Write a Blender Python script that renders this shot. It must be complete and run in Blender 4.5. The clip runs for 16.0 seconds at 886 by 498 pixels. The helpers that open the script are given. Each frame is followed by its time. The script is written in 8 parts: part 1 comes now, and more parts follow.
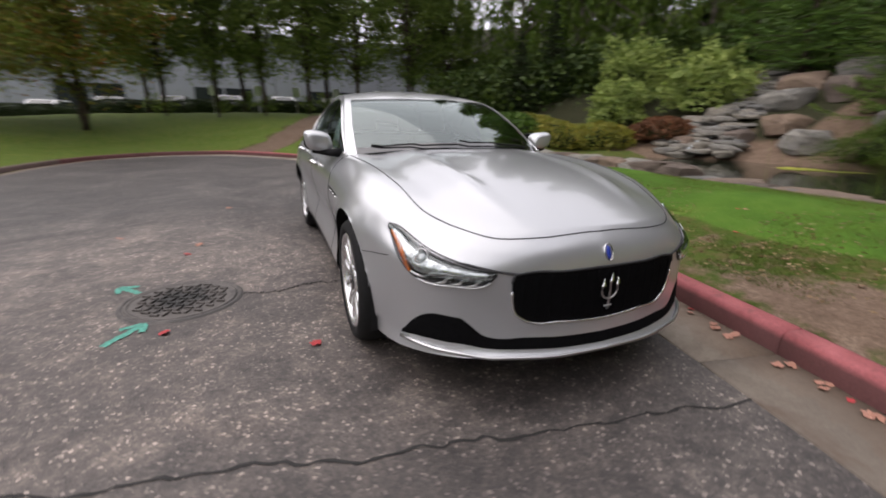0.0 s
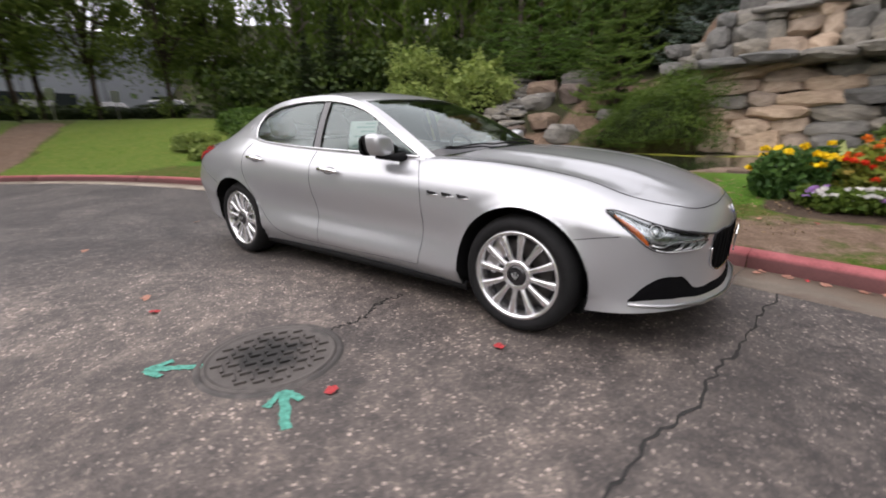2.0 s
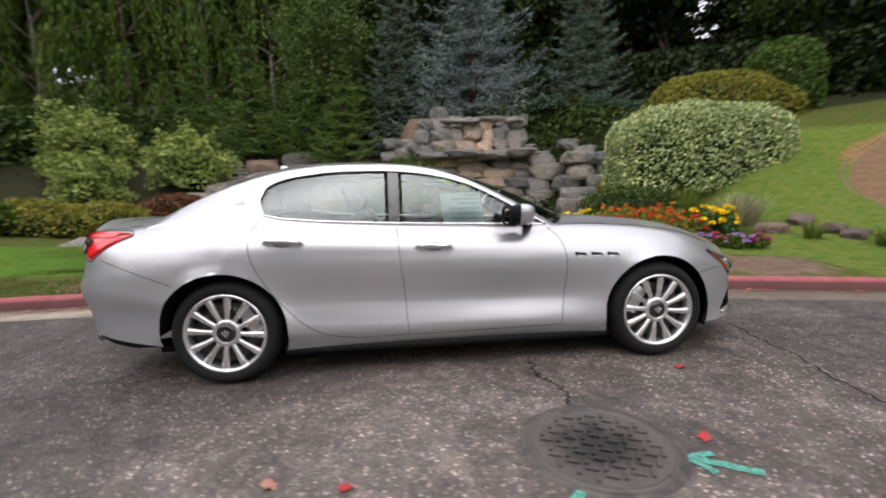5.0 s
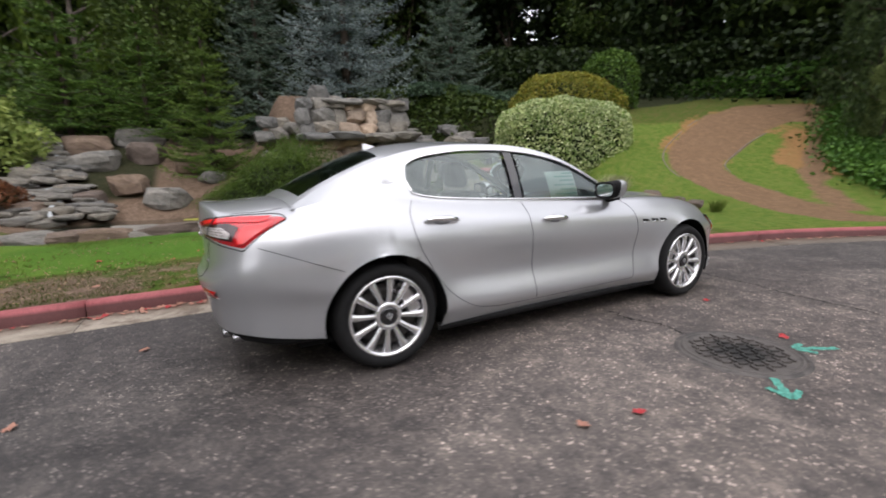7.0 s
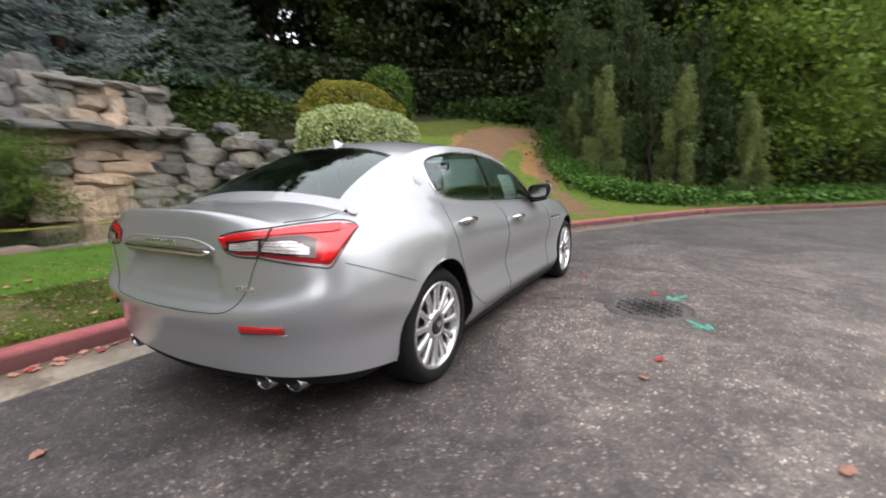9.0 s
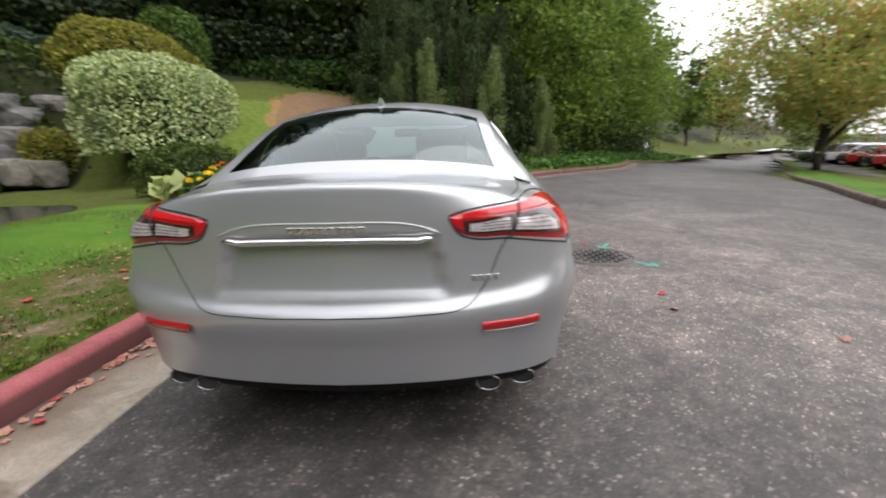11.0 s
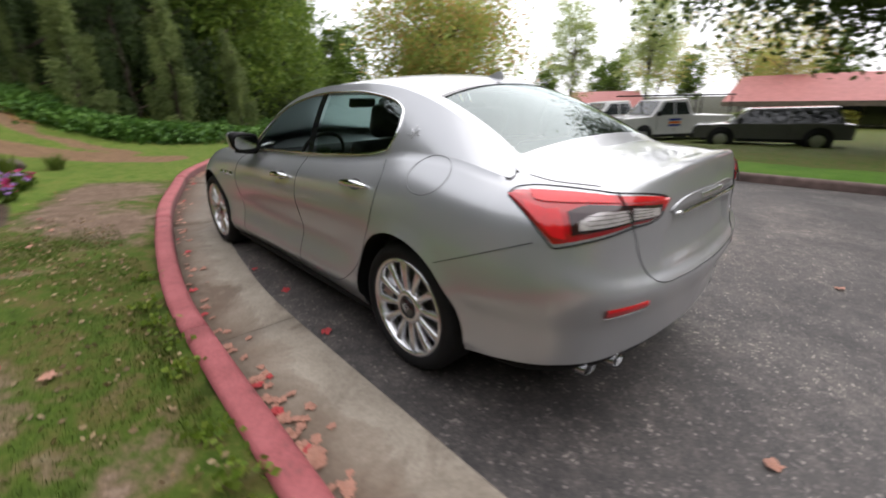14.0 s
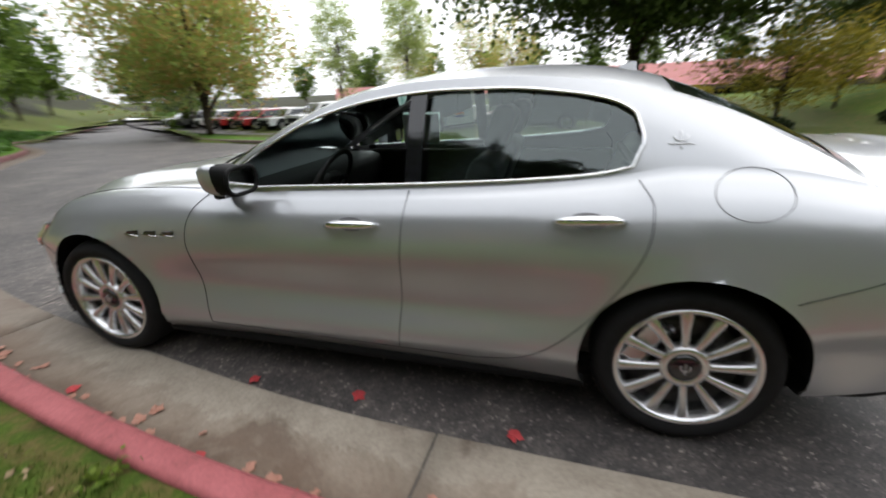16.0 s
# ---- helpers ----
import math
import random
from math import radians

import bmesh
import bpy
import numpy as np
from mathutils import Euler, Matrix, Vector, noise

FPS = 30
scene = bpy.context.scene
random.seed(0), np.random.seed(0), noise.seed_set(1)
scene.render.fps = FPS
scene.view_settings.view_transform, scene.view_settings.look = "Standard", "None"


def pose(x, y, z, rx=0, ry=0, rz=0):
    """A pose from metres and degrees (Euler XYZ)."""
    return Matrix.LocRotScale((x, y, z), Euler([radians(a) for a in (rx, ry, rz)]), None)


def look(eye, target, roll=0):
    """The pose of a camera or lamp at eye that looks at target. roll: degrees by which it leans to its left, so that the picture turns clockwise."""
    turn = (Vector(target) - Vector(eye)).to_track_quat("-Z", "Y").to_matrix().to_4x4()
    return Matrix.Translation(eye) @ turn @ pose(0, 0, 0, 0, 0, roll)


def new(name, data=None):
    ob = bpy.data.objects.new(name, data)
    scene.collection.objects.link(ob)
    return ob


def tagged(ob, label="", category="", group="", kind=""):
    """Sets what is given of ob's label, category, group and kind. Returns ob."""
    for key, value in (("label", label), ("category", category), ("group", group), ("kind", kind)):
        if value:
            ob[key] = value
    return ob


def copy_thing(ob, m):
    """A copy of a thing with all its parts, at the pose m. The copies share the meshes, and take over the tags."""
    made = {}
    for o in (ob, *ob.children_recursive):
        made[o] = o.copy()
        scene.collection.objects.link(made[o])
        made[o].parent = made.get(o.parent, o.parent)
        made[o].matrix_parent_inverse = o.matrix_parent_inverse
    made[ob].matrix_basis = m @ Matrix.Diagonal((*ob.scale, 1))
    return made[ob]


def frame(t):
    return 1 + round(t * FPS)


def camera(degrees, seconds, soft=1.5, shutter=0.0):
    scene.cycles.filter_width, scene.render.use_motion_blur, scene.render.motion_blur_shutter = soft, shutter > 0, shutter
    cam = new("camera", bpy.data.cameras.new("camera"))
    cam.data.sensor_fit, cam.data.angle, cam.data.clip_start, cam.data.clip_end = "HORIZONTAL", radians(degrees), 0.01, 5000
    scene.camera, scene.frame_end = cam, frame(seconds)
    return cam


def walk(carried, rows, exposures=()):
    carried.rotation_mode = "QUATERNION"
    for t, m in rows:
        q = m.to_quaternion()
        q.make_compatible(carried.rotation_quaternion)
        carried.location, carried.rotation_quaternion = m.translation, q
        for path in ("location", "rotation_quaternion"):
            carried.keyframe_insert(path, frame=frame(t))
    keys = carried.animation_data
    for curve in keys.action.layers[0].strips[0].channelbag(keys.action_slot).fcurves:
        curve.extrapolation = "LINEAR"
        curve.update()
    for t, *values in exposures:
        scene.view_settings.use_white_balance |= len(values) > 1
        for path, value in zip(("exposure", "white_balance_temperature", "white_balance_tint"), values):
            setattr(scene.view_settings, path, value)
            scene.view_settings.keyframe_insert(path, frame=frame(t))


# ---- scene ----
cam = camera(92.6, 16.0, 1.8, 0.8)
PATH = [
    (0, (-1.263, -3.726, 1.173), (-0.553, -1.942, 0.612), 0.8),
    (0.5, (-1.712, -3.552, 1.169), (-0.708, -1.914, 0.613), 0.7),
    (1, (-2.172, -3.285, 1.173), (-0.945, -1.798, 0.642), -1.4),
    (1.5, (-2.577, -2.939, 1.162), (-1.165, -1.62, 0.645), -1.8),
    (2, (-2.953, -2.553, 1.163), (-1.435, -1.374, 0.609), -1.0),
    (2.5, (-3.211, -2.165, 1.158), (-1.494, -1.274, 0.651), 0.1),
    (3, (-3.417, -1.69, 1.171), (-1.571, -1.048, 0.749), -0.6),
    (3.5, (-3.597, -1.204, 1.174), (-1.685, -0.801, 0.748), -1.3),
    (4, (-3.711, -0.712, 1.175), (-1.76, -0.459, 0.814), -1.3),
    (4.2, (-3.744, -0.512, 1.178), (-1.779, -0.35, 0.845), -1.7),
    (6.3, (-3.588, 1.661, 1.168), (-1.727, 0.973, 0.913), -1.2),
    (6.5, (-3.553, 1.859, 1.175), (-1.728, 1.097, 0.88), -1.8),
    (7, (-3.379, 2.317, 1.187), (-1.621, 1.421, 0.858), -1.9),
    (7.5, (-3.184, 2.742, 1.19), (-1.535, 1.659, 0.868), -1.7),
    (8, (-2.936, 3.09, 1.182), (-1.464, 1.773, 0.87), -1.1),
    (8.5, (-2.587, 3.34, 1.194), (-1.323, 1.82, 0.893), -1.6),
    (9, (-2.198, 3.511, 1.199), (-1.196, 1.812, 0.869), -1.4),
    (9.5, (-1.787, 3.63, 1.191), (-0.926, 1.875, 0.768), -1.8),
    (9.7, (-1.615, 3.673, 1.19), (-0.867, 1.866, 0.772), -2.0),
    (11.8, (0.203, 3.893, 1.227), (-0.044, 1.973, 0.727), -0.1),
    (12, (0.395, 3.863, 1.217), (0.043, 1.949, 0.754), 0.0),
    (12.5, (0.875, 3.78, 1.229), (0.214, 1.963, 0.716), -0.4),
    (13, (1.3, 3.589, 1.294), (0.445, 1.892, 0.667), 0.6),
    (13.5, (1.712, 3.364, 1.34), (0.624, 1.838, 0.643), 0.3),
    (14, (2.026, 3.035, 1.329), (0.762, 1.635, 0.663), -1.1),
    (14.5, (2.249, 2.577, 1.388), (0.754, 1.443, 0.695), -1.8),
    (15, (2.402, 2.079, 1.414), (0.743, 1.206, 0.715), -2.8),
    (15.5, (2.435, 1.545, 1.382), (0.745, 0.757, 0.659), -4.8),
    (16, (2.439, 1.027, 1.393), (0.656, 0.465, 0.683), -2.6),
]
walk(cam, [(t, look(eye, target, roll)) for t, eye, target, roll in PATH],
     [(0, 1.05, 6650, 17), (1.5, 1.26, 6650, 17), (3.5, 1.22, 6650, 17), (7, 1.16, 6460, 15), (9, 1.46, 6500, 13), (12.5, 1.38, 6550, 13), (15, 1.25, 6550, 14), (16, 1.33, 6450, 10)])

# ---- light: bright overcast sky ----
world = bpy.data.worlds.new("sky")
scene.world = world
world.use_nodes = True
SUN_EL, SUN_AZ = 58.0, 285.0
wn = world.node_tree.nodes
sky = wn.new("ShaderNodeTexSky")
sky.sky_type, sky.sun_disc = "NISHITA", False
sky.sun_elevation, sky.sun_rotation = radians(SUN_EL), radians(SUN_AZ)
sky.air_density, sky.dust_density, sky.ozone_density = 1.0, 2.5, 1.0
grey = wn.new("ShaderNodeHueSaturation")
grey.inputs["Saturation"].default_value = 0.18
world.node_tree.links.new(sky.outputs[0], grey.inputs["Color"])
cloud = wn.new("ShaderNodeMix")
cloud.data_type = "RGBA"
cloud.inputs[0].default_value, cloud.inputs[7].default_value = 0.55, (5.6, 5.75, 6.0, 1)
world.node_tree.links.new(grey.outputs[0], cloud.inputs[6])
world.node_tree.links.new(cloud.outputs[2], wn["Background"].inputs["Color"])
wn["Background"].inputs["Strength"].default_value = 0.15
sun = new("sun", bpy.data.lights.new("sun", "SUN"))
sun.data.energy, sun.data.angle, sun.data.color = 0.65, radians(100), (1.0, 0.97, 0.93)
sun.matrix_world = look((0, 0, 0), (-math.sin(radians(SUN_AZ)) * math.cos(radians(SUN_EL)), -math.cos(radians(SUN_AZ)) * math.cos(radians(SUN_EL)), -math.sin(radians(SUN_EL))))
scene.view_settings.exposure = 1.25


# ---- materials ----
def nodes_of(name):
    m = bpy.data.materials.new(name)
    m.use_nodes = True
    return m, m.node_tree, m.node_tree.nodes["Principled BSDF"]


def ramp(nt, fac, stops):
    r = nt.nodes.new("ShaderNodeValToRGB")
    nt.links.new(fac, r.inputs[0])
    while len(r.color_ramp.elements) < len(stops):
        r.color_ramp.elements.new(0.5)
    for e, (p, c) in zip(r.color_ramp.elements, stops):
        e.position, e.color = p, (*c, 1)
    return r.outputs[0]


def noise_of(nt, scale, detail=6, rough=0.6, kind="Object", stretch=None, distort=0.0):
    tc = nt.nodes.new("ShaderNodeTexCoord")
    n = nt.nodes.new("ShaderNodeTexNoise")
    n.inputs["Scale"].default_value, n.inputs["Detail"].default_value, n.inputs["Roughness"].default_value = scale, detail, rough
    n.inputs["Distortion"].default_value = distort
    src = tc.outputs[kind]
    if stretch:
        mp = nt.nodes.new("ShaderNodeMapping")
        mp.inputs["Scale"].default_value = stretch
        nt.links.new(src, mp.inputs[0])
        src = mp.outputs[0]
    nt.links.new(src, n.inputs["Vector"])
    return n.outputs["Fac"]


def mix(nt, fac, a, b, mode="MIX"):
    m = nt.nodes.new("ShaderNodeMix")
    m.data_type, m.blend_type = "RGBA", mode
    for sock, v in ((m.inputs[0], fac), (m.inputs[6], a), (m.inputs[7], b)):
        if isinstance(v, bpy.types.NodeSocket):
            nt.links.new(v, sock)
        else:
            sock.default_value = v if isinstance(v, (int, float)) else (*v, 1)
    return m.outputs[2]


def bump(nt, bsdf, height, strength=0.3, dist=0.01):
    b = nt.nodes.new("ShaderNodeBump")
    b.inputs["Strength"].default_value, b.inputs["Distance"].default_value = strength, dist
    nt.links.new(height, b.inputs["Height"])
    nt.links.new(b.outputs[0], bsdf.inputs["Normal"])


def plain(name, color, rough=0.5, metal=0.0, coat=0.0, vary=0.12, scale=12.0, grain=0.0, spec=0.5):
    m, nt, p = nodes_of(name)
    dark = tuple(c * (1 - vary) for c in color)
    light = tuple(min(1, c * (1 + vary)) for c in color)
    nt.links.new(ramp(nt, noise_of(nt, scale), [(0.3, dark), (0.7, light)]), p.inputs["Base Color"])
    p.inputs["Roughness"].default_value, p.inputs["Metallic"].default_value = rough, metal
    p.inputs["Coat Weight"].default_value, p.inputs["Coat Roughness"].default_value = coat, 0.03
    p.inputs["Specular IOR Level"].default_value = spec
    if grain:
        bump(nt, p, noise_of(nt, scale * 8), grain, 0.004)
    return m


def asphalt_mat():
    m, nt, p = nodes_of("asphalt")
    big = noise_of(nt, 0.7, 7, 0.72, distort=0.9)
    mid = noise_of(nt, 3.2, 8, 0.72)
    fine = noise_of(nt, 150, 3, 0.6)
    c = ramp(nt, big, [(0.30, (0.027, 0.0245, 0.024)), (0.48, (0.050, 0.0455, 0.044)), (0.66, (0.088, 0.080, 0.075))])
    c2 = ramp(nt, mid, [(0.30, (0.42, 0.42, 0.43)), (0.55, (1, 1, 1)), (0.8, (1.4, 1.36, 1.3))])
    c = mix(nt, 0.75, c, c2, "MULTIPLY")
    c = mix(nt, 0.8, c, ramp(nt, noise_of(nt, 11, 5, 0.65, distort=0.6), [(0.34, (0.62, 0.62, 0.63)), (0.5, (0.95, 0.94, 0.93)), (0.66, (1.5, 1.46, 1.4))]), "MULTIPLY")
    vor = nt.nodes.new("ShaderNodeTexVoronoi")
    vor.inputs["Scale"].default_value = 80
    tc = nt.nodes.new("ShaderNodeTexCoord")
    nt.links.new(tc.outputs["Object"], vor.inputs["Vector"])
    sep = nt.nodes.new("ShaderNodeSeparateColor")
    nt.links.new(vor.outputs["Color"], sep.inputs[0])
    stones = ramp(nt, sep.outputs[0], [(0.0, (0.55, 0.55, 0.57)), (0.6, (0.9, 0.88, 0.86)), (0.86, (1.2, 1.17, 1.13)), (0.95, (1.7, 1.65, 1.6)), (0.99, (3.9, 3.75, 3.6))])
    c = mix(nt, 0.8, c, stones, "MULTIPLY")
    # lighter, browner colour round one place west of the car, fading out by 4.2 m
    far = nt.nodes.new("ShaderNodeVectorMath")
    far.operation = "DISTANCE"
    nt.links.new(tc.outputs["Object"], far.inputs[0])
    far.inputs[1].default_value = (-2.6, -0.9, 0)
    pale_round = nt.nodes.new("ShaderNodeMapRange")
    nt.links.new(far.outputs["Value"], pale_round.inputs[0])
    pale_round.inputs[1].default_value, pale_round.inputs[2].default_value, pale_round.inputs[3].default_value, pale_round.inputs[4].default_value = 0.6, 4.2, 1.0, 0.0
    tread = mix(nt, mid, (1.25, 1.21, 1.18), (2.8, 2.6, 2.4))
    c = mix(nt, pale_round.outputs[0], c, mix(nt, 1.0, c, tread, "MULTIPLY"))
    c = mix(nt, 1.0, c, (1.18, 1.17, 1.17), "MULTIPLY")
    nt.links.new(c, p.inputs["Base Color"])
    r = nt.nodes.new("ShaderNodeMapRange")
    nt.links.new(mid, r.inputs[0])
    r.inputs[3].default_value, r.inputs[4].default_value = 0.5, 0.8
    nt.links.new(r.outputs[0], p.inputs["Roughness"])
    bump(nt, p, mix(nt, 0.5, fine, vor.outputs["Distance"]), 0.55, 0.006)
    return m


def leaf_mat(name, cols, rough=0.5, trans=0.25):
    """Leaves: hue and value differ from leaf to leaf."""
    m, nt, p = nodes_of(name)
    g = nt.nodes.new("ShaderNodeNewGeometry")
    c = ramp(nt, g.outputs["Random Per Island"], [(i / max(1, len(cols) - 1), k) for i, k in enumerate(cols)])
    n = noise_of(nt, 1.1, 3)
    c = mix(nt, 0.7, c, ramp(nt, n, [(0.3, (0.55, 0.6, 0.6)), (0.7, (1.25, 1.2, 1.0))]), "MULTIPLY")
    nt.links.new(c, p.inputs["Base Color"])
    p.inputs["Roughness"].default_value = rough
    p.inputs["Specular IOR Level"].default_value = 0.18
    t = nt.nodes.new("ShaderNodeBsdfTranslucent")
    nt.links.new(c, t.inputs["Color"])
    mx = nt.nodes.new("ShaderNodeMixShader")
    mx.inputs[0].default_value = trans
    nt.links.new(p.outputs[0], mx.inputs[1])
    nt.links.new(t.outputs[0], mx.inputs[2])
    nt.links.new(mx.outputs[0], nt.nodes["Material Output"].inputs[0])
    return m


def ground_mat(name, stops, scale=0.6, fine=40, rough=0.95, relief=0.4):
    m, nt, p = nodes_of(name)
    c = ramp(nt, noise_of(nt, scale, 8, 0.7, distort=0.4), stops)
    c = mix(nt, 0.8, c, ramp(nt, noise_of(nt, fine, 4, 0.7), [(0.25, (0.45, 0.45, 0.45)), (0.55, (1, 1, 1)), (0.8, (1.5, 1.45, 1.35))]), "MULTIPLY")
    nt.links.new(c, p.inputs["Base Color"])
    p.inputs["Roughness"].default_value = rough
    p.inputs["Specular IOR Level"].default_value = 0.2
    bump(nt, p, noise_of(nt, fine, 5, 0.7), relief, 0.03)
    return m


def rock_mat(name, stops, scale=2.2):
    m, nt, p = nodes_of(name)
    oi = nt.nodes.new("ShaderNodeObjectInfo")
    c = ramp(nt, noise_of(nt, scale, 9, 0.68, distort=0.8), stops)
    c = mix(nt, 0.85, c, ramp(nt, oi.outputs["Random"], [(0, (0.6, 0.62, 0.66)), (0.5, (1, 0.98, 0.95)), (1, (1.25, 1.15, 1.0))]), "MULTIPLY")
    c = mix(nt, 0.6, c, ramp(nt, noise_of(nt, scale * 9, 6, 0.7), [(0.3, (0.5, 0.5, 0.5)), (0.6, (1.1, 1.1, 1.1))]), "MULTIPLY")
    c = mix(nt, 1.0, c, (1.3, 1.28, 1.26), "MULTIPLY")
    nt.links.new(c, p.inputs["Base Color"])
    p.inputs["Roughness"].default_value = 0.85
    bump(nt, p, noise_of(nt, scale * 5, 9, 0.7), 0.8, 0.05)
    return m


def paint_mat():
    """Silver metallic paint under clear coat."""
    m, nt, p = nodes_of("silver_paint")
    nt.links.new(ramp(nt, noise_of(nt, 900, 2), [(0.3, (0.42, 0.428, 0.444)), (0.7, (0.49, 0.499, 0.517))]), p.inputs["Base Color"])
    p.inputs["Metallic"].default_value, p.inputs["Roughness"].default_value = 0.60, 0.30
    p.inputs["Coat Weight"].default_value, p.inputs["Coat Roughness"].default_value = 0.85, 0.015
    p.inputs["Coat IOR"].default_value = 1.5
    return m


def glass_mat(name, tint, rough=0.0, ior=2.4):
    """Thin tinted pane: mirror at a glancing view, clear otherwise."""
    m, nt, p = nodes_of(name)
    nt.nodes.remove(p)
    gl, tr, mx, fr = (nt.nodes.new(k) for k in ("ShaderNodeBsdfGlossy", "ShaderNodeBsdfTransparent", "ShaderNodeMixShader", "ShaderNodeFresnel"))
    gl.inputs["Roughness"].default_value = rough
    gl.inputs["Color"].default_value = (0.90, 1.0, 0.98, 1)
    tr.inputs["Color"].default_value = (*tint, 1)
    fr.inputs["IOR"].default_value = ior
    nt.links.new(fr.outputs[0], mx.inputs[0])
    nt.links.new(tr.outputs[0], mx.inputs[1])
    nt.links.new(gl.outputs[0], mx.inputs[2])
    nt.links.new(mx.outputs[0], nt.nodes["Material Output"].inputs[0])
    return m


M = {
    "asphalt": asphalt_mat(),
    "paint": paint_mat(),
    "glass": glass_mat("tinted_glass", (0.36, 0.44, 0.42), 0.0, 2.1),
    "side_glass": glass_mat("tinted_side_glass", (0.76, 0.86, 0.83), 0.0, 1.95),
    "lens": glass_mat("clear_lens", (0.86, 0.88, 0.88), 0.0, 1.5),
    "void": plain("deep_black_mesh", (0.004, 0.004, 0.0045), 0.9, 0, 0, 0.3, 60, 0.2, 0.05),
    "reflector": plain("lamp_reflector", (0.50, 0.51, 0.52), 0.16, 0.8, 0.5, 0.6, 40),
    "clear_red": plain("clear_tail_lens", (0.60, 0.56, 0.55), 0.12, 0.3, 0.8, 0.35, 70),
    "red_lens": plain("red_lens", (0.46, 0.007, 0.012), 0.08, 0, 0.8, 0.1, 60),
    "red_bright": plain("bright_red_lens", (0.66, 0.016, 0.020), 0.10, 0, 0.6, 0.1, 60),
    "lamp_dark": plain("smoked_lens", (0.035, 0.012, 0.013), 0.12, 0, 0.6, 0.1, 60),
    "amber": plain("amber_lens", (0.75, 0.16, 0.02), 0.12, 0, 1.0, 0.1, 60),
    "chrome": plain("chrome", (0.82, 0.82, 0.83), 0.08, 1.0, 0, 0.02),
    "exhaust": plain("smoked_chrome", (0.30, 0.30, 0.31), 0.22, 1.0, 0, 0.2),
    "satin": plain("satin_metal", (0.55, 0.55, 0.56), 0.28, 1.0, 0, 0.05),
    "alloy": plain("alloy", (0.72, 0.72, 0.73), 0.26, 0.9, 0.4, 0.04),
    "rubber": plain("rubber", (0.009, 0.009, 0.0095), 0.8, 0, 0, 0.2, 30, 0.2, 0.25),
    "black": plain("black_plastic", (0.006, 0.006, 0.0065), 0.7, 0, 0, 0.2, 30, 0, 0.2),
    "gloss_black": plain("gloss_black", (0.01, 0.01, 0.012), 0.08, 0, 0.6, 0.1),
    "seam_shade": plain("seam_and_cup_shade", (0.16, 0.16, 0.165), 0.6, 0.3, 0, 0.1),
    "gap": plain("panel_gap", (0.02, 0.02, 0.022), 0.8, 0, 0, 0.1),
    "leather": plain("black_leather", (0.022, 0.021, 0.02), 0.5, 0, 0, 0.2, 40, 0.15),
    "white_lamp": plain("frosted_lens", (0.62, 0.63, 0.64), 0.12, 0.3, 1.0, 0.25, 90),
    "paper": plain("paper", (0.72, 0.76, 0.74), 0.7, 0, 0, 0.04),
    "ink": plain("pale_print", (0.42, 0.58, 0.55), 0.7, 0, 0, 0.05),
    "blue": plain("blue_enamel", (0.02, 0.04, 0.30), 0.15, 0, 1.0, 0.1),
    "kerb_paint": None, "concrete": None,
    "iron": plain("cast_iron", (0.042, 0.038, 0.036), 0.6, 0.35, 0, 0.35, 9, 0.5),
    "green_paint": plain("green_marking", (0.07, 0.27, 0.21), 0.85, 0, 0, 0.5, 40, 0.4),
    "tar": plain("crack_filler", (0.016, 0.015, 0.014), 0.85, 0, 0, 0.3, 20, 0.3),
    "bark": plain("bark", (0.055, 0.042, 0.032), 0.95, 0, 0, 0.45, 9, 0.8, 0.2),
    "bark_pale": plain("pale_bark", (0.12, 0.10, 0.085), 0.95, 0, 0, 0.45, 9, 0.8, 0.2),
    "white_car": plain("white_car_paint", (0.60, 0.60, 0.60), 0.3, 0, 0.7, 0.04, 3),
    "dark_car": plain("bronze_car_paint", (0.085, 0.085, 0.085), 0.3, 0.4, 0.8, 0.1, 3),
    "red_car": plain("red_car_paint", (0.42, 0.02, 0.02), 0.3, 0, 0.8, 0.06, 3),
    "dark_glass": plain("dark_glass", (0.02, 0.024, 0.026), 0.05, 0, 0.5, 0.1),
    "wall_grey": plain("grey_cladding", (0.20, 0.215, 0.235), 0.7, 0, 0, 0.06, 0.5),
    "wall_tan": plain("tan_wall", (0.30, 0.27, 0.22), 0.8, 0, 0, 0.12, 2),
    "roof_red": plain("red_roof_tiles", (0.30, 0.10, 0.09), 0.75, 0, 0, 0.2, 3, 0.4),
    "wood": plain("weathered_wood", (0.14, 0.11, 0.085), 0.85, 0, 0, 0.35, 7, 0.4),
    "soil": ground_mat("garden_soil", [(0.3, (0.04, 0.03, 0.022)), (0.7, (0.10, 0.075, 0.055))], 3),
    "water": plain("pond_water", (0.018, 0.022, 0.014), 0.06, 0, 0, 0.3, 1.5, 0.0),
    "foam": plain("falling_water", (0.40, 0.43, 0.44), 0.25, 0, 0.3, 0.2, 14, 0.5),
}


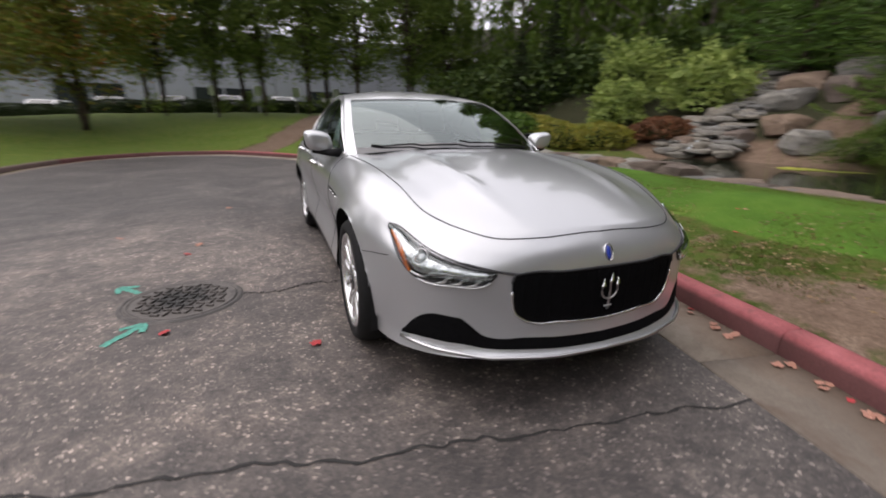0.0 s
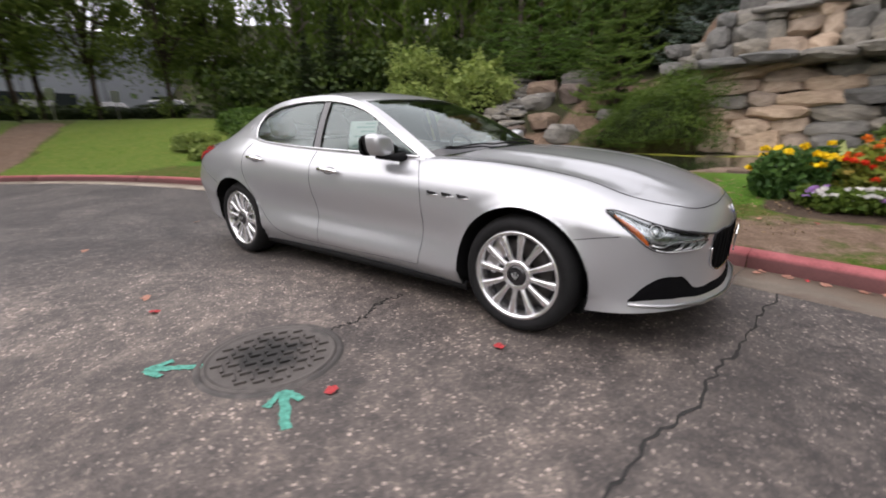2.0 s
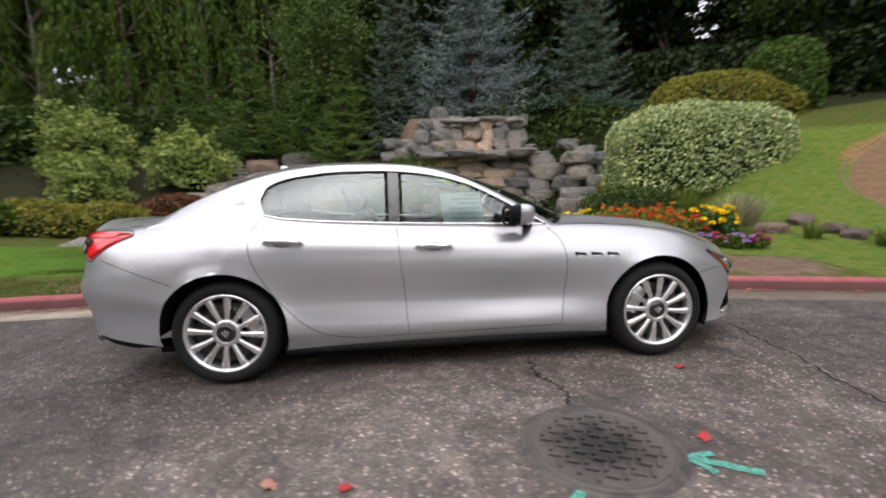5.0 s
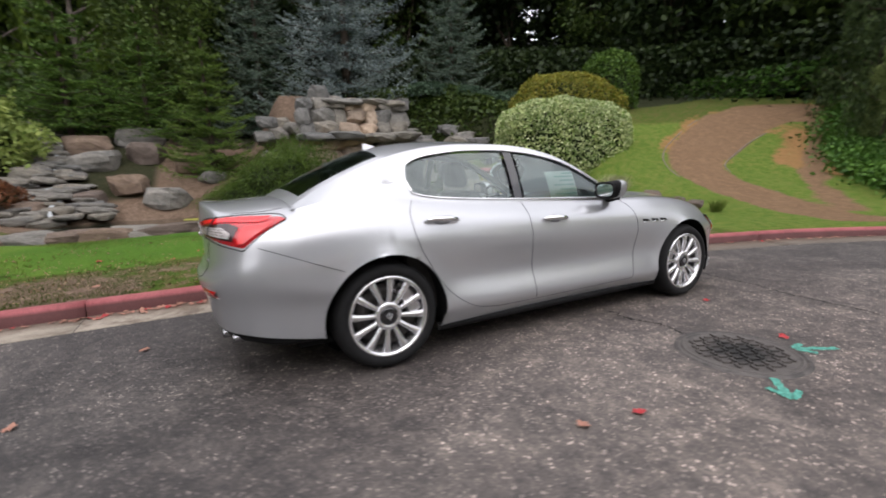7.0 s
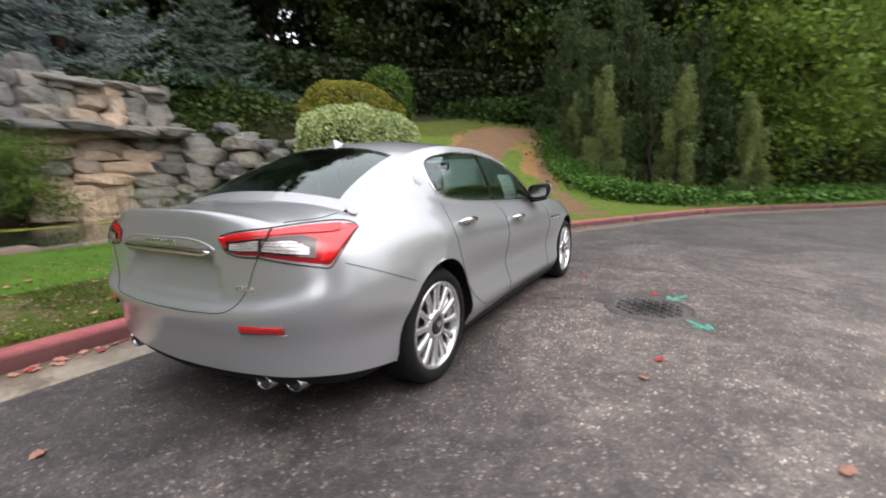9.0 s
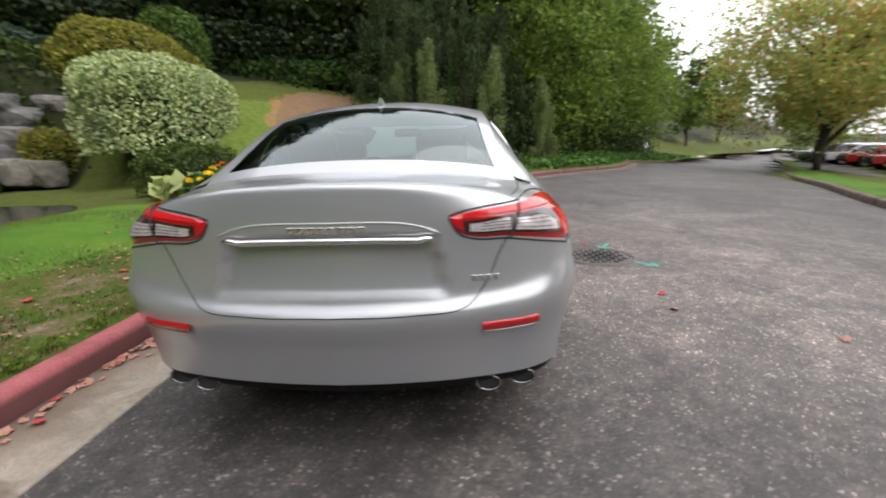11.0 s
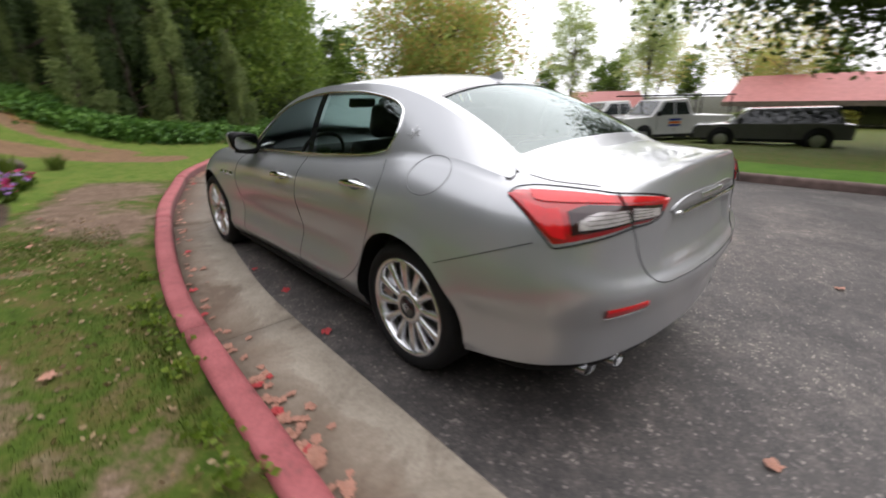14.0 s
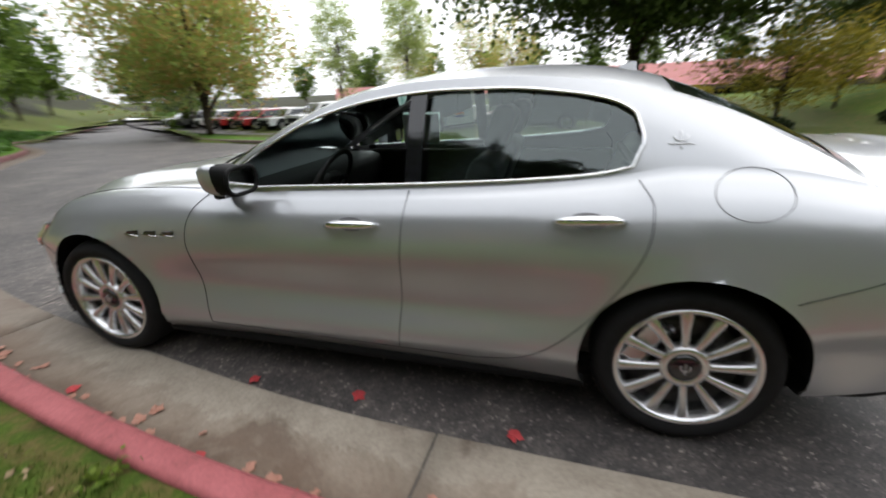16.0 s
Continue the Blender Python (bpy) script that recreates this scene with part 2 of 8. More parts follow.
def kerb_mat():
    m, nt, p = nodes_of("red_kerb_paint")
    c = ramp(nt, noise_of(nt, 5, 8, 0.7), [(0.28, (0.13, 0.048, 0.046)), (0.42, (0.26, 0.064, 0.068)), (0.7, (0.36, 0.100, 0.108))])
    c = mix(nt, 0.55, c, ramp(nt, noise_of(nt, 60, 5, 0.7), [(0.3, (0.55, 0.55, 0.55)), (0.6, (1.1, 1.1, 1.1))]), "MULTIPLY")
    tc = nt.nodes.new("ShaderNodeTexCoord")
    sz = nt.nodes.new("ShaderNodeSeparateXYZ")
    nt.links.new(tc.outputs["Object"], sz.inputs[0])
    grime = nt.nodes.new("ShaderNodeMapRange")
    nt.links.new(sz.outputs[2], grime.inputs[0])
    grime.inputs[1].default_value, grime.inputs[2].default_value, grime.inputs[3].default_value, grime.inputs[4].default_value = 0.125, 0.095, 0.0, 0.75
    c = mix(nt, grime.outputs[0], c, (0.055, 0.030, 0.027))
    nt.links.new(c, p.inputs["Base Color"])
    p.inputs["Roughness"].default_value = 0.75
    bump(nt, p, noise_of(nt, 70, 5), 0.4, 0.006)
    return m


def concrete_mat():
    m, nt, p = nodes_of("gutter_concrete")
    c = ramp(nt, noise_of(nt, 1.6, 8, 0.7, distort=0.5), [(0.32, (0.19, 0.158, 0.122)), (0.5, (0.29, 0.25, 0.20)), (0.68, (0.37, 0.325, 0.262))])
    c = mix(nt, 0.6, c, ramp(nt, noise_of(nt, 55, 5, 0.75), [(0.3, (0.6, 0.6, 0.6)), (0.6, (1.1, 1.1, 1.1))]), "MULTIPLY")
    tc = nt.nodes.new("ShaderNodeTexCoord")
    sy = nt.nodes.new("ShaderNodeSeparateXYZ")
    nt.links.new(tc.outputs["Object"], sy.inputs[0])
    # darker brown towards the south, from y -1.2 to -3
    south_brown = nt.nodes.new("ShaderNodeMapRange")
    nt.links.new(sy.outputs[1], south_brown.inputs[0])
    south_brown.inputs[1].default_value, south_brown.inputs[2].default_value, south_brown.inputs[3].default_value, south_brown.inputs[4].default_value = -1.2, -3.0, 0.0, 0.75
    c = mix(nt, south_brown.outputs[0], c, (0.062, 0.046, 0.036))
    silt = ramp(nt, noise_of(nt, 1.1, 7, 0.65, distort=1.2), [(0.54, (0, 0, 0)), (0.64, (1, 1, 1))])
    c = mix(nt, silt, c, mix(nt, 0.7, c, (0.085, 0.055, 0.038)))
    # brown silt lies against the kerb
    at, sm = nt.nodes.new("ShaderNodeAttribute"), nt.nodes.new("ShaderNodeMath")
    at.attribute_name = "kerbward"
    sm.operation = "MULTIPLY_ADD"
    nt.links.new(noise_of(nt, 2.6, 7, 0.7, distort=0.8), sm.inputs[0])
    sm.inputs[1].default_value = 1.1
    nt.links.new(at.outputs["Fac"], sm.inputs[2])
    c = mix(nt, ramp(nt, sm.outputs[0], [(0.98, (0, 0, 0)), (1.0, (0.25, 0.25, 0.25))]), c, mix(nt, 0.8, c, (0.14, 0.095, 0.066)))
    near = nt.nodes.new("ShaderNodeMapRange")
    nt.links.new(sm.outputs[0], near.inputs[0])
    near.inputs[1].default_value, near.inputs[2].default_value, near.inputs[3].default_value, near.inputs[4].default_value = 0.95, 1.35, 0.0, 0.6
    c = mix(nt, near.outputs[0], c, mix(nt, noise_of(nt, 45, 5, 0.7), (0.065, 0.041, 0.026), (0.175, 0.115, 0.074)))
    nt.links.new(c, p.inputs["Base Color"])
    p.inputs["Roughness"].default_value = 0.85
    bump(nt, p, noise_of(nt, 90, 5), 0.35, 0.005)
    return m


M["kerb_paint"], M["concrete"] = kerb_mat(), concrete_mat()
M["kerb_worn"] = plain("worn_kerb", (0.12, 0.08, 0.07), 0.85, 0, 0, 0.4, 6, 0.4)
M["rock_grey"] = rock_mat("grey_rock", [(0.3, (0.065, 0.066, 0.062)), (0.55, (0.16, 0.156, 0.145)), (0.75, (0.26, 0.245, 0.225))])
M["rock_tan"] = rock_mat("tan_rock", [(0.3, (0.19, 0.145, 0.11)), (0.55, (0.34, 0.27, 0.21)), (0.75, (0.44, 0.37, 0.30))])
M["rock_brown"] = rock_mat("brown_rock", [(0.3, (0.065, 0.047, 0.036)), (0.55, (0.13, 0.098, 0.078)), (0.75, (0.20, 0.16, 0.125))])


# ---- mesh helpers ----
def make(name, verts, faces, mats, parent=None, label="", smooth=True, idx=None):
    me = bpy.data.meshes.new(name)
    me.from_pydata([tuple(v) for v in verts], [], [tuple(f) for f in faces])
    for m in mats if isinstance(mats, (list, tuple)) else [mats]:
        me.materials.append(m)
    if idx is not None:
        me.polygons.foreach_set("material_index", idx)
    if smooth:
        me.polygons.foreach_set("use_smooth", [True] * len(me.polygons))
    ob = new(name, me)
    if parent:
        ob.parent = parent
    if label:
        ob["label"] = label
    return ob


def part(name, bm, material, parent=None, label="", smooth=True):
    me = bpy.data.meshes.new(name)
    bm.to_mesh(me)
    bm.free()
    me.materials.append(material)
    if smooth:
        me.polygons.foreach_set("use_smooth", [True] * len(me.polygons))
    ob = new(name, me)
    if parent:
        ob.parent = parent
    if label:
        ob["label"] = label
    return ob


def thing(name, place, label, category, group="", turn=0.0, scale=1.0):
    e = new(name)
    e.matrix_world = pose(*place, 0, 0, turn) @ Matrix.Diagonal((scale, scale, scale, 1))
    return tagged(e, label, category, group)


def box(bm, x0, x1, y0, y1, z0, z1, bev=0.0, m=None):
    r = bmesh.ops.create_cube(bm, size=1)
    vs = r["verts"]
    for v in vs:
        v.co = Vector(((x0 + x1) / 2 + v.co.x * (x1 - x0), (y0 + y1) / 2 + v.co.y * (y1 - y0), (z0 + z1) / 2 + v.co.z * (z1 - z0)))
        if m:
            v.co = m @ v.co
    if bev:
        es = list({e for v in vs for e in v.link_edges})
        bmesh.ops.bevel(bm, geom=es, offset=bev, segments=2, affect="EDGES", profile=0.5)
    return bm


def boxed(name, dims, mat, parent=None, label="", bev=0.01, smooth=False):
    bm = bmesh.new()
    box(bm, *dims, bev)
    return part(name, bm, mat, parent, label, smooth)


def grid_faces(nu, nv, close=False):
    out = []
    for i in range(nu - 1 + (1 if close else 0)):
        for j in range(nv - 1):
            a, b = i * nv + j, ((i + 1) % nu) * nv + j
            out.append((a, b, b + 1, a + 1))
    return out


def spin(profile, n, axis="x"):
    """A turned solid: profile rows of (radius, along)."""
    vs = []
    for i in range(n):
        a = 2 * math.pi * i / n
        for r, h in profile:
            vs.append({"x": (h, r * math.cos(a), r * math.sin(a)), "z": (r * math.cos(a), r * math.sin(a), h), "y": (r * math.cos(a), h, r * math.sin(a))}[axis])
    return vs, grid_faces(n, len(profile), True)


def tube_arrays(pts, rad, sides=6, closed=False):
    pts = [Vector(p) for p in pts]
    n = len(pts)
    vs = []
    for i, p in enumerate(pts):
        a, b = (pts[(i - 1) % n], pts[(i + 1) % n]) if closed else (pts[max(0, i - 1)], pts[min(n - 1, i + 1)])
        d = (b - a).normalized()
        s = d.cross(Vector((0, 0, 1)))
        s = s.normalized() if s.length > 1e-3 else Vector((1, 0, 0))
        u = s.cross(d)
        r = float(rad[i] if isinstance(rad, (list, tuple)) else rad)
        for k in range(sides):
            a_ = 2 * math.pi * k / sides
            vs.append(p + r * (math.cos(a_) * s + math.sin(a_) * u))
    fs = []
    for i in range(n if closed else n - 1):
        for k in range(sides):
            a, b = i * sides + k, i * sides + (k + 1) % sides
            c, d_ = ((i + 1) % n) * sides + (k + 1) % sides, ((i + 1) % n) * sides + k
            fs.append((a, b, c, d_))
    if not closed:
        fs += [tuple(range(sides))[::-1], tuple(range((n - 1) * sides, n * sides))]
    return vs, fs


def tube(name, pts, rad, mat, parent=None, label="", sides=6, closed=False):
    return make(name, *tube_arrays(pts, rad, sides, closed), mat, parent, label)


def curve_through(knots, n):
    """n points at even steps on a smooth curve through the knots."""
    k = np.array(knots, float)
    t = np.r_[0, np.cumsum(np.sqrt(((k[1:] - k[:-1]) ** 2).sum(1)))]
    return np.stack([smooth_at(t, k[:, c], np.linspace(0, t[-1], n)) for c in range(k.shape[1])], 1)


def smooth_at(xs, ys, x):
    """Monotone-safe cubic through knots."""
    xs, ys = np.asarray(xs, float), np.asarray(ys, float)
    d = np.diff(ys) / np.diff(xs)
    m = np.r_[d[0], (d[1:] + d[:-1]) / 2, d[-1]]
    m[1:-1] = np.where(d[1:] * d[:-1] <= 0, 0, m[1:-1])
    x = np.clip(x, xs[0], xs[-1])
    i = np.clip(np.searchsorted(xs, x, "right") - 1, 0, len(d) - 1)
    h = xs[i + 1] - xs[i]
    s = (x - xs[i]) / h
    return (1 + 2 * s) * (1 - s) ** 2 * ys[i] + s * (1 - s) ** 2 * h * m[i] + s * s * (3 - 2 * s) * ys[i + 1] + s * s * (s - 1) * h * m[i + 1]

# ---- ground, road, kerb ----
KERB_EAST = [(-70, -92), (-40, -58), (-25, -42), (-11.8, -25.5), (-8.0, -17.6), (-4.9, -13.9), (-3.2, -11.7), (-1.8, -9.6), (-0.65, -7.6), (0.15, -6.1), (0.66, -4.5),
             (1.03, -3.2), (1.25, -2.1), (1.43, -1.0), (1.55, 0.0), (1.58, 0.9), (1.59, 1.7), (1.60, 2.6), (1.57, 4.0), (1.47, 5.6), (1.25, 7.4), (0.75, 9.4), (-0.1, 11.4), (-1.4, 13.2),
             (-3.2, 14.8), (-5.2, 15.4), (-6.8, 14.6), (-7.6, 12.4), (-7.7, 9.4), (-7.3, 6.0), (-7.0, 3.2), (-6.95, 0.8), (-7.3, -1.6), (-8.2, -4.0), (-10.2, -8.0),
             (-15.4, -16.8), (-24, -28), (-38, -44), (-78, -86)]
LINE = curve_through(KERB_EAST, 700)


def kerb_distance(p):
    """Distance from the kerb line, positive on the land, negative on the road; and the nearest place on the line."""
    p = np.asarray(p, float)
    out, near = np.empty(len(p)), np.empty((len(p), 2))
    a, b = LINE[:-1], LINE[1:]
    d = b - a
    for i in range(0, len(p), 4000):
        q = p[i:i + 4000, None] - a[None]
        t = np.clip((q * d).sum(-1) / (d * d).sum(-1), 0, 1)
        foot = a + t[..., None] * d
        dist = np.sqrt(((p[i:i + 4000, None] - foot) ** 2).sum(-1))
        k = dist.argmin(1)
        rows = np.arange(len(k))
        side = d[k, 0] * q[rows, k, 1] - d[k, 1] * q[rows, k, 0]
        out[i:i + 4000] = np.where(side < 0, 1, -1) * dist[rows, k]
        near[i:i + 4000] = foot[rows, k]
    return out, near


def step(a, b, x):
    s = np.clip((x - a) / (b - a), 0, 1)
    return s * s * (3 - 2 * s)


def fall_west(x):
    """The road falls gently towards the west, the land beyond it a little more."""
    return np.interp(-np.asarray(x, float), [2.5, 10.5, 17, 20, 36], [0, -0.256, -0.82, -0.98, -1.45])


def land(x, y, d):
    """Height of the land at a distance d from the kerb."""
    east = smooth_at([0, 1.5, 3.0, 4.5, 6.2, 8.0, 9.0, 11, 13, 15, 18, 30, 60, 200], [0.13, 0.24, 0.39, 0.38, 0.34, 0.36, 0.42, 1.0, 1.8, 2.7, 3.4, 6.5, 16, 18], d)
    bank = smooth_at([0, 9, 11.6, 12.2, 12.9, 18, 30, 60, 200], [0.13, 0.42, 0.45, 1.4, 3.5, 4.3, 6.5, 16, 18], d + 0.55 * np.clip(-4.4 - y, 0, 3.2))
    wb_ = step(1.0, -0.3, y) * step(-10, -8, y) * step(8.5, 9.5, d)
    east = east * (1 - wb_) + bank * wb_
    south = smooth_at([0, 2, 4, 6, 8, 10.5, 14, 20, 40, 200], [0.13, 0.26, 0.6, 1.25, 2.2, 3.4, 4.4, 6, 15, 18], d)
    north = smooth_at([0, 2, 5, 9, 12, 40, 200], [0.13, 0.35, 0.95, 1.6, 1.8, 1.8, 1.8], d)
    ws = step(-6.4, -8.8, y)
    wn_ = step(7.0, 12.0, y) * step(10, 5, x - 0.25 * (y - 12))
    h = east * (1 - ws) + south * ws
    h = h * (1 - wn_) + north * wn_
    flat = step(-5.0, -7.5, x - np.where(y < -6, (y + 6) * 0.62, 0)) * step(13.5, 8, y)
    h = h * (1 - flat) + smooth_at([0, 0.6, 200], [0.13, 0.16, 0.2], d) * flat
    pond = np.exp(-(((x - 9.5) / 3.5) ** 6 + ((y - 1.6) / 4.9) ** 6))
    return h - 0.55 * pond + fall_west(x)


def land_at(x, y):
    d, _ = kerb_distance([(x, y)])
    return float(land(np.array([x]), np.array([y]), d)[0])


def axis(lo, hi, cell, far):
    mid = np.arange(lo, hi + 1e-6, cell)
    grow = cell * 1.25 ** np.arange(1, 40)
    low, high = lo - np.cumsum(grow), hi + np.cumsum(grow)
    return np.r_[low[low > -far][::-1], mid, high[high < far]]


GX, GY = axis(-13, 16, 0.22, 900), axis(-20, 19, 0.22, 900)
gx, gy = np.meshgrid(GX, GY, indexing="ij")
P2 = np.stack([gx.ravel(), gy.ravel()], 1)
D2, N2 = kerb_distance(P2)
Z2 = land(P2[:, 0], P2[:, 1], D2)
bumpy = np.array([noise.noise((x * 0.9, y * 0.9, 0)) * 0.05 + noise.noise((x * 3.1, y * 3.1, 5)) * 0.015 for x, y in P2])
Z2 = Z2 + bumpy * np.clip(D2 / 2, 0, 1)
edge = (D2 > -0.26) & (D2 < 0.2)
away = (P2 - N2) / np.maximum(np.abs(D2), 1e-6)[:, None] * np.sign(D2)[:, None]
P2[edge] = N2[edge] + away[edge] * 0.09
Z2[edge] = 0.11 + fall_west(P2[edge, 0])
Z2[D2 <= -0.26] = -0.6
gf = np.array(grid_faces(len(GX), len(GY)))
cx, cy = P2[gf].mean(1).T
cd = D2[gf].mean(1)


def wave(x, y, s, seed):
    return np.array([noise.noise((a * s, b * s, seed)) for a, b in zip(x, y)])


# path up the southern slope
PATH_LINE = curve_through([(0.3, -8.3), (2.4, -9.4), (3.7, -9.85), (5.0, -10.8), (5.55, -12.3), (5.95, -14.4), (6.0, -16.4), (5.2, -17.6)], 80)
PATH_SIDE = curve_through([(0.7, -9.6), (1.8, -11.2), (2.9, -13.2), (3.6, -15.1), (4.3, -16.9), (5.2, -17.6)], 60)


def near_line(line, x, y):
    out = np.full(len(x), 99.0)
    for a in line:
        out = np.minimum(out, np.hypot(x - a[0], y - a[1]))
    return out


vx, vy = P2.T
wob = np.zeros(len(vx))
nr = (np.abs(vx) < 40) & (np.abs(vy) < 45)
wob[nr] = wave(vx[nr], vy[nr], 0.7, 3.0) + 0.5 * wave(vx[nr], vy[nr], 2.2, 9.0)
PATH_HALF = np.interp(np.arange(80), [0, 25, 60, 79], [0.62, 0.68, 1.0, 1.05])
path_d = np.min([np.hypot(vx - a[0], vy - a[1]) - w for a, w in zip(PATH_LINE, PATH_HALF)], axis=0) + 0.75
side_d = near_line(PATH_SIDE, vx, vy)
lawn_edge = 1.42 + 0.10 * np.sin(vy * 0.9) + 0.30 * step(-0.8, -2.6, vy)
MASKS = {
    "lawn": np.maximum(step(-0.10, 0.12, D2 - lawn_edge) * step(4.6, 4.2, D2 + 0.25 * wob) * step(1.5, 2.2, vx) * step(-2.9, -2.3, vy) * step(13, 11, vy), step(-6, -6.5, vx) * step(2.0, 1.4, D2 + 0.3 * wob) * step(0, 0.3, D2) * step(12, 9, vy)),
    "dirt": np.maximum(step(1.7, 1.1, D2 + 0.3 * wob) * step(-0.3, 0.5, D2) * step(-4, 0, vx) * step(7, 4, vy) * np.clip(0.16 + 0.62 * np.exp(-((vy + 3.9) / 2.7) ** 2) + 0.45 * np.exp(-((vy - 3.2) / 1.8) ** 2) + 0.5 * wob, 0, 1),
                       step(11, 13, vy) * step(1.15, 0.55, np.abs(vx - 0.42 * (vy - 15.5) + 1.2)) * step(10, 8, D2)),
    "path": np.maximum(step(0.98, 0.56, path_d + 0.22 * wob), 0.8 * step(0.62, 0.10, side_d + 0.3 * wob)) * step(0.2, 0.9, D2),
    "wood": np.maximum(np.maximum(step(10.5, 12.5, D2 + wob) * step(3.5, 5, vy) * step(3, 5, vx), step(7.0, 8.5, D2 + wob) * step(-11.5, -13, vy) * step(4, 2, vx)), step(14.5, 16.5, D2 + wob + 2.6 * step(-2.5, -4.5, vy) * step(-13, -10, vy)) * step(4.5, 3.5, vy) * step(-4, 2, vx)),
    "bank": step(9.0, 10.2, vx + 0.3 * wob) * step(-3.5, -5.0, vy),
    "rocky": step(8.3, 9.0, D2 + 0.4 * wob) * step(2, 3, vx) * step(-5.2, -4.4, vy) * step(10, 8.5, vy),
    "slope": np.maximum(np.maximum(step(4.6, 3.2, path_d) * step(-6.2, -7.2, vy) * step(10.5, 8.5, D2), 0.85 * step(-1.2, -4.0, vy) * step(3.4, 2.2, D2) * step(-3, -1, vx) * step(1.9, 0.9, np.exp(-((vy + 3.9) / 2.2) ** 2) * step(1.9, 1.2, D2 + 0.3 * wob) * 2)), step(9, 12, vy) * step(0.75, 1.15, np.abs(vx - 0.42 * (vy - 15.5) + 1.2) + 0.5 * wob)),
    "soil": step(1.0, 0.8, np.hypot((vx - 3.25 + 0.25 * (vy + 3.9)) / 0.75, (vy + 3.9) / 1.55)),
    "dry": np.clip(0.62 + 0.8 * wob, 0, 1) * np.maximum(step(1.5, 0.5, near_line(PATH_SIDE[26:], vx, vy)), 0.8 * step(1.5, 0.85, path_d) * step(-9.5, -11.5, vy)),
}


def ground_blend():
    m, nt, p = nodes_of("land")
    LK = nt.links.new
    fine, mid, big = noise_of(nt, 48, 5, 0.75), noise_of(nt, 6.0, 6, 0.7), noise_of(nt, 1.1, 8, 0.7, distort=0.4)
    c = ramp(nt, mid, [(0.28, (0.026, 0.046, 0.006)), (0.45, (0.044, 0.073, 0.009)), (0.60, (0.078, 0.064, 0.022)), (0.74, (0.050, 0.088, 0.010))])

    def over(c, name, stops, src, edge=0.45):
        at = nt.nodes.new("ShaderNodeAttribute")
        at.attribute_name = name
        s1, s2 = nt.nodes.new("ShaderNodeMath"), nt.nodes.new("ShaderNodeMapRange")
        s1.operation = "MULTIPLY_ADD"
        LK(mid, s1.inputs[0])
        s1.inputs[1].default_value = edge
        LK(at.outputs["Fac"], s1.inputs[2])
        s2.inputs[1].default_value, s2.inputs[2].default_value = 0.5 + edge / 2 - 0.12, 0.5 + edge / 2 + 0.12
        LK(s1.outputs[0], s2.inputs[0])
        return mix(nt, s2.outputs[0], c, ramp(nt, src, stops))

    c = over(c, "dirt", [(0.30, (0.085, 0.058, 0.040)), (0.55, (0.13, 0.092, 0.066)), (0.75, (0.18, 0.135, 0.10))], mid, 0.9)
    c = over(c, "lawn", [(0.30, (0.038, 0.090, 0.009)), (0.52, (0.056, 0.120, 0.013)), (0.68, (0.085, 0.135, 0.020)), (0.80, (0.16, 0.165, 0.035))], big, 0.1)
    c = over(c, "slope", [(0.30, (0.046, 0.085, 0.011)), (0.48, (0.070, 0.112, 0.016)), (0.66, (0.115, 0.122, 0.030)), (0.8, (0.15, 0.112, 0.045))], mid, 0.2)
    c = over(c, "dry", [(0.30, (0.15, 0.10, 0.036)), (0.6, (0.21, 0.115, 0.048)), (0.8, (0.10, 0.11, 0.028))], mid, 0.8)
    c = over(c, "path", [(0.30, (0.105, 0.066, 0.038)), (0.5, (0.135, 0.086, 0.049)), (0.66, (0.165, 0.106, 0.060)), (0.8, (0.13, 0.10, 0.043))], mid, 0.5)
    c = over(c, "rocky", [(0.30, (0.062, 0.044, 0.030)), (0.5, (0.115, 0.080, 0.056)), (0.75, (0.16, 0.12, 0.088))], mid, 0.3)
    # wood and bank: near-black tints put the shade under trees into the ground
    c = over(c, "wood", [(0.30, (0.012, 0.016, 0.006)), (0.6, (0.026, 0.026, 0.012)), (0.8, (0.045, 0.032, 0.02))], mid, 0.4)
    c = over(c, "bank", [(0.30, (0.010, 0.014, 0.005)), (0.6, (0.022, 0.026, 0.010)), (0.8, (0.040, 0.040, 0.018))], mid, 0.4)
    c = over(c, "soil", [(0.3, (0.030, 0.022, 0.016)), (0.7, (0.07, 0.05, 0.036))], mid, 0.2)
    c = mix(nt, 0.8, c, ramp(nt, fine, [(0.25, (0.45, 0.45, 0.45)), (0.55, (1, 1, 1)), (0.8, (1.55, 1.5, 1.4))]), "MULTIPLY")
    c = mix(nt, 1.0, c, (1.22, 1.2, 1.2), "MULTIPLY")
    LK(c, p.inputs["Base Color"])
    p.inputs["Roughness"].default_value, p.inputs["Specular IOR Level"].default_value = 0.95, 0.15
    bump(nt, p, fine, 0.45, 0.03)
    return m


keep = cd > -0.6
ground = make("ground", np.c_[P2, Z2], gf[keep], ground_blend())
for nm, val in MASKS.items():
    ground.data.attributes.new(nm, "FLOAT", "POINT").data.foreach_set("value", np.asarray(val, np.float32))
tagged(ground, "rolling land of lawn, dry verge, bare dirt and forest floor darkened for shade", "ground", kind="structure")

RX, RY = axis(-12, 3.4, 0.5, 60), axis(-20, 17, 0.5, 110)
rx, ry = np.meshgrid(RX, RY, indexing="ij")
rp = np.stack([rx.ravel(), ry.ravel()], 1)
rd, _ = kerb_distance(rp)
rf = np.array(grid_faces(len(RX), len(RY)))
road = make("road", np.c_[rp, fall_west(rp[:, 0])], rf[rd[rf].max(1) < 12], M["asphalt"])
tagged(road, "worn dark grey asphalt road with pale aggregate", "road", kind="structure")


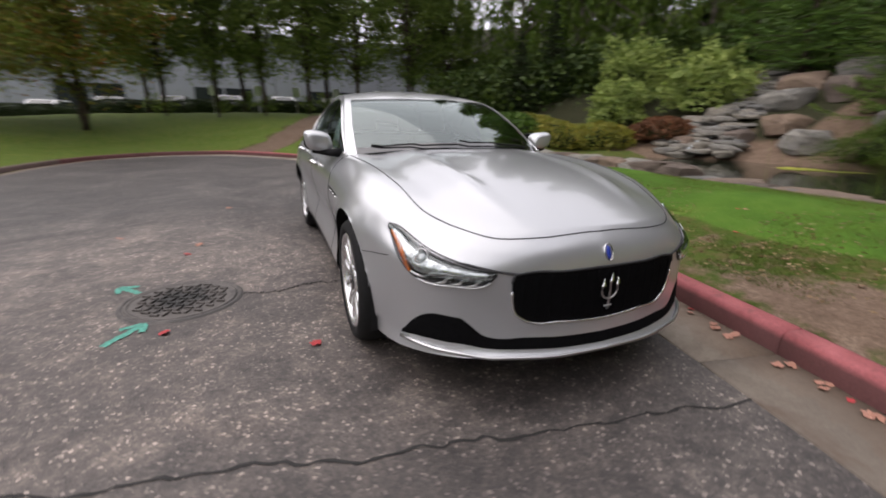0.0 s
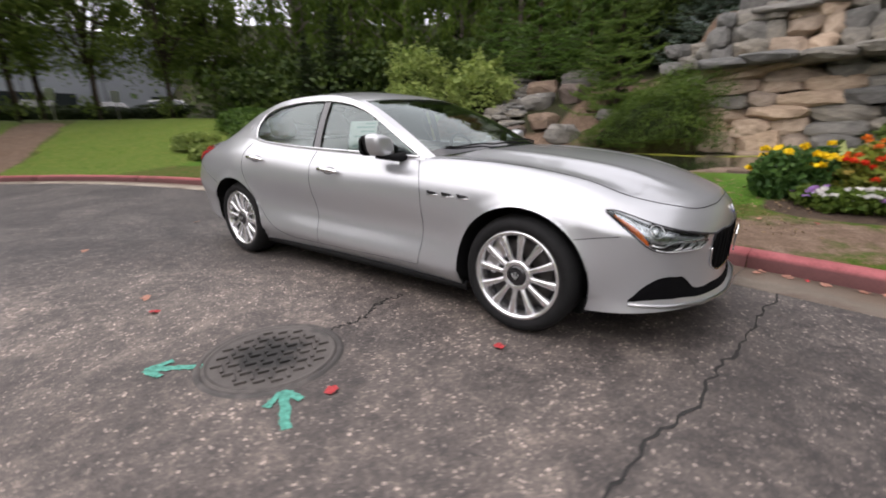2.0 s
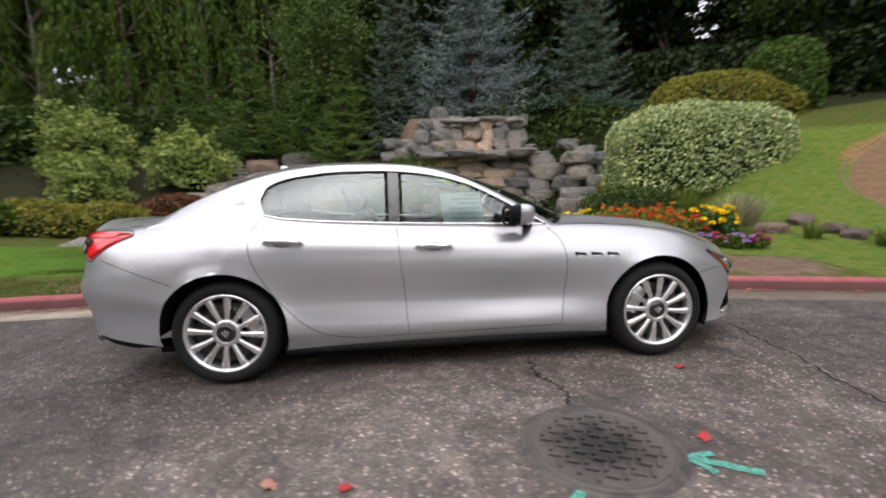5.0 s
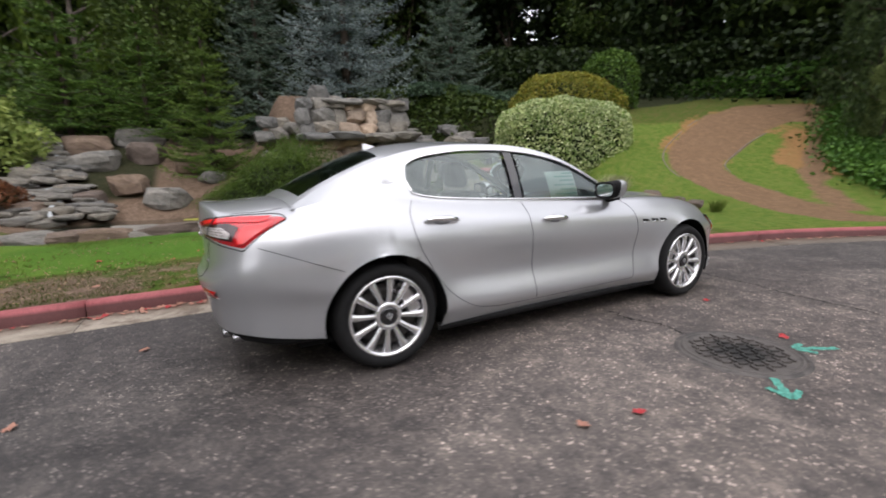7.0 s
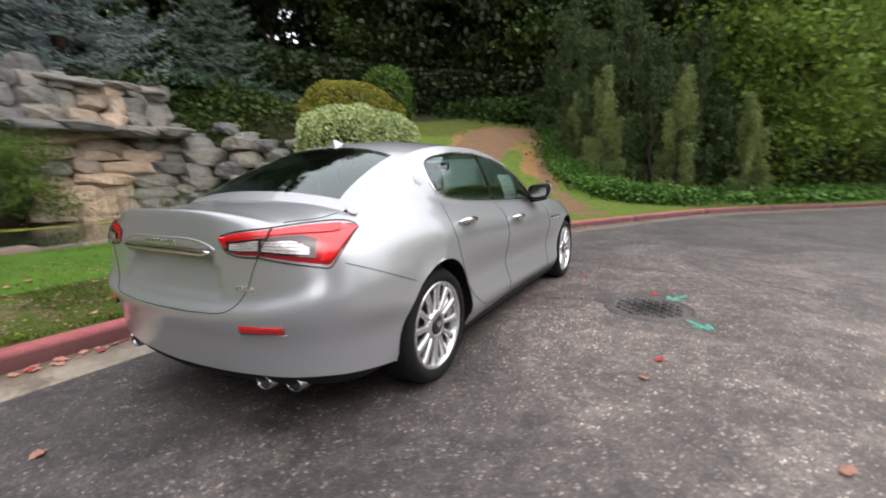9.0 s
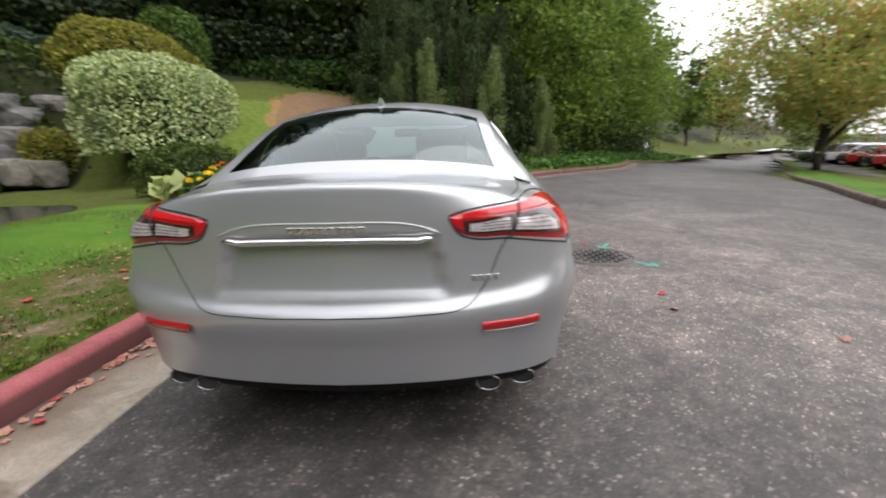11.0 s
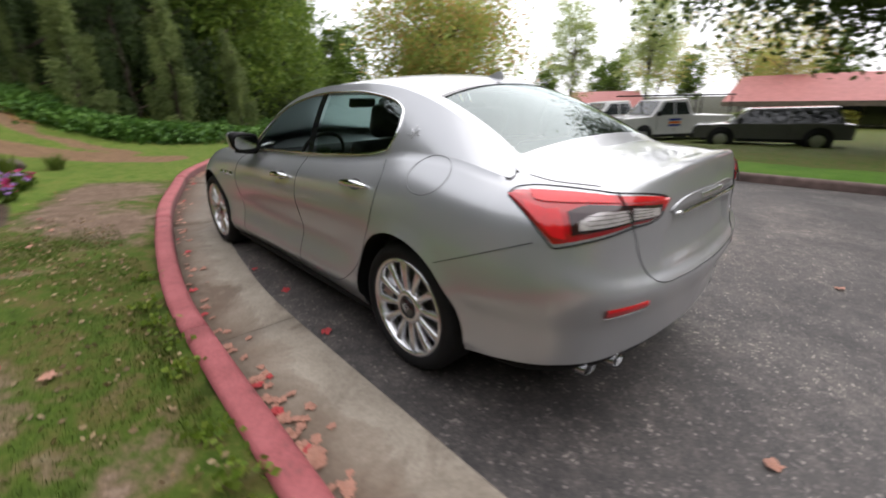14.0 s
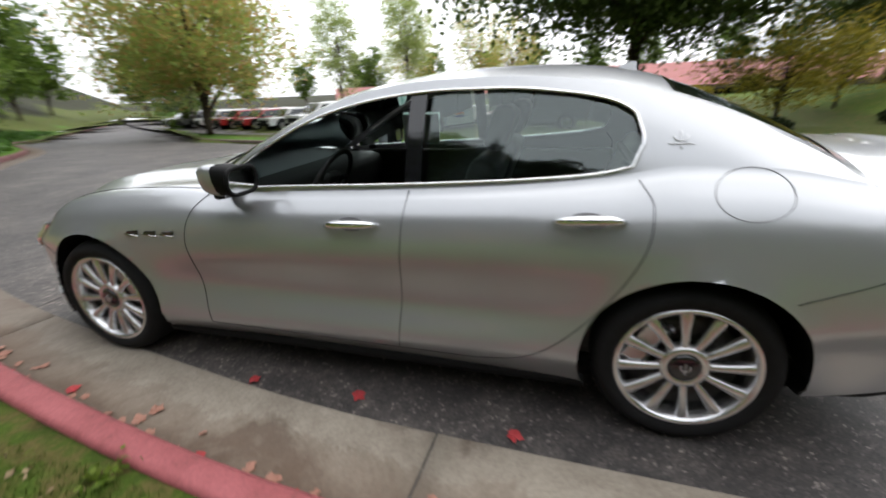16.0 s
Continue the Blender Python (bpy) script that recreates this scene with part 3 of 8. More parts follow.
FINE = curve_through(KERB_EAST, 6000)
fine_len = np.r_[0, np.cumsum(np.sqrt((np.diff(FINE, axis=0) ** 2).sum(1)))]
S0 = fine_len[int(np.hypot(FINE[:, 0] - 1.57, FINE[:, 1] - 0.55).argmin())]


def line_at(s):
    """Places on the kerb line and the way towards the land, at lengths along it."""
    p = np.stack([np.interp(s, fine_len, FINE[:, c]) for c in (0, 1)], -1)
    t = np.stack([np.interp(s + 0.15, fine_len, FINE[:, c]) - np.interp(s - 0.15, fine_len, FINE[:, c]) for c in (0, 1)], -1)
    return p, np.stack([t[..., 1], -t[..., 0]], -1) / np.sqrt((t ** 2).sum(-1))[..., None]


def strip(name, s0, s1, section, mat, parent=None, smooth=True, label="", n=14):
    """A bar that follows the kerb line: section rows of (distance towards the land, height)."""
    pts, nrm = line_at(np.linspace(s0, s1, n))
    vs = [(p[0] + q[0] * o, p[1] + q[1] * o, z + float(fall_west(p[0]))) for p, q in zip(pts, nrm) for o, z in section]
    m = len(section)
    fs = grid_faces(n, m) + [tuple(range(m)), tuple(range((n - 1) * m, n * m))[::-1]]
    return make(name, vs, fs, mat, parent, label, smooth)


KERB_SECTION = [(0.0, -0.02), (0.006, 0.10), (0.018, 0.132), (0.042, 0.147), (0.12, 0.15), (0.148, 0.142), (0.158, 0.02)]
kerb = thing("kerb", (0, 0, 0), "red-painted concrete kerb along the road, chipped and dirty", "kerb")
kerb["kind"] = "structure"
gutter = thing("gutter", (0, 0, 0), "pale stained concrete gutter slabs beside the kerb", "gutter")
gutter["kind"] = "structure"
LEN = 3.05
for k in range(-34, 26):
    a, b = S0 + k * LEN + 0.006, S0 + (k + 1) * LEN - 0.006
    if a < 0 or b > fine_len[-1]:
        continue
    strip("kerb_stone", a, b, KERB_SECTION, M["kerb_worn" if line_at(np.array([a]))[0][0, 0] < -6.2 and k > 0 else "kerb_paint"], kerb)
    if k < 9:
        sec = [(-0.475, -0.02), (-0.473, 0.004), (-0.465, 0.008), (-0.25, 0.006), (0.0, 0.010), (0.004, -0.02)]
        slab = strip("gutter_slab", a, b, sec, M["concrete"], gutter)
        slab.data.attributes.new("kerbward", "FLOAT", "POINT").data.foreach_set("value", np.array([1 + o / 0.475 for o, _ in sec] * 14, np.float32))

# ---- the silver saloon; nose towards -y ----
from mathutils.bvhtree import BVHTree

car = thing("sedan_car", (0, 0, 0), "silver four-door saloon car parked by the kerb, one window down", "car")
PLAN = [(0, -2.43), (0.25, -2.415), (0.48, -2.35), (0.685, -2.225), (0.822, -2.035), (0.902, -1.80), (0.935, -1.50), (0.938, -1.2), (0.93, -0.8), (0.922, -0.3), (0.925, 0.3),
        (0.938, 0.9), (0.96, 1.3), (0.97, 1.55), (0.962, 1.85), (0.938, 2.1), (0.878, 2.30), (0.73, 2.43), (0.47, 2.495), (0.22, 2.52), (0, 2.53)]
NK = len(PLAN)
# rows of guides, one value for each knot of the plan: (inset, height) from the lower edge to the shoulder
I0 = [-.02, -.02, -.02, -.01, .00, .03, .05, .06, .07, .07, .07, .07, .07, .07, .06, .06, .06, .06, .06, .06, .06]
Z0 = [.25, .25, .25, .24, .225, .215, .20, .19, .19, .19, .19, .19, .20, .235, .275, .315, .352, .362, .355, .348, .346]
I1 = [.00, .00, .00, .00, .01, .015, .01, .008, .002, .000, .000, .002, .008, .02, .035, .04, .04, .04, .035, .03, .03]
Z1 = [.27, .27, .27, .28, .29, .30, .30, .30, .31, .32, .33, .35, .38, .43, .47, .485, .495, .50, .50, .50, .50]
I2 = [.02, .02, .02, .01, .005, .00, .00, .014, .036, .044, .044, .034, .010, .00, .00, .00, .00, .00, .00, .00, .00]
Z2_ = [.42, .42, .42, .42, .44, .46, .48, .48, .50, .50, .51, .53, .56, .58, .60, .65, .69, .66, .635, .625, .62]
I3 = [.015, .015, .01, .005, .00, .00, .00, .00, .00, .00, .00, .00, .00, .004, .008, .014, .022, .030, .034, .034, .034]
Z3 = [.60, .60, .60, .60, .62, .66, .70, .70, .72, .73, .75, .77, .78, .78, .77, .78, .79, .74, .70, .685, .68]
I4 = [.035, .035, .04, .05, .055, .05, .045, .04, .032, .03, .03, .032, .042, .054, .062, .068, .066, .060, .052, .048, .048]
Z4 = [.685, .685, .68, .685, .71, .78, .83, .845, .86, .87, .89, .92, .94, .95, .94, .93, .93, .95, .97, .98, .98]
I5 = [.10, .10, .105, .11, .11, .12, .14, .14, .13, .13, .13, .14, .15, .16, .17, .16, .14, .11, .075, .06, .06]


def hood_z(x, y):
    w = np.maximum(smooth_at([-2.45, -2.40, -2.3, -2.1, -1.8, -1.5, -0.6], [0.28, 0.42, 0.60, 0.74, 0.80, 0.83, 0.82], y), 0.1)
    zc = smooth_at([-2.43, -2.38, -2.30, -2.15, -1.9, -1.5, -1.1, -0.8], [0.69, 0.735, 0.785, 0.85, 0.925, 0.985, 1.018, 1.03], y)
    zf = smooth_at([-2.43, -2.36, -2.2, -2.0, -1.8, -1.5, -1.1, -0.72], [0.68, 0.69, 0.705, 0.755, 0.83, 0.895, 0.935, 0.955], y)
    t = np.clip(np.abs(x) / w, 0, 1.15)
    crest = 0.024 * np.exp(-(((t - 0.93) / 0.10) ** 2)) * step(-2.25, -1.7, y) * step(-0.55, -1.0, y)
    dip = -0.009 * np.exp(-(((t - 0.74) / 0.10) ** 2)) * step(-2.2, -1.7, y)
    crease = 0.014 * np.exp(-(((t - 0.50) / 0.05) ** 2)) * step(-2.3, -1.9, y) * step(-0.7, -1.3, y)
    return zc - (zc - zf) * t ** 2.3 + crest + dip + crease


def boot_z(x, y):
    zc = smooth_at([1.8, 2.04, 2.2, 2.36, 2.44, 2.5, 2.56], [1.11, 1.105, 1.092, 1.082, 1.088, 1.085, 1.07], y)
    zf = smooth_at([1.8, 2.0, 2.15, 2.3, 2.4, 2.5, 2.56], [1.035, 1.03, 1.012, 1.01, 1.04, 1.065, 1.06], y)
    w = smooth_at([1.8, 2.1, 2.3, 2.42, 2.52], [0.80, 0.76, 0.70, 0.58, 0.40], y)
    return zc - (zc - zf) * np.clip(np.abs(x) / w, 0, 1.1) ** 3


BELT_Y = [-1.0, -0.72, -0.2, 0.3, 0.8, 1.15, 1.4, 1.7, 1.98, 2.2]
BELT_X = [0.80, 0.80, 0.80, 0.805, 0.81, 0.805, 0.79, 0.78, 0.77, 0.74]
BELT_Z = [0.945, 0.955, 0.975, 0.995, 1.025, 1.06, 1.10, 1.09, 1.04, 1.02]
NS = 220
kk = np.linspace(0, NK - 1, NS)
plan_ = np.array(PLAN)
px, py = (smooth_at(np.arange(NK), plan_[:, c], kk) for c in (0, 1))
tx, ty = np.gradient(px), np.gradient(py)
tl = np.hypot(tx, ty)
nx_, ny_ = ty / tl, -tx / tl
nx_[0], ny_[0], nx_[-1], ny_[-1] = 0, -1, 0, 1
G = [smooth_at(np.arange(NK), g, kk) for g in (I0, Z0, I1, Z1, I2, Z2_, I3, Z3, I4, Z4, I5)]
SPINE_F = smooth_at([-2.43, -2.3, -1.8, -1.2, -0.72], [-2.26, -2.05, -1.62, -1.22, -1.02], py)
SPINE_R = smooth_at([1.98, 2.2, 2.4, 2.5, 2.535], [2.03, 2.10, 2.22, 2.32, 2.42], py)
NSIDE, NTOP = 46, 22
cols, in_top = [], []
for i in range(NS):
    ins, zz = [G[0][i], G[2][i], G[4][i], G[6][i], G[8][i]], [G[1][i], G[3][i], G[5][i], G[7][i], G[9][i]]
    ex, ey = px[i] - nx_[i] * G[10][i], py[i] - ny_[i] * G[10][i]
    front, back = py[i] < -0.72, py[i] > 1.98
    if front:
        ez = float(hood_z(np.array([ex]), np.array([ey]))[0])
    elif back:
        ez = float(boot_z(np.array([ex]), np.array([ey]))[0])
    else:
        ex, ez = float(smooth_at(BELT_Y, BELT_X, py[i])), float(smooth_at(BELT_Y, BELT_Z, py[i]))
        ey = py[i]
    pts = [(px[i] - nx_[i] * a, py[i] - ny_[i] * a, z) for a, z in zip(ins, zz)] + [(ex, ey, ez)]
    side = curve_through(pts, NSIDE)
    ty_ = SPINE_F[i] if front else SPINE_R[i] if back else ey
    q = np.linspace(0, 1, NTOP)[1:]
    X, Y = ex * (1 - q), ey + (ty_ - ey) * q
    if front:
        Zt = hood_z(X, Y)
    elif back:
        Zt = boot_z(X, Y)
    else:
        Zt = np.full(len(q), ez)
    top = np.stack([X, Y, Zt], 1)
    cols.append(np.concatenate([side, top]))
NC = NSIDE + NTOP - 1
V = np.array(cols)
# round the shoulder where side meets top
for _ in range(3):
    lo, hi = NSIDE - 4, NSIDE + 2
    V[:, lo:hi] = 0.5 * V[:, lo:hi] + 0.25 * (V[:, lo - 1:hi - 1] + V[:, lo + 1:hi + 1])
cab = np.array([(-0.72 <= py[i] <= 1.98) for i in range(NS)])
for i in np.where(cab)[0]:
    V[i, NSIDE - 1] = (smooth_at(BELT_Y, BELT_X, py[i]), py[i], smooth_at(BELT_Y, BELT_Z, py[i]))
# wheel arches
HUB, ARCH = ((-1.480, 0.345), (1.480, 0.345)), 0.398
inside = np.zeros(V.shape[:2], bool)
for hy, hz in HUB:
    r = np.hypot(V[..., 1] - hy, V[..., 2] - hz)
    hit = (r < ARCH) & (np.arange(NC)[None] < NSIDE)
    inside |= hit
    k = ARCH / np.maximum(r, 1e-4)
    V[..., 1] = np.where(hit, hy + (V[..., 1] - hy) * k, V[..., 1])
    V[..., 2] = np.where(hit, hz + (V[..., 2] - hz) * k, V[..., 2])
    lip = (r < ARCH + 0.06) & (np.arange(NC)[None] < NSIDE) & (V[..., 2] > 0.3)
    V[..., 0] = np.where(lip, V[..., 0] + 0.010 * np.clip(1 - (np.maximum(r, ARCH) - ARCH) / 0.06, 0, 1), V[..., 0])
# hollow for the number plate, deeper under the bar
hz_ = np.clip((V[..., 2] - 0.713) / 0.192, 0, 1)
hollow = (V[..., 1] > 2.3) & (V[..., 2] > 0.714) & (V[..., 2] < 0.905) & (np.abs(V[..., 0]) < 0.412 - 0.062 * hz_)
V[..., 1] -= np.where(hollow, 0.008 + 0.028 * hz_, 0)
faces, faces_in = [], inside
for i in range(NS - 1):
    for j in range(NC - 1):
        if j >= NSIDE - 1 and (cab[i] and cab[i + 1]):
            continue
        if inside[i, j] and inside[i + 1, j] and inside[i, j + 1] and inside[i + 1, j + 1]:
            continue
        a, b = i * NC + j, (i + 1) * NC + j
        faces.append((a, b, b + 1, a + 1))
flat = V.reshape(-1, 3)
nv = len(flat)
left = flat.copy()
right = flat * (-1, 1, 1)
allv = np.concatenate([left, right])
allf = faces + [tuple(nv + q for q in f[::-1]) for f in faces]


def body_mesh(name, verts, fcs, mat, parent, label="", thick=0.0):
    bm = bmesh.new()
    vs = [bm.verts.new(v) for v in verts]
    for f in fcs:
        try:
            bm.faces.new([vs[k] for k in f])
        except ValueError:
            pass
    bmesh.ops.delete(bm, geom=[v for v in bm.verts if not v.link_faces], context="VERTS")
    bmesh.ops.remove_doubles(bm, verts=bm.verts, dist=0.0006)
    if thick:
        bmesh.ops.solidify(bm, geom=bm.faces[:], thickness=thick)
    return part(name, bm, mat, parent, label)


body = body_mesh("body", allv, allf, M["paint"], car)
bvh = BVHTree.FromPolygons([Vector(v) for v in allv], allf)


def on_body(origin, way, off=0.0):
    hit = bvh.ray_cast(Vector(origin), Vector(way).normalized())
    if hit[0] is None:
        hit = bvh.find_nearest(Vector(origin))
    n = hit[1] if hit[1].dot(Vector(way)) < 0 else -hit[1]
    return hit[0] + n * off, n


# greenhouse: rail from the foot of the windscreen post over the roof to the boot
RAIL = curve_through([(0.775, -0.74, 0.965), (0.735, -0.42, 1.165), (0.675, -0.10, 1.325), (0.625, 0.20, 1.405), (0.605, 0.55, 1.428), (0.60, 0.90, 1.42), (0.605, 1.20, 1.375),
                      (0.625, 1.50, 1.285), (0.655, 1.78, 1.162), (0.70, 1.99, 1.047)], 121)
SPINE = curve_through([(0, -1.035, 1.025), (0, -0.72, 1.175), (0, -0.40, 1.305), (0, -0.05, 1.41), (0, 0.30, 1.466), (0, 0.70, 1.486), (0, 1.05, 1.473), (0, 1.35, 1.42),
                       (0, 1.70, 1.285), (0, 2.05, 1.100)], 121)
NA, NB = 121, 15
A_WS, A_BL = 35, 92


def top_point(a, b):
    c, r = SPINE[a], RAIL[a]
    return Vector((r[0] * b, c[1] + (r[1] - c[1]) * b ** 2, c[2] + (r[2] - c[2]) * b ** 2.3))


def top_panel(name, a0, a1, b0, b1, mat, parent, label="", off=0.0, n=15, sides=(1, -1), thick=0.0):
    vs, fs = [], []
    bs = np.linspace(b0, b1, n)
    for s in sides:
        base = len(vs)
        for a in range(a0, a1 + 1):
            for b in bs:
                p = top_point(a, b)
                vs.append((p.x * s, p.y, p.z + off))
        g = grid_faces(a1 - a0 + 1, n)
        fs += [tuple(base + q for q in (f if s < 0 else f[::-1])) for f in g]
    return body_mesh(name, vs, fs, mat, parent, label, thick)


roof = top_panel("roof", A_WS, A_BL, 0, 1, M["paint"], car)
windscreen = top_panel("windscreen", 0, A_WS, 0, 0.93, M["glass"], car, "clear windscreen reflecting the trees", -0.004)
rear_window = top_panel("rear_window", A_BL, 116, 0, 0.90, M["glass"], car, "tinted rear window", -0.004)
for s in (1, -1):
    top_panel("windscreen_post", 0, A_WS, 0.93, 1, M["paint"], car, sides=(s,), n=5)
    top_panel("rear_post", A_BL, 120, 0.90, 1, M["paint"], car, sides=(s,), n=5)
top_panel("boot_shelf", 116, 120, 0, 0.90, M["paint"], car, n=10)
for nm, a0, a1, b1, o in (("windscreen_band", 0, 3, 0.93, 0.0015), ("windscreen_header", A_WS - 1, A_WS, 0.93, 0.0015), ("rear_window_header", A_BL, A_BL + 1, 0.9, 0.0015)):
    top_panel(nm, a0, a1, 0, b1, M["gloss_black"], windscreen if "wind" == nm[:4] else rear_window, off=o, n=10)
# sides
WIN_Y = [-0.69, -0.60, -0.40, -0.15, 0.10, 0.40, 0.70, 0.97, 1.12, 1.20, 1.245, 1.262]
WIN_T = [0.985, 1.035, 1.15, 1.275, 1.345, 1.381, 1.383, 1.360, 1.332, 1.300, 1.258, 1.195]
WIN_B = [0.978, 0.982, 0.99, 1.0, 1.008, 1.020, 1.036, 1.055, 1.072, 1.09, 1.115, 1.175]


def side_x(y, z, s=1):
    """Half width of the cabin's side at a place between belt and rail."""
    i = np.searchsorted(RAIL[:, 1], y)
    i = int(np.clip(i, 1, NA - 1))
    t = np.clip((y - RAIL[i - 1, 1]) / max(1e-6, RAIL[i, 1] - RAIL[i - 1, 1]), 0, 1)
    r = RAIL[i - 1] * (1 - t) + RAIL[i] * t
    bx, bz = float(smooth_at(BELT_Y, BELT_X, y)), float(smooth_at(BELT_Y, BELT_Z, y))
    q = (z - bz) / max(0.02, r[2] - bz)
    return s * (bx + (r[0] - bx) * q + 0.020 * 4 * q * (1 - q) * min(1, (r[2] - bz) / 0.3))


ys = np.unique(np.r_[RAIL[:, 1], np.linspace(1.0, 1.262, 30), -0.69])
ys = ys[(ys >= -0.74) & (ys <= 1.99)]


def rail_z(y):
    return float(np.interp(y, RAIL[:, 1], RAIL[:, 2]))


def side_band(name, lo, hi, y0, y1, mat, parent, n=6, off=0.0, sides=(1, -1), label="", thick=0.0):
    vs, fs = [], []
    yy = ys[(ys >= y0 - 1e-6) & (ys <= y1 + 1e-6)]
    for s in sides:
        base = len(vs)
        for y in yy:
            a, b = lo(y), hi(y)
            for q in np.linspace(0, 1, n):
                z = a + (b - a) * q
                vs.append((side_x(y, z, s) + s * off, y, z))
        g = grid_faces(len(yy), n)
        fs += [tuple(base + q for q in (f if s > 0 else f[::-1])) for f in g]
    return body_mesh(name, vs, fs, mat, parent, label, thick)


belt = lambda y: float(smooth_at(BELT_Y, BELT_Z, y))  # noqa: E731
wt = lambda y: min(float(smooth_at(WIN_Y, WIN_T, y)), rail_z(y) - 0.006)  # noqa: E731
wb = lambda y: float(smooth_at(WIN_Y, WIN_B, y))  # noqa: E731
for s in (1, -1):
    side_band("window_ledge", belt, wb, -0.69, 1.262, M["paint"], car, sides=(s,))
    side_band("roof_rail", wt, rail_z, -0.69, 1.262, M["paint"], car, sides=(s,))
    side_band("post_foot", belt, rail_z, -0.74, -0.69, M["paint"], car, sides=(s,))
    side_band("rear_quarter", belt, rail_z, 1.262, 1.99, M["paint"], car, n=14, sides=(s,))
    if s < 0:  # the driver's window is wound down
        side_band("front_side_window", wb, wt, -0.66, 0.33, M["side_glass"], car, n=8, off=-0.012, sides=(s,), label="tinted front side window")
    g2 = side_band("rear_side_window", wb, wt, 0.42, 1.262, M["side_glass"], car, n=8, off=-0.012, sides=(s,), label="tinted rear side window")
    side_band("door_pillar", wb, wt, 0.33, 0.42, M["gloss_black"], car, n=5, off=-0.004, sides=(s,), label="gloss black door pillar")
    # bright trim round the side windows
    loop = [(side_x(y, wb(y), s) + s * 0.003, y, wb(y)) for y in np.linspace(-0.69, 1.262, 60)]
    loop += [(side_x(y, wt(y), s) + s * 0.003, y, wt(y)) for y in np.linspace(1.26, -0.69, 80)]
    tube("window_trim", loop, 0.007, M["chrome"], car, "polished window trim", 6, True)


def line_on(name, pts, way, mat=None, rad=0.0022, parent=None, mirror=True, closed=False, n=40, off=0.0005):
    """A joint that follows the body's surface."""
    for s in ((1, -1) if mirror else (1,)):
        out = []
        for p in (curve_through(pts, n) if not closed else pts):
            o = Vector((p[0] * s, p[1], p[2]))
            w = Vector((way[0] * s, way[1], way[2]))
            out.append(on_body(o - w * 0.6, w, off)[0])
        tube(name, out, rad, mat or M["gap"], parent or body, sides=5, closed=closed)


IN = (-1, 0, 0)
line_on("door_gap", [(1, -0.70, 0.955), (1, -0.76, 0.88), (1, -0.80, 0.70), (1, -0.79, 0.50), (1, -0.76, 0.29)], IN)
line_on("door_gap", [(1, 0.36, 0.995), (1, 0.345, 0.80), (1, 0.32, 0.55), (1, 0.30, 0.28)], IN)
line_on("door_gap", [(1, 1.25, 1.055), (1, 1.30, 0.97), (1, 1.29, 0.85), (1, 1.18, 0.62), (1, 1.02, 0.42), (1, 0.85, 0.31), (1, 0.65, 0.27)], IN)
line_on("sill_gap", [(1, -0.76, 0.285), (1, 0.0, 0.27), (1, 0.65, 0.268)], IN)
line_on("hood_gap", [(0.0, -2.345, 2), (0.30, -2.325, 2), (0.50, -2.24, 2), (0.66, -2.0, 2), (0.71, -1.7, 2), (0.745, -1.3, 2), (0.77, -0.95, 2), (0.77, -0.78, 2)], (0, 0, -1), rad=0.0028)
line_on("boot_gap", [(0.70, 2.03, 2), (0.695, 2.10, 2), (0.675, 2.20, 2), (0.645, 2.30, 2)], (0, 0, -1))
line_on("boot_gap", [(0.66, 3, 0.96), (0.60, 3, 0.86), (0.545, 3, 0.74), (0.48, 3, 0.665), (0.30, 3, 0.64), (0.0, 3, 0.635)], (0, -1, 0))
line_on("bumper_gap", [(0.98, 1.755, 0.678), (0.98, 1.90, 0.735), (0.98, 2.05, 0.795), (0.95, 2.19, 0.848)], IN, rad=0.002)
line_on("fender_gap", [(0.98, -1.79, 0.60), (0.98, -1.88, 0.615), (0.95, -2.0, 0.63)], IN, rad=0.002)
fuel = [(1, 1.605 + 0.118 * math.cos(a), 1.018 + 0.078 * math.sin(a)) for a in np.linspace(0, 2 * math.pi, 49)[:-1]]
line_on("fuel_flap_gap", fuel, IN, M["seam_shade"], closed=True, rad=0.0018, mirror=False)


def patch(name, us, lower, upper, ray, mat, parent, off, mirror=True, rows=10, label="", edge=0.02):
    """A shell that lies proud of the body between two outlines. ray(u, v): origin and way."""
    made = []
    for s in ((1, -1) if mirror else (1,)):
        vs = []
        for u in us:
            for q in np.linspace(0, 1, rows):
                v = lower(u) * (1 - q) + upper(u) * q
                o, w = ray(u, v)
                o, w = Vector((o[0] * s, o[1], o[2])), Vector((w[0] * s, w[1], w[2]))
                rim = min(1.0, 4 * q, 4 * (1 - q)) if edge else 1
                vs.append(on_body(o, w, off * rim - 0.004 * (1 - rim))[0])
        made.append(make(name, vs, [f if s < 0 else f[::-1] for f in grid_faces(len(us), rows)], mat, parent, label))
    return made


def knots(a, b):
    return lambda u: float(smooth_at(a, b, u))


# head lamps: u runs outward and back along the corner
DIAG = Vector((-0.62, 0.78, 0)).normalized()
ACROSS = Vector((0.78, 0.62, 0)).normalized()


def corner(u, v):
    return Vector((0.66, -2.19, v)) + ACROSS * u - DIAG * 1.0 - Vector((0, 0, 0)), DIAG


lu = np.linspace(-0.225, 0.29, 40)
lamp_lo = knots([-0.225, -0.19, -0.06, 0.06, 0.13, 0.20, 0.29], [0.604, 0.566, 0.549, 0.550, 0.575, 0.635, 0.740])
lamp_up = knots([-0.225, -0.12, 0.0, 0.10, 0.18, 0.24, 0.29], [0.620, 0.638, 0.664, 0.694, 0.726, 0.748, 0.752])
lamps = patch("headlight", lu, lamp_lo, lamp_up, corner, M["gloss_black"], car, 0.004, label="headlight with amber side marker behind a clear lens")


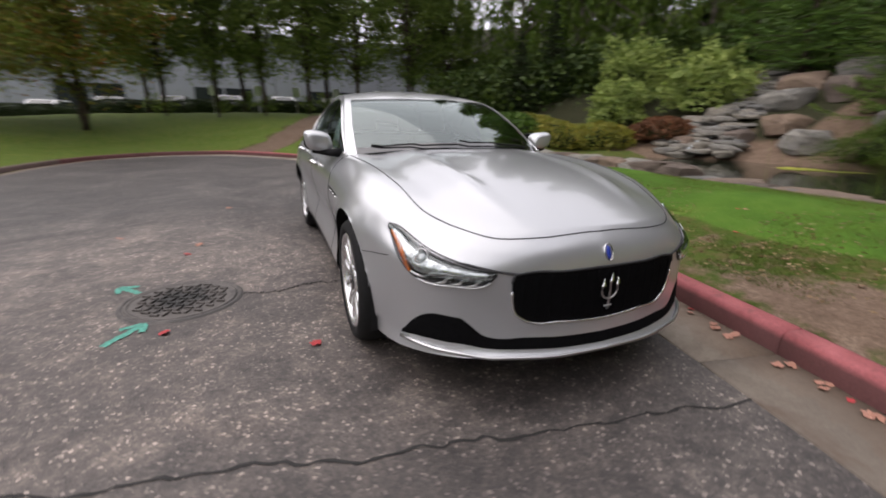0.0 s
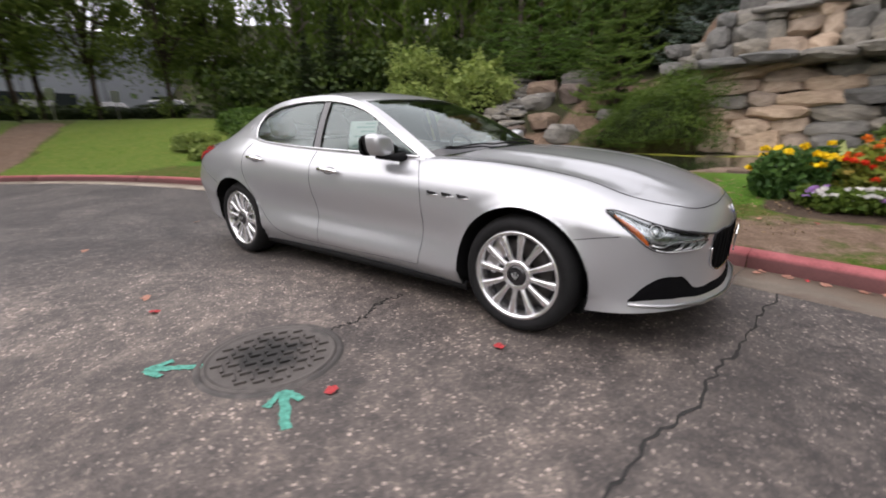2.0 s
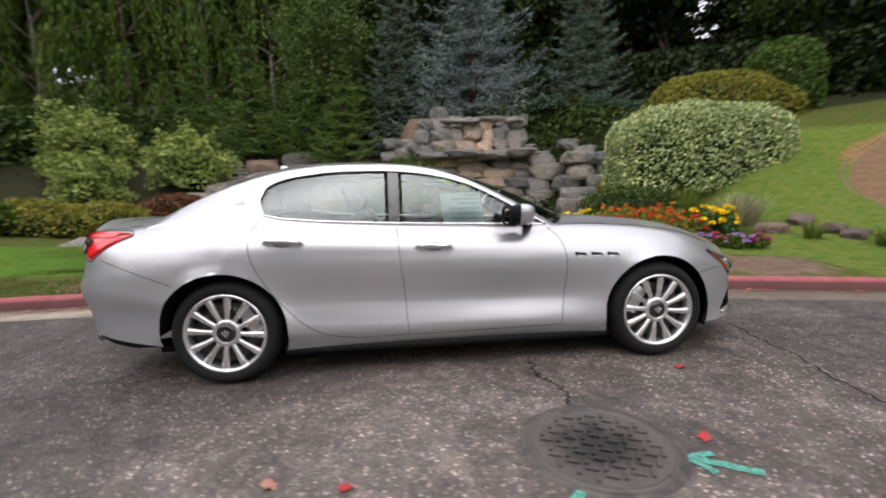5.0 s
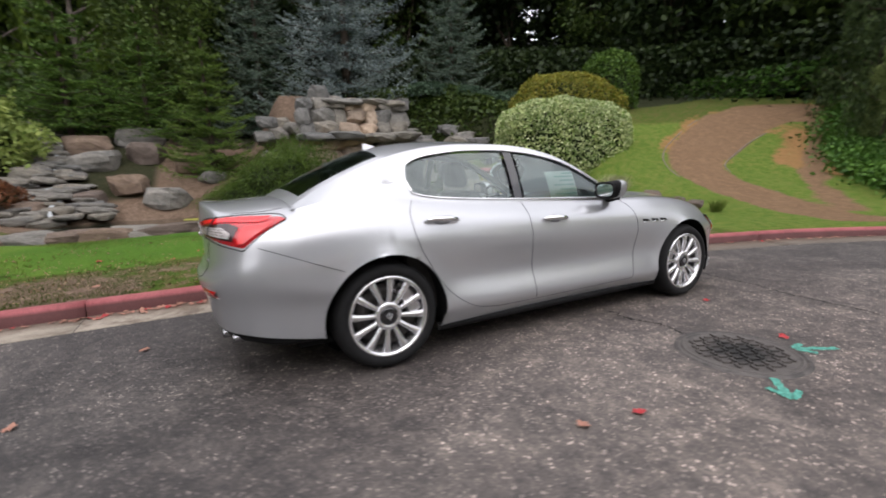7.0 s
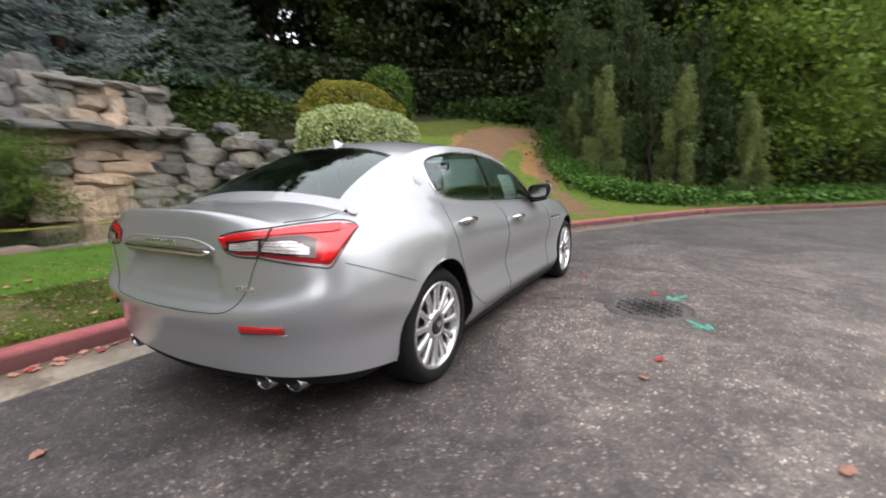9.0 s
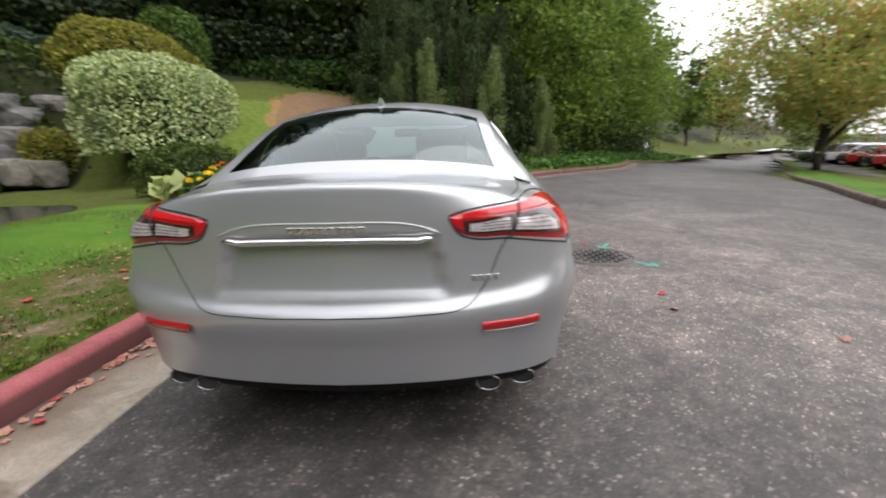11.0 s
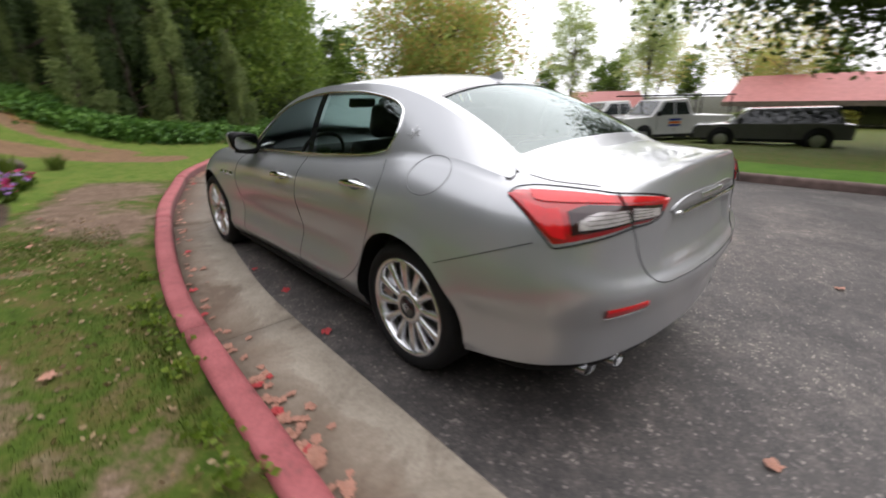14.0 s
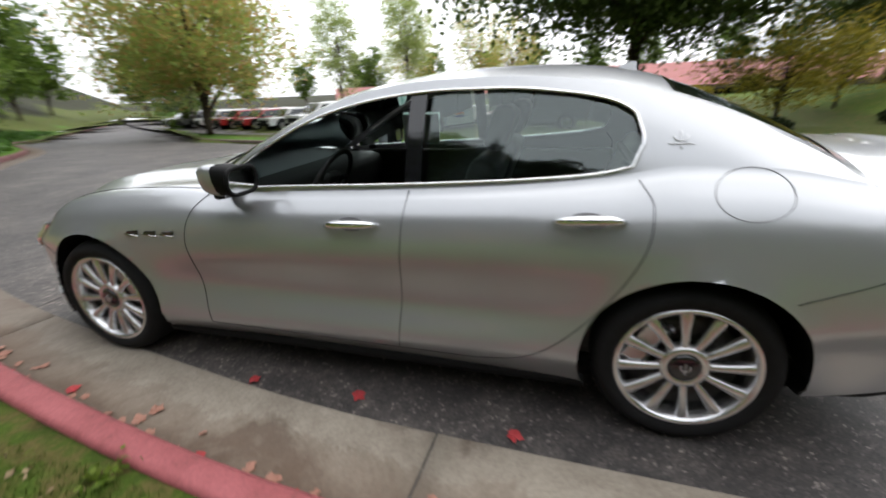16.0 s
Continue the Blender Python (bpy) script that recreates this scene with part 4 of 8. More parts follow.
def corner_w(u, v):
    o, w = corner(u, v)
    return Vector((-o.x, o.y, o.z)), Vector((-w.x, w.y, 0))


for lamp, ray in zip(lamps, (corner, corner_w)):
    at = lambda u, f: lamp_lo(u) + (lamp_up(u) - lamp_lo(u)) * f  # noqa: E731

    def inset(nm, u0, u1, f0, f1, mat, off, lab=""):
        return patch(nm, np.linspace(u0, u1, 16), lambda u: at(u, f0(u)), lambda u: at(u, f1(u)), ray, mat, lamp, off, False, 8, lab)

    inset("reflector_bowl", -0.19, 0.25, lambda u: 0.12, lambda u: 0.86, M["reflector"], 0.008, "bright reflector")
    inset("side_marker", 0.135, 0.262, knots([0.135, 0.18, 0.262], [0.05, 0.06, 0.15]), knots([0.135, 0.16, 0.262], [0.12, 0.40, 0.55]), M["amber"], 0.012, "amber side marker")
    inset("dark_bezel", -0.205, 0.12, lambda u: 0.04, knots([-0.205, -0.10, 0.0, 0.06, 0.12], [0.50, 0.52, 0.46, 0.30, 0.14]), M["gloss_black"], 0.011)
    inset("dark_brow", -0.21, 0.10, lambda u: 0.84, lambda u: 0.97, M["gloss_black"], 0.011)
    for u0 in (-0.165, -0.105, -0.045):
        tube("light_blade", [on_body(*ray(u, at(u, f)), 0.015)[0] for u, f in curve_through([(u0 - 0.012, 0.44), (u0 + 0.012, 0.36), (u0 + 0.028, 0.20), (u0 + 0.055, 0.14)], 10)], [0.004, 0.0055, 0.0065, 0.007, 0.007, 0.007, 0.0065, 0.0055, 0.004, 0.003], M["white_lamp"], lamp, "bright light blade")
    tube("light_brow", [on_body(*ray(u, at(u, f)), 0.015)[0] for u, f in curve_through([(0.125, 0.16), (0.075, 0.22), (0.03, 0.42), (-0.03, 0.52), (-0.10, 0.55)], 16)], 0.0048, M["white_lamp"], lamp, "white light strip")
    tube("light_strip", [on_body(*ray(u, at(u, 0.06)), 0.013)[0] for u in np.linspace(-0.20, 0.10, 20)], 0.004, M["white_lamp"], lamp, "white light strip")
    c, n = on_body(*ray(0.092, 0.648))
    bm = bmesh.new()
    bmesh.ops.create_uvsphere(bm, u_segments=16, v_segments=8, radius=0.032, matrix=Matrix.Translation(c - n * 0.012))
    part("projector", bm, M["reflector"], lamp, "glass projector lens")
    tube("projector_ring", [c + n * 0.016 + n.to_track_quat("Z", "Y") @ Vector((0.034 * math.cos(q), 0.034 * math.sin(q), 0)) for q in np.linspace(0, 2 * math.pi, 25)[:-1]], 0.0022, M["satin"], lamp, "", 5, True)
    edge_ = [on_body(*ray(u, lamp_lo(u)), 0.001)[0] for u in lu] + [on_body(*ray(u, lamp_up(u)), 0.001)[0] for u in lu[::-1]]
    tube("lamp_joint", edge_, 0.0035, M["gap"], lamp, "", 5, True)
    tube("brow_line", [on_body(*ray(u, knots([-0.31, -0.225, -0.1], [0.609, 0.620, 0.642])(u)), 0.002)[0] for u in np.linspace(-0.31, -0.05, 18)], 0.006, M["gap"], lamp, "black line towards the grille", 5)
    patch("lens", lu[1:-1], lambda u: lamp_lo(u) + 0.004, lambda u: lamp_up(u) - 0.003, ray, M["lens"], lamp, 0.022, False, 10, "clear lens")

# front: grille, lower intakes, lip
FR = lambda x, z: (Vector((x, -3.2, z)), Vector((0, 1, 0)))  # noqa: E731
gr_us = np.r_[-0.43, -0.428, -0.424, -0.418, -0.41, np.linspace(-0.395, 0.395, 40), 0.41, 0.418, 0.424, 0.428, 0.43]
g_up = knots([-0.43, -0.425, -0.40, -0.2, 0, 0.2, 0.40, 0.425, 0.43], [0.575, 0.598, 0.611, 0.615, 0.616, 0.615, 0.611, 0.598, 0.575])
g_lo = knots([-0.43, -0.42, -0.385, -0.2, 0, 0.2, 0.385, 0.42, 0.43], [0.535, 0.470, 0.421, 0.391, 0.380, 0.391, 0.421, 0.470, 0.535])
grille = patch("grille", gr_us, g_lo, g_up, FR, M["void"], car, 0.004, False, 14, "black mesh grille with a chrome trident", 0)[0]
tube("grille_surround", [on_body(FR(u, g_lo(u))[0], (0, 1, 0), 0.005)[0] for u in gr_us], 0.0055, M["chrome"], grille, "chrome lower surround", 6)
tube("grille_edge", [on_body(FR(u, g_up(u))[0], (0, 1, 0), 0.004)[0] for u in gr_us], 0.005, M["gap"], grille, "", 6)
for x in np.linspace(-0.38, 0.38, 15):
    bar = [on_body(FR(x, z)[0], (0, 1, 0), 0.010)[0] for z in np.linspace(g_lo(x) + 0.012, g_up(x) - 0.012, 9)]
    tube("grille_bar", bar, 0.0022, M["void"], grille)
# trident emblem: three prongs and a foot
emblem = []
for pr in ([(0, 0.43), (0, 0.57)], [(-0.036, 0.55), (-0.040, 0.515), (-0.028, 0.49), (0, 0.479), (0.028, 0.49), (0.040, 0.515), (0.036, 0.55)], [(-0.018, 0.447), (0.018, 0.447)]):
    q = curve_through(pr, 12)
    emblem.append([on_body(FR(u, v)[0], (0, 1, 0), 0.026)[0] for u, v in q])
for e in emblem:
    tube("emblem_bar", e, [0.0038] * len(e), M["satin"], grille, "chrome emblem bar")
for x, z in ((0, 0.578), (-0.036, 0.558), (0.036, 0.558)):
    bm = bmesh.new()
    c = on_body(FR(x, z)[0], (0, 1, 0), 0.026)[0]
    bmesh.ops.create_cone(bm, segments=8, radius1=0.011, radius2=0.001, depth=0.03, matrix=Matrix.Translation(c))
    part("emblem_tip", bm, M["chrome"], grille)
li_us = np.linspace(-0.80, 0.80, 110)
i_up = knots([-0.80, -0.765, -0.725, -0.62, -0.575, -0.53, -0.35, 0, 0.35, 0.53, 0.575, 0.62, 0.725, 0.765, 0.80], [0.300, 0.385, 0.432, 0.436, 0.400, 0.352, 0.340, 0.326, 0.340, 0.352, 0.400, 0.436, 0.432, 0.385, 0.300])
i_lo = knots([-0.80, -0.7, -0.5, 0, 0.5, 0.7, 0.80], [0.282, 0.276, 0.274, 0.262, 0.274, 0.276, 0.282])
patch("lower_intake", li_us, i_lo, i_up, FR, M["void"], car, 0.003, False, 8, "black lower air intake")
lip = [on_body(FR(u, knots([-0.82, -0.5, 0, 0.5, 0.82], [0.275, 0.25, 0.235, 0.25, 0.275])(u))[0], (0, 1, 0), 0.008)[0] for u in np.linspace(-0.80, 0.80, 50)]
tube("front_lip", lip, 0.008, M["satin"], car, "bright edge of the front splitter", 6)
for sg in (1, -1):
    fin_ = [on_body(FR(sg * u, z)[0], (0, 1, 0), 0.010)[0] for u, z in curve_through([(0.735, 0.268), (0.64, 0.262), (0.53, 0.250)], 12)]
    tube("intake_blade", fin_, [0.003, 0.006, 0.008, 0.009, 0.009, 0.009, 0.009, 0.009, 0.008, 0.006, 0.005, 0.003], M["satin"], car, "bright blade under the intake", 6)
c, n = on_body((0, -3.2, 0.672), (0, 1, 0), 0.004)
bm = bmesh.new()
bmesh.ops.create_uvsphere(bm, u_segments=16, v_segments=8, radius=1.0, matrix=Matrix.Translation(c) @ n.to_track_quat("Z", "Y").to_matrix().to_4x4() @ Matrix.Diagonal((0.013, 0.031, 0.006, 1)))
part("hood_badge", bm, M["blue"], car, "oval blue and silver badge")
tube("badge_rim", [c + n.to_track_quat("Z", "Y") @ Vector((0.022 * math.cos(a), 0.035 * math.sin(a), 0.001)) for a in np.linspace(0, 2 * math.pi, 25)[:-1]], 0.003, M["chrome"], car, "", 5, True)

# side vents and handles
for s in (1, -1):
    for y in (-0.90, -1.015, -1.13):
        c, n = on_body((1.5 * s, y, 0.772 - 0.03 * (y + 0.9) * -1), (-s, 0, 0), 0.0)
        vs = [c + n * o + Vector((0, a * 0.048, b * 0.013 + a * 0.006)) for o, k in ((0.003, 1), (0.006, 0.8)) for a, b in ((-k, -.3 * k), (-.6 * k, k), (k, k * .9), (.85 * k, -k))]
        make("side_vent", vs, [(0, 1, 5, 4), (1, 2, 6, 5), (2, 3, 7, 6), (3, 0, 4, 7), (4, 5, 6, 7)], M["gloss_black"], car, smooth=False)
        tube("vent_trim", [c + n * 0.006 + Vector((0, a * 0.048, b * 0.013)) for a, b in ((-1, -.5), (.9, -1.1))], 0.003, M["chrome"], car)
    for y, z in ((0.115, 0.856), (1.085, 0.916)):
        pts = [on_body((1.5 * s, y + a, z + 0.02 * (a / 0.12) * 0.3), (-s, 0, 0), o)[0] for a, o in zip(np.linspace(-0.125, 0.125, 13), (0.004, 0.022, 0.034, 0.040, 0.043, 0.044, 0.045, 0.044, 0.043, 0.040, 0.034, 0.022, 0.004))]
        h = tube("door_handle", pts, [0.009, 0.014, 0.017, 0.018, 0.019, 0.0195, 0.0195, 0.0195, 0.019, 0.018, 0.017, 0.014, 0.009], M["chrome"], car, "chrome door handle", 8)
        # flat grey disc on the body: the cup's shade put into the colour
        cup = [on_body((1.5 * s, y + 0.07 * math.cos(a), z + 0.004 + 0.028 * math.sin(a)), (-s, 0, 0), 0.0018)[0] for a in np.linspace(0, 2 * math.pi, 21)[:-1]]
        make("handle_recess", cup, [tuple(range(20))[:: 1 if s > 0 else -1]], M["seam_shade"], h, "grey disc standing for the shade in the handle cup")

# door mirrors
for s in (1, -1):
    vs = []
    NU, NV = 20, 14
    for i in range(NU):
        u = -math.pi / 2 + math.pi * i / (NU - 1)
        for j in range(NV):
            v = 2 * math.pi * j / NV
            r = math.cos(u) ** 0.45
            cxm, czm = math.copysign(abs(math.cos(v)) ** 0.6, math.cos(v)), math.copysign(abs(math.sin(v)) ** 0.6, math.sin(v))
            X, Yv, Z = 0.098 * r * cxm, 0.086 * math.sin(u), 0.074 * r * czm
            X += 0.012 * (Z / 0.07)
            vs.append((s * (0.935 + X), -0.462 + Yv - 0.05 * X, 1.052 + Z + 0.012 * X / 0.1))
    fs = [(i * NV + j, (i + 1) * NV + j, (i + 1) * NV + (j + 1) % NV, i * NV + (j + 1) % NV) for i in range(NU - 1) for j in range(NV)]
    mir = make("door_mirror", vs[:12 * NV], [f if s < 0 else f[::-1] for f in fs[:11 * NV]], M["paint"], car, "silver door mirror on a black foot")
    make("mirror_back", vs[11 * NV:], [tuple(q - 11 * NV for q in (f if s < 0 else f[::-1])) for f in fs[11 * NV:]], M["black"], mir, "black rear shell")
    glass = [(s * (0.935 + 0.086 * math.copysign(abs(math.cos(a)) ** 0.6, math.cos(a))), -0.374 - 0.05 * 0.094 * math.cos(a), 1.052 + 0.058 * math.copysign(abs(math.sin(a)) ** 0.6, math.sin(a))) for a in np.linspace(0, 2 * math.pi, 33)[:-1]]
    make("mirror_glass", glass, [tuple(range(32))[:: 1 if s < 0 else -1]], M["chrome"], mir, "mirror glass", False)
    tube("mirror_rim", glass, 0.010, M["black"], mir, "black rim", 6, True)
    tube("mirror_foot", [(s * 0.79, -0.56, 0.975), (s * 0.86, -0.54, 0.974), (s * 0.91, -0.51, 0.980), (s * 0.98, -0.48, 0.990)], [0.035, 0.026, 0.022, 0.018], M["black"], mir, "black foot", 8)

# tail lamps: u runs from the boot outward round the corner
TDIAG, TACR = Vector((-0.52, -0.854, 0)).normalized(), Vector((0.854, -0.52, 0)).normalized()


def tcorner(u, v):
    return Vector((0.70, 2.34, v)) + TACR * u - TDIAG * 1.0, TDIAG


def tcorner_l(u, v):
    o, w = tcorner(u, v)
    return Vector((-o.x, o.y, o.z)), Vector((-w.x, w.y, 0))


tu = np.linspace(-0.297, 0.268, 56)
t_up = knots([-0.297, -0.25, -0.054, 0.10, 0.19, 0.24, 0.268], [0.976, 0.990, 1.012, 1.021, 1.020, 1.010, 0.992])
t_lo = knots([-0.297, -0.28, -0.242, -0.105, 0.05, 0.14, 0.178, 0.20, 0.268], [0.962, 0.925, 0.900, 0.889, 0.864, 0.846, 0.838, 0.862, 0.984])
tails = patch("tail_light", tu, t_lo, t_up, tcorner, M["red_lens"], car, 0.010, rows=14, label="red tail light with a clear centre")
for tl_, ray in zip(tails, (tcorner, tcorner_l)):
    at = lambda u, f: t_lo(u) + (t_up(u) - t_lo(u)) * f  # noqa: E731

    def inlay(nm, u0, u1, f0, f1, mat, off, lab=""):
        return patch(nm, np.linspace(u0, u1, 18), lambda u: at(u, f0(u)), lambda u: at(u, f1(u)), ray, mat, tl_, off, False, 7, lab, 0)

    inlay("dark_panel", -0.255, 0.125, lambda u: 0.20, knots([-0.255, -0.1, 0.05, 0.125], [0.62, 0.66, 0.70, 0.60]), M["lamp_dark"], 0.0125, "smoked inner panel")
    inlay("clear_lens", -0.235, -0.100, lambda u: 0.26, knots([-0.235, -0.1], [0.52, 0.58]), M["clear_red"], 0.016, "clear reversing lens")
    inlay("clear_lens", -0.082, 0.100, lambda u: 0.26, knots([-0.082, 0.03, 0.10], [0.56, 0.56, 0.42]), M["clear_red"], 0.016, "clear reversing lens")
    for f in (0.33, 0.42, 0.50):
        tube("lens_rib", [on_body(*ray(u, at(u, f)), 0.0165)[0] for u in np.linspace(-0.20, 0.07, 16)], 0.0012, M["lamp_dark"], tl_)
    inlay("light_band", -0.26, 0.20, lambda u: 0.74, lambda u: 0.90, M["red_bright"], 0.0135, "bright red light band")
    inlay("light_band", 0.145, 0.235, knots([0.145, 0.235], [0.14, 0.30]), knots([0.145, 0.235], [0.66, 0.60]), M["red_bright"], 0.0135, "bright red light band")
    tube("lamp_joint", [on_body(*ray(u, v), 0.016)[0] for u, v in curve_through([(-0.050, at(-0.05, 0.97)), (-0.075, at(-0.075, 0.5)), (-0.105, at(-0.105, 0.03))], 12)], 0.0035, M["gap"], tl_)
    edge_ = [on_body(*ray(u, t_lo(u)), 0.0005)[0] for u in tu] + [on_body(*ray(u, t_up(u)), 0.0005)[0] for u in tu[::-1]]
    tube("lamp_edge", edge_, 0.0035, M["gap"], tl_, "", 5, True)

# rear: plate recess, chrome bar, badges, reflectors, exhausts
RR = lambda x, z: (Vector((x, 3.3, z)), Vector((0, -1, 0)))  # noqa: E731
bar = [on_body(RR(u, 0.915)[0], (0, -1, 0), 0.010)[0] - Vector((0, 0, 0.012 - 0.006 * (1 - (u / 0.37) ** 2))) for u in np.linspace(-0.365, 0.365, 30)]
tube("boot_handle_bar", bar, [0.006, 0.010] + [0.0135] * 26 + [0.010, 0.006], M["chrome"], car, "chrome bar over the plate hollow", 8)
arch_ = [on_body(RR(u, 0.915 + 0.047 * (1 - abs(u / 0.39) ** 5))[0], (0, -1, 0), 0.0)[0] for u in np.linspace(-0.39, 0.39, 40)]
tube("boot_crease", arch_, 0.004, M["paint"], car)
for k in range(8):
    c, n = on_body(RR(0.118 - 0.034 * k, 0.938)[0], (0, -1, 0), 0.004)
    bm = bmesh.new()
    box(bm, -0.013, 0.013, -0.003, 0.003, -0.012, 0.012, 0.002, Matrix.Translation(c))
    part("badge_bar", bm, M["chrome"], car, "chrome lettering shown as bars")
for k in range(4):
    c, n = on_body(RR(-0.50 - 0.026 * k, 0.755)[0], (0, -1, 0), 0.003)
    bm = bmesh.new()
    box(bm, -0.009, 0.009, -0.002, 0.002, -0.010, 0.010, 0.0015, Matrix.Translation(c))
    part("badge_bar", bm, M["chrome"], car)
refl = patch("rear_reflector", np.linspace(0.528, 0.735, 14), knots([0.528, 0.735], [0.560, 0.567]), knots([0.528, 0.735], [0.604, 0.612]), RR, M["red_lens"], car, 0.009, rows=10, label="narrow red reflector")
for sg, rf_ in zip((1, -1), refl):
    tube("reflector_trim", [on_body(RR(sg * u, 0.562 + 0.007 * (u - 0.528) / 0.207)[0], (0, -1, 0), 0.004)[0] for u in np.linspace(0.526, 0.737, 12)], 0.0035, M["satin"], rf_, "bright lower edge", 6)
low = [i for i in range(NS) if py[i] > 1.86]
rim_ = [(V[i, 0], nx_[i], ny_[i]) for i in low]
rim_ = rim_ + [(p * (-1, 1, 1), -a, b) for p, a, b in rim_[::-1]]
vs = []
for p, a, b in rim_:
    k_ = float(np.clip((p[1] - 1.8) / 0.3, 0, 1))
    for dz, o in ((0.012, 0.012), (-0.015, 0.010), (-0.05, 0.035), (-0.075, 0.09), (-0.08, 0.30)):
        vs.append((p[0] - a * o, p[1] - b * o, p[2] + dz * (k_ if dz < 0 else 1)))
make("rear_valance", vs, grid_faces(len(rim_), 5), M["black"], car, "black lower rear valance")
for x in (0.69, 0.555, -0.555, -0.69):
    vs, fs = spin([(0.040, -0.12), (0.046, 0.0), (0.046, 0.05), (0.043, 0.055), (0.038, 0.05), (0.037, -0.10), (0.0, -0.10)], 20, "y")
    vs = [(x + v[0] * 1.12, 2.355 + v[1] - 0.05 * (abs(x) > 0.6), 0.318 + v[2] * 0.74) for v in vs]
    ex_ = make("exhaust_tip", vs, fs, M["exhaust"], car, "chrome oval exhaust tip")
    make("exhaust_bore", [(x + 0.042 * math.cos(a), 2.396 - 0.05 * (abs(x) > 0.6), 0.318 + 0.028 * math.sin(a)) for a in np.linspace(0, 2 * math.pi, 17)[:-1]], [tuple(range(16))], M["gap"], ex_)
# shark fin
vs = [(0.016, 1.19, 0), (0.022, 1.30, 0), (-0.022, 1.30, 0), (-0.016, 1.19, 0), (0.004, 1.27, 0.046), (0.004, 1.298, 0.050), (-0.004, 1.298, 0.050), (-0.004, 1.27, 0.046)]
zr_ = lambda y: float(np.interp(y, SPINE[:, 1], SPINE[:, 2]))  # noqa: E731
fin = make("roof_aerial", [(x, y, z + zr_(y) - 0.006) for x, y, z in vs], [(0, 1, 5, 4), (1, 2, 6, 5), (2, 3, 7, 6), (3, 0, 4, 7), (4, 5, 6, 7)], M["paint"], car, "silver shark-fin aerial", False)
# pillar emblem
for s in (1, -1):
    for pts in ([(1.345, 1.172), (1.425, 1.172)], [(1.385, 1.155), (1.385, 1.215)], [(1.36, 1.20), (1.372, 1.182), (1.398, 1.182), (1.41, 1.20)]):
        q = curve_through(pts, 8)
        tube("pillar_emblem", [(side_x(y, z, s) + s * 0.003, y, z) for y, z in q], 0.0022, M["satin"], car, "chrome emblem on the rear pillar")
# wipers
for x0, x1 in ((0.55, -0.05), (-0.08, -0.62)):
    pts = []
    for x in np.linspace(x0, x1, 10):
        t = (x - x0) / (x1 - x0)
        b = min(0.93, abs(x) / 0.74)
        p = top_point(1 + int(2 * t), b)
        pts.append((x, p.y - 0.01, p.z + 0.014))
    tube("wiper", pts, 0.006, M["black"], car, "black wiper blade")
# sills and floor
for s in (1, -1):
    vs = []
    for y in np.linspace(-1.12, 1.12, 30):
        for x, z in ((0.86, 0.22), (0.885, 0.20), (0.875, 0.165), (0.80, 0.155)):
            vs.append((s * x, y, z))
    make("sill", vs, [f if s < 0 else f[::-1] for f in grid_faces(30, 4)], M["black"], car, "black sill under the doors")
boxed("underbody", (-0.70, 0.70, -1.95, 2.0, 0.17, 0.22), M["black"], car)
for hy, hz in HUB:
    for s in (1, -1):
        vs = []
        for a in np.linspace(-0.35 if hy < 0 else 0.0, math.pi + 0.35, 28):
            for x, r in ((0.93, ARCH + 0.004), (0.90, ARCH + 0.004), (0.60, ARCH + 0.02), (0.45, ARCH)):
                w = 0.0 if x > 0.91 else 0.0
                p = on_body((1.5 * s, hy + (ARCH + 0.012) * math.cos(a), hz + (ARCH + 0.012) * math.sin(a)), (-s, 0, 0))[0] if x > 0.91 else None
                X = abs(p.x) - 0.004 if p else x
                vs.append((s * X, hy + r * math.cos(a), hz + r * math.sin(a)))
        make("wheel_well", vs, [f if s > 0 else f[::-1] for f in grid_faces(28, 4)], M["black"], car, "black wheel arch liner")
        make("wheel_well", [(s * 0.46, hy + (ARCH + 0.02) * math.cos(a), hz + (ARCH + 0.02) * math.sin(a)) for a in np.linspace(0, 2 * math.pi, 25)[:-1]], [tuple(range(24))], M["black"], car)

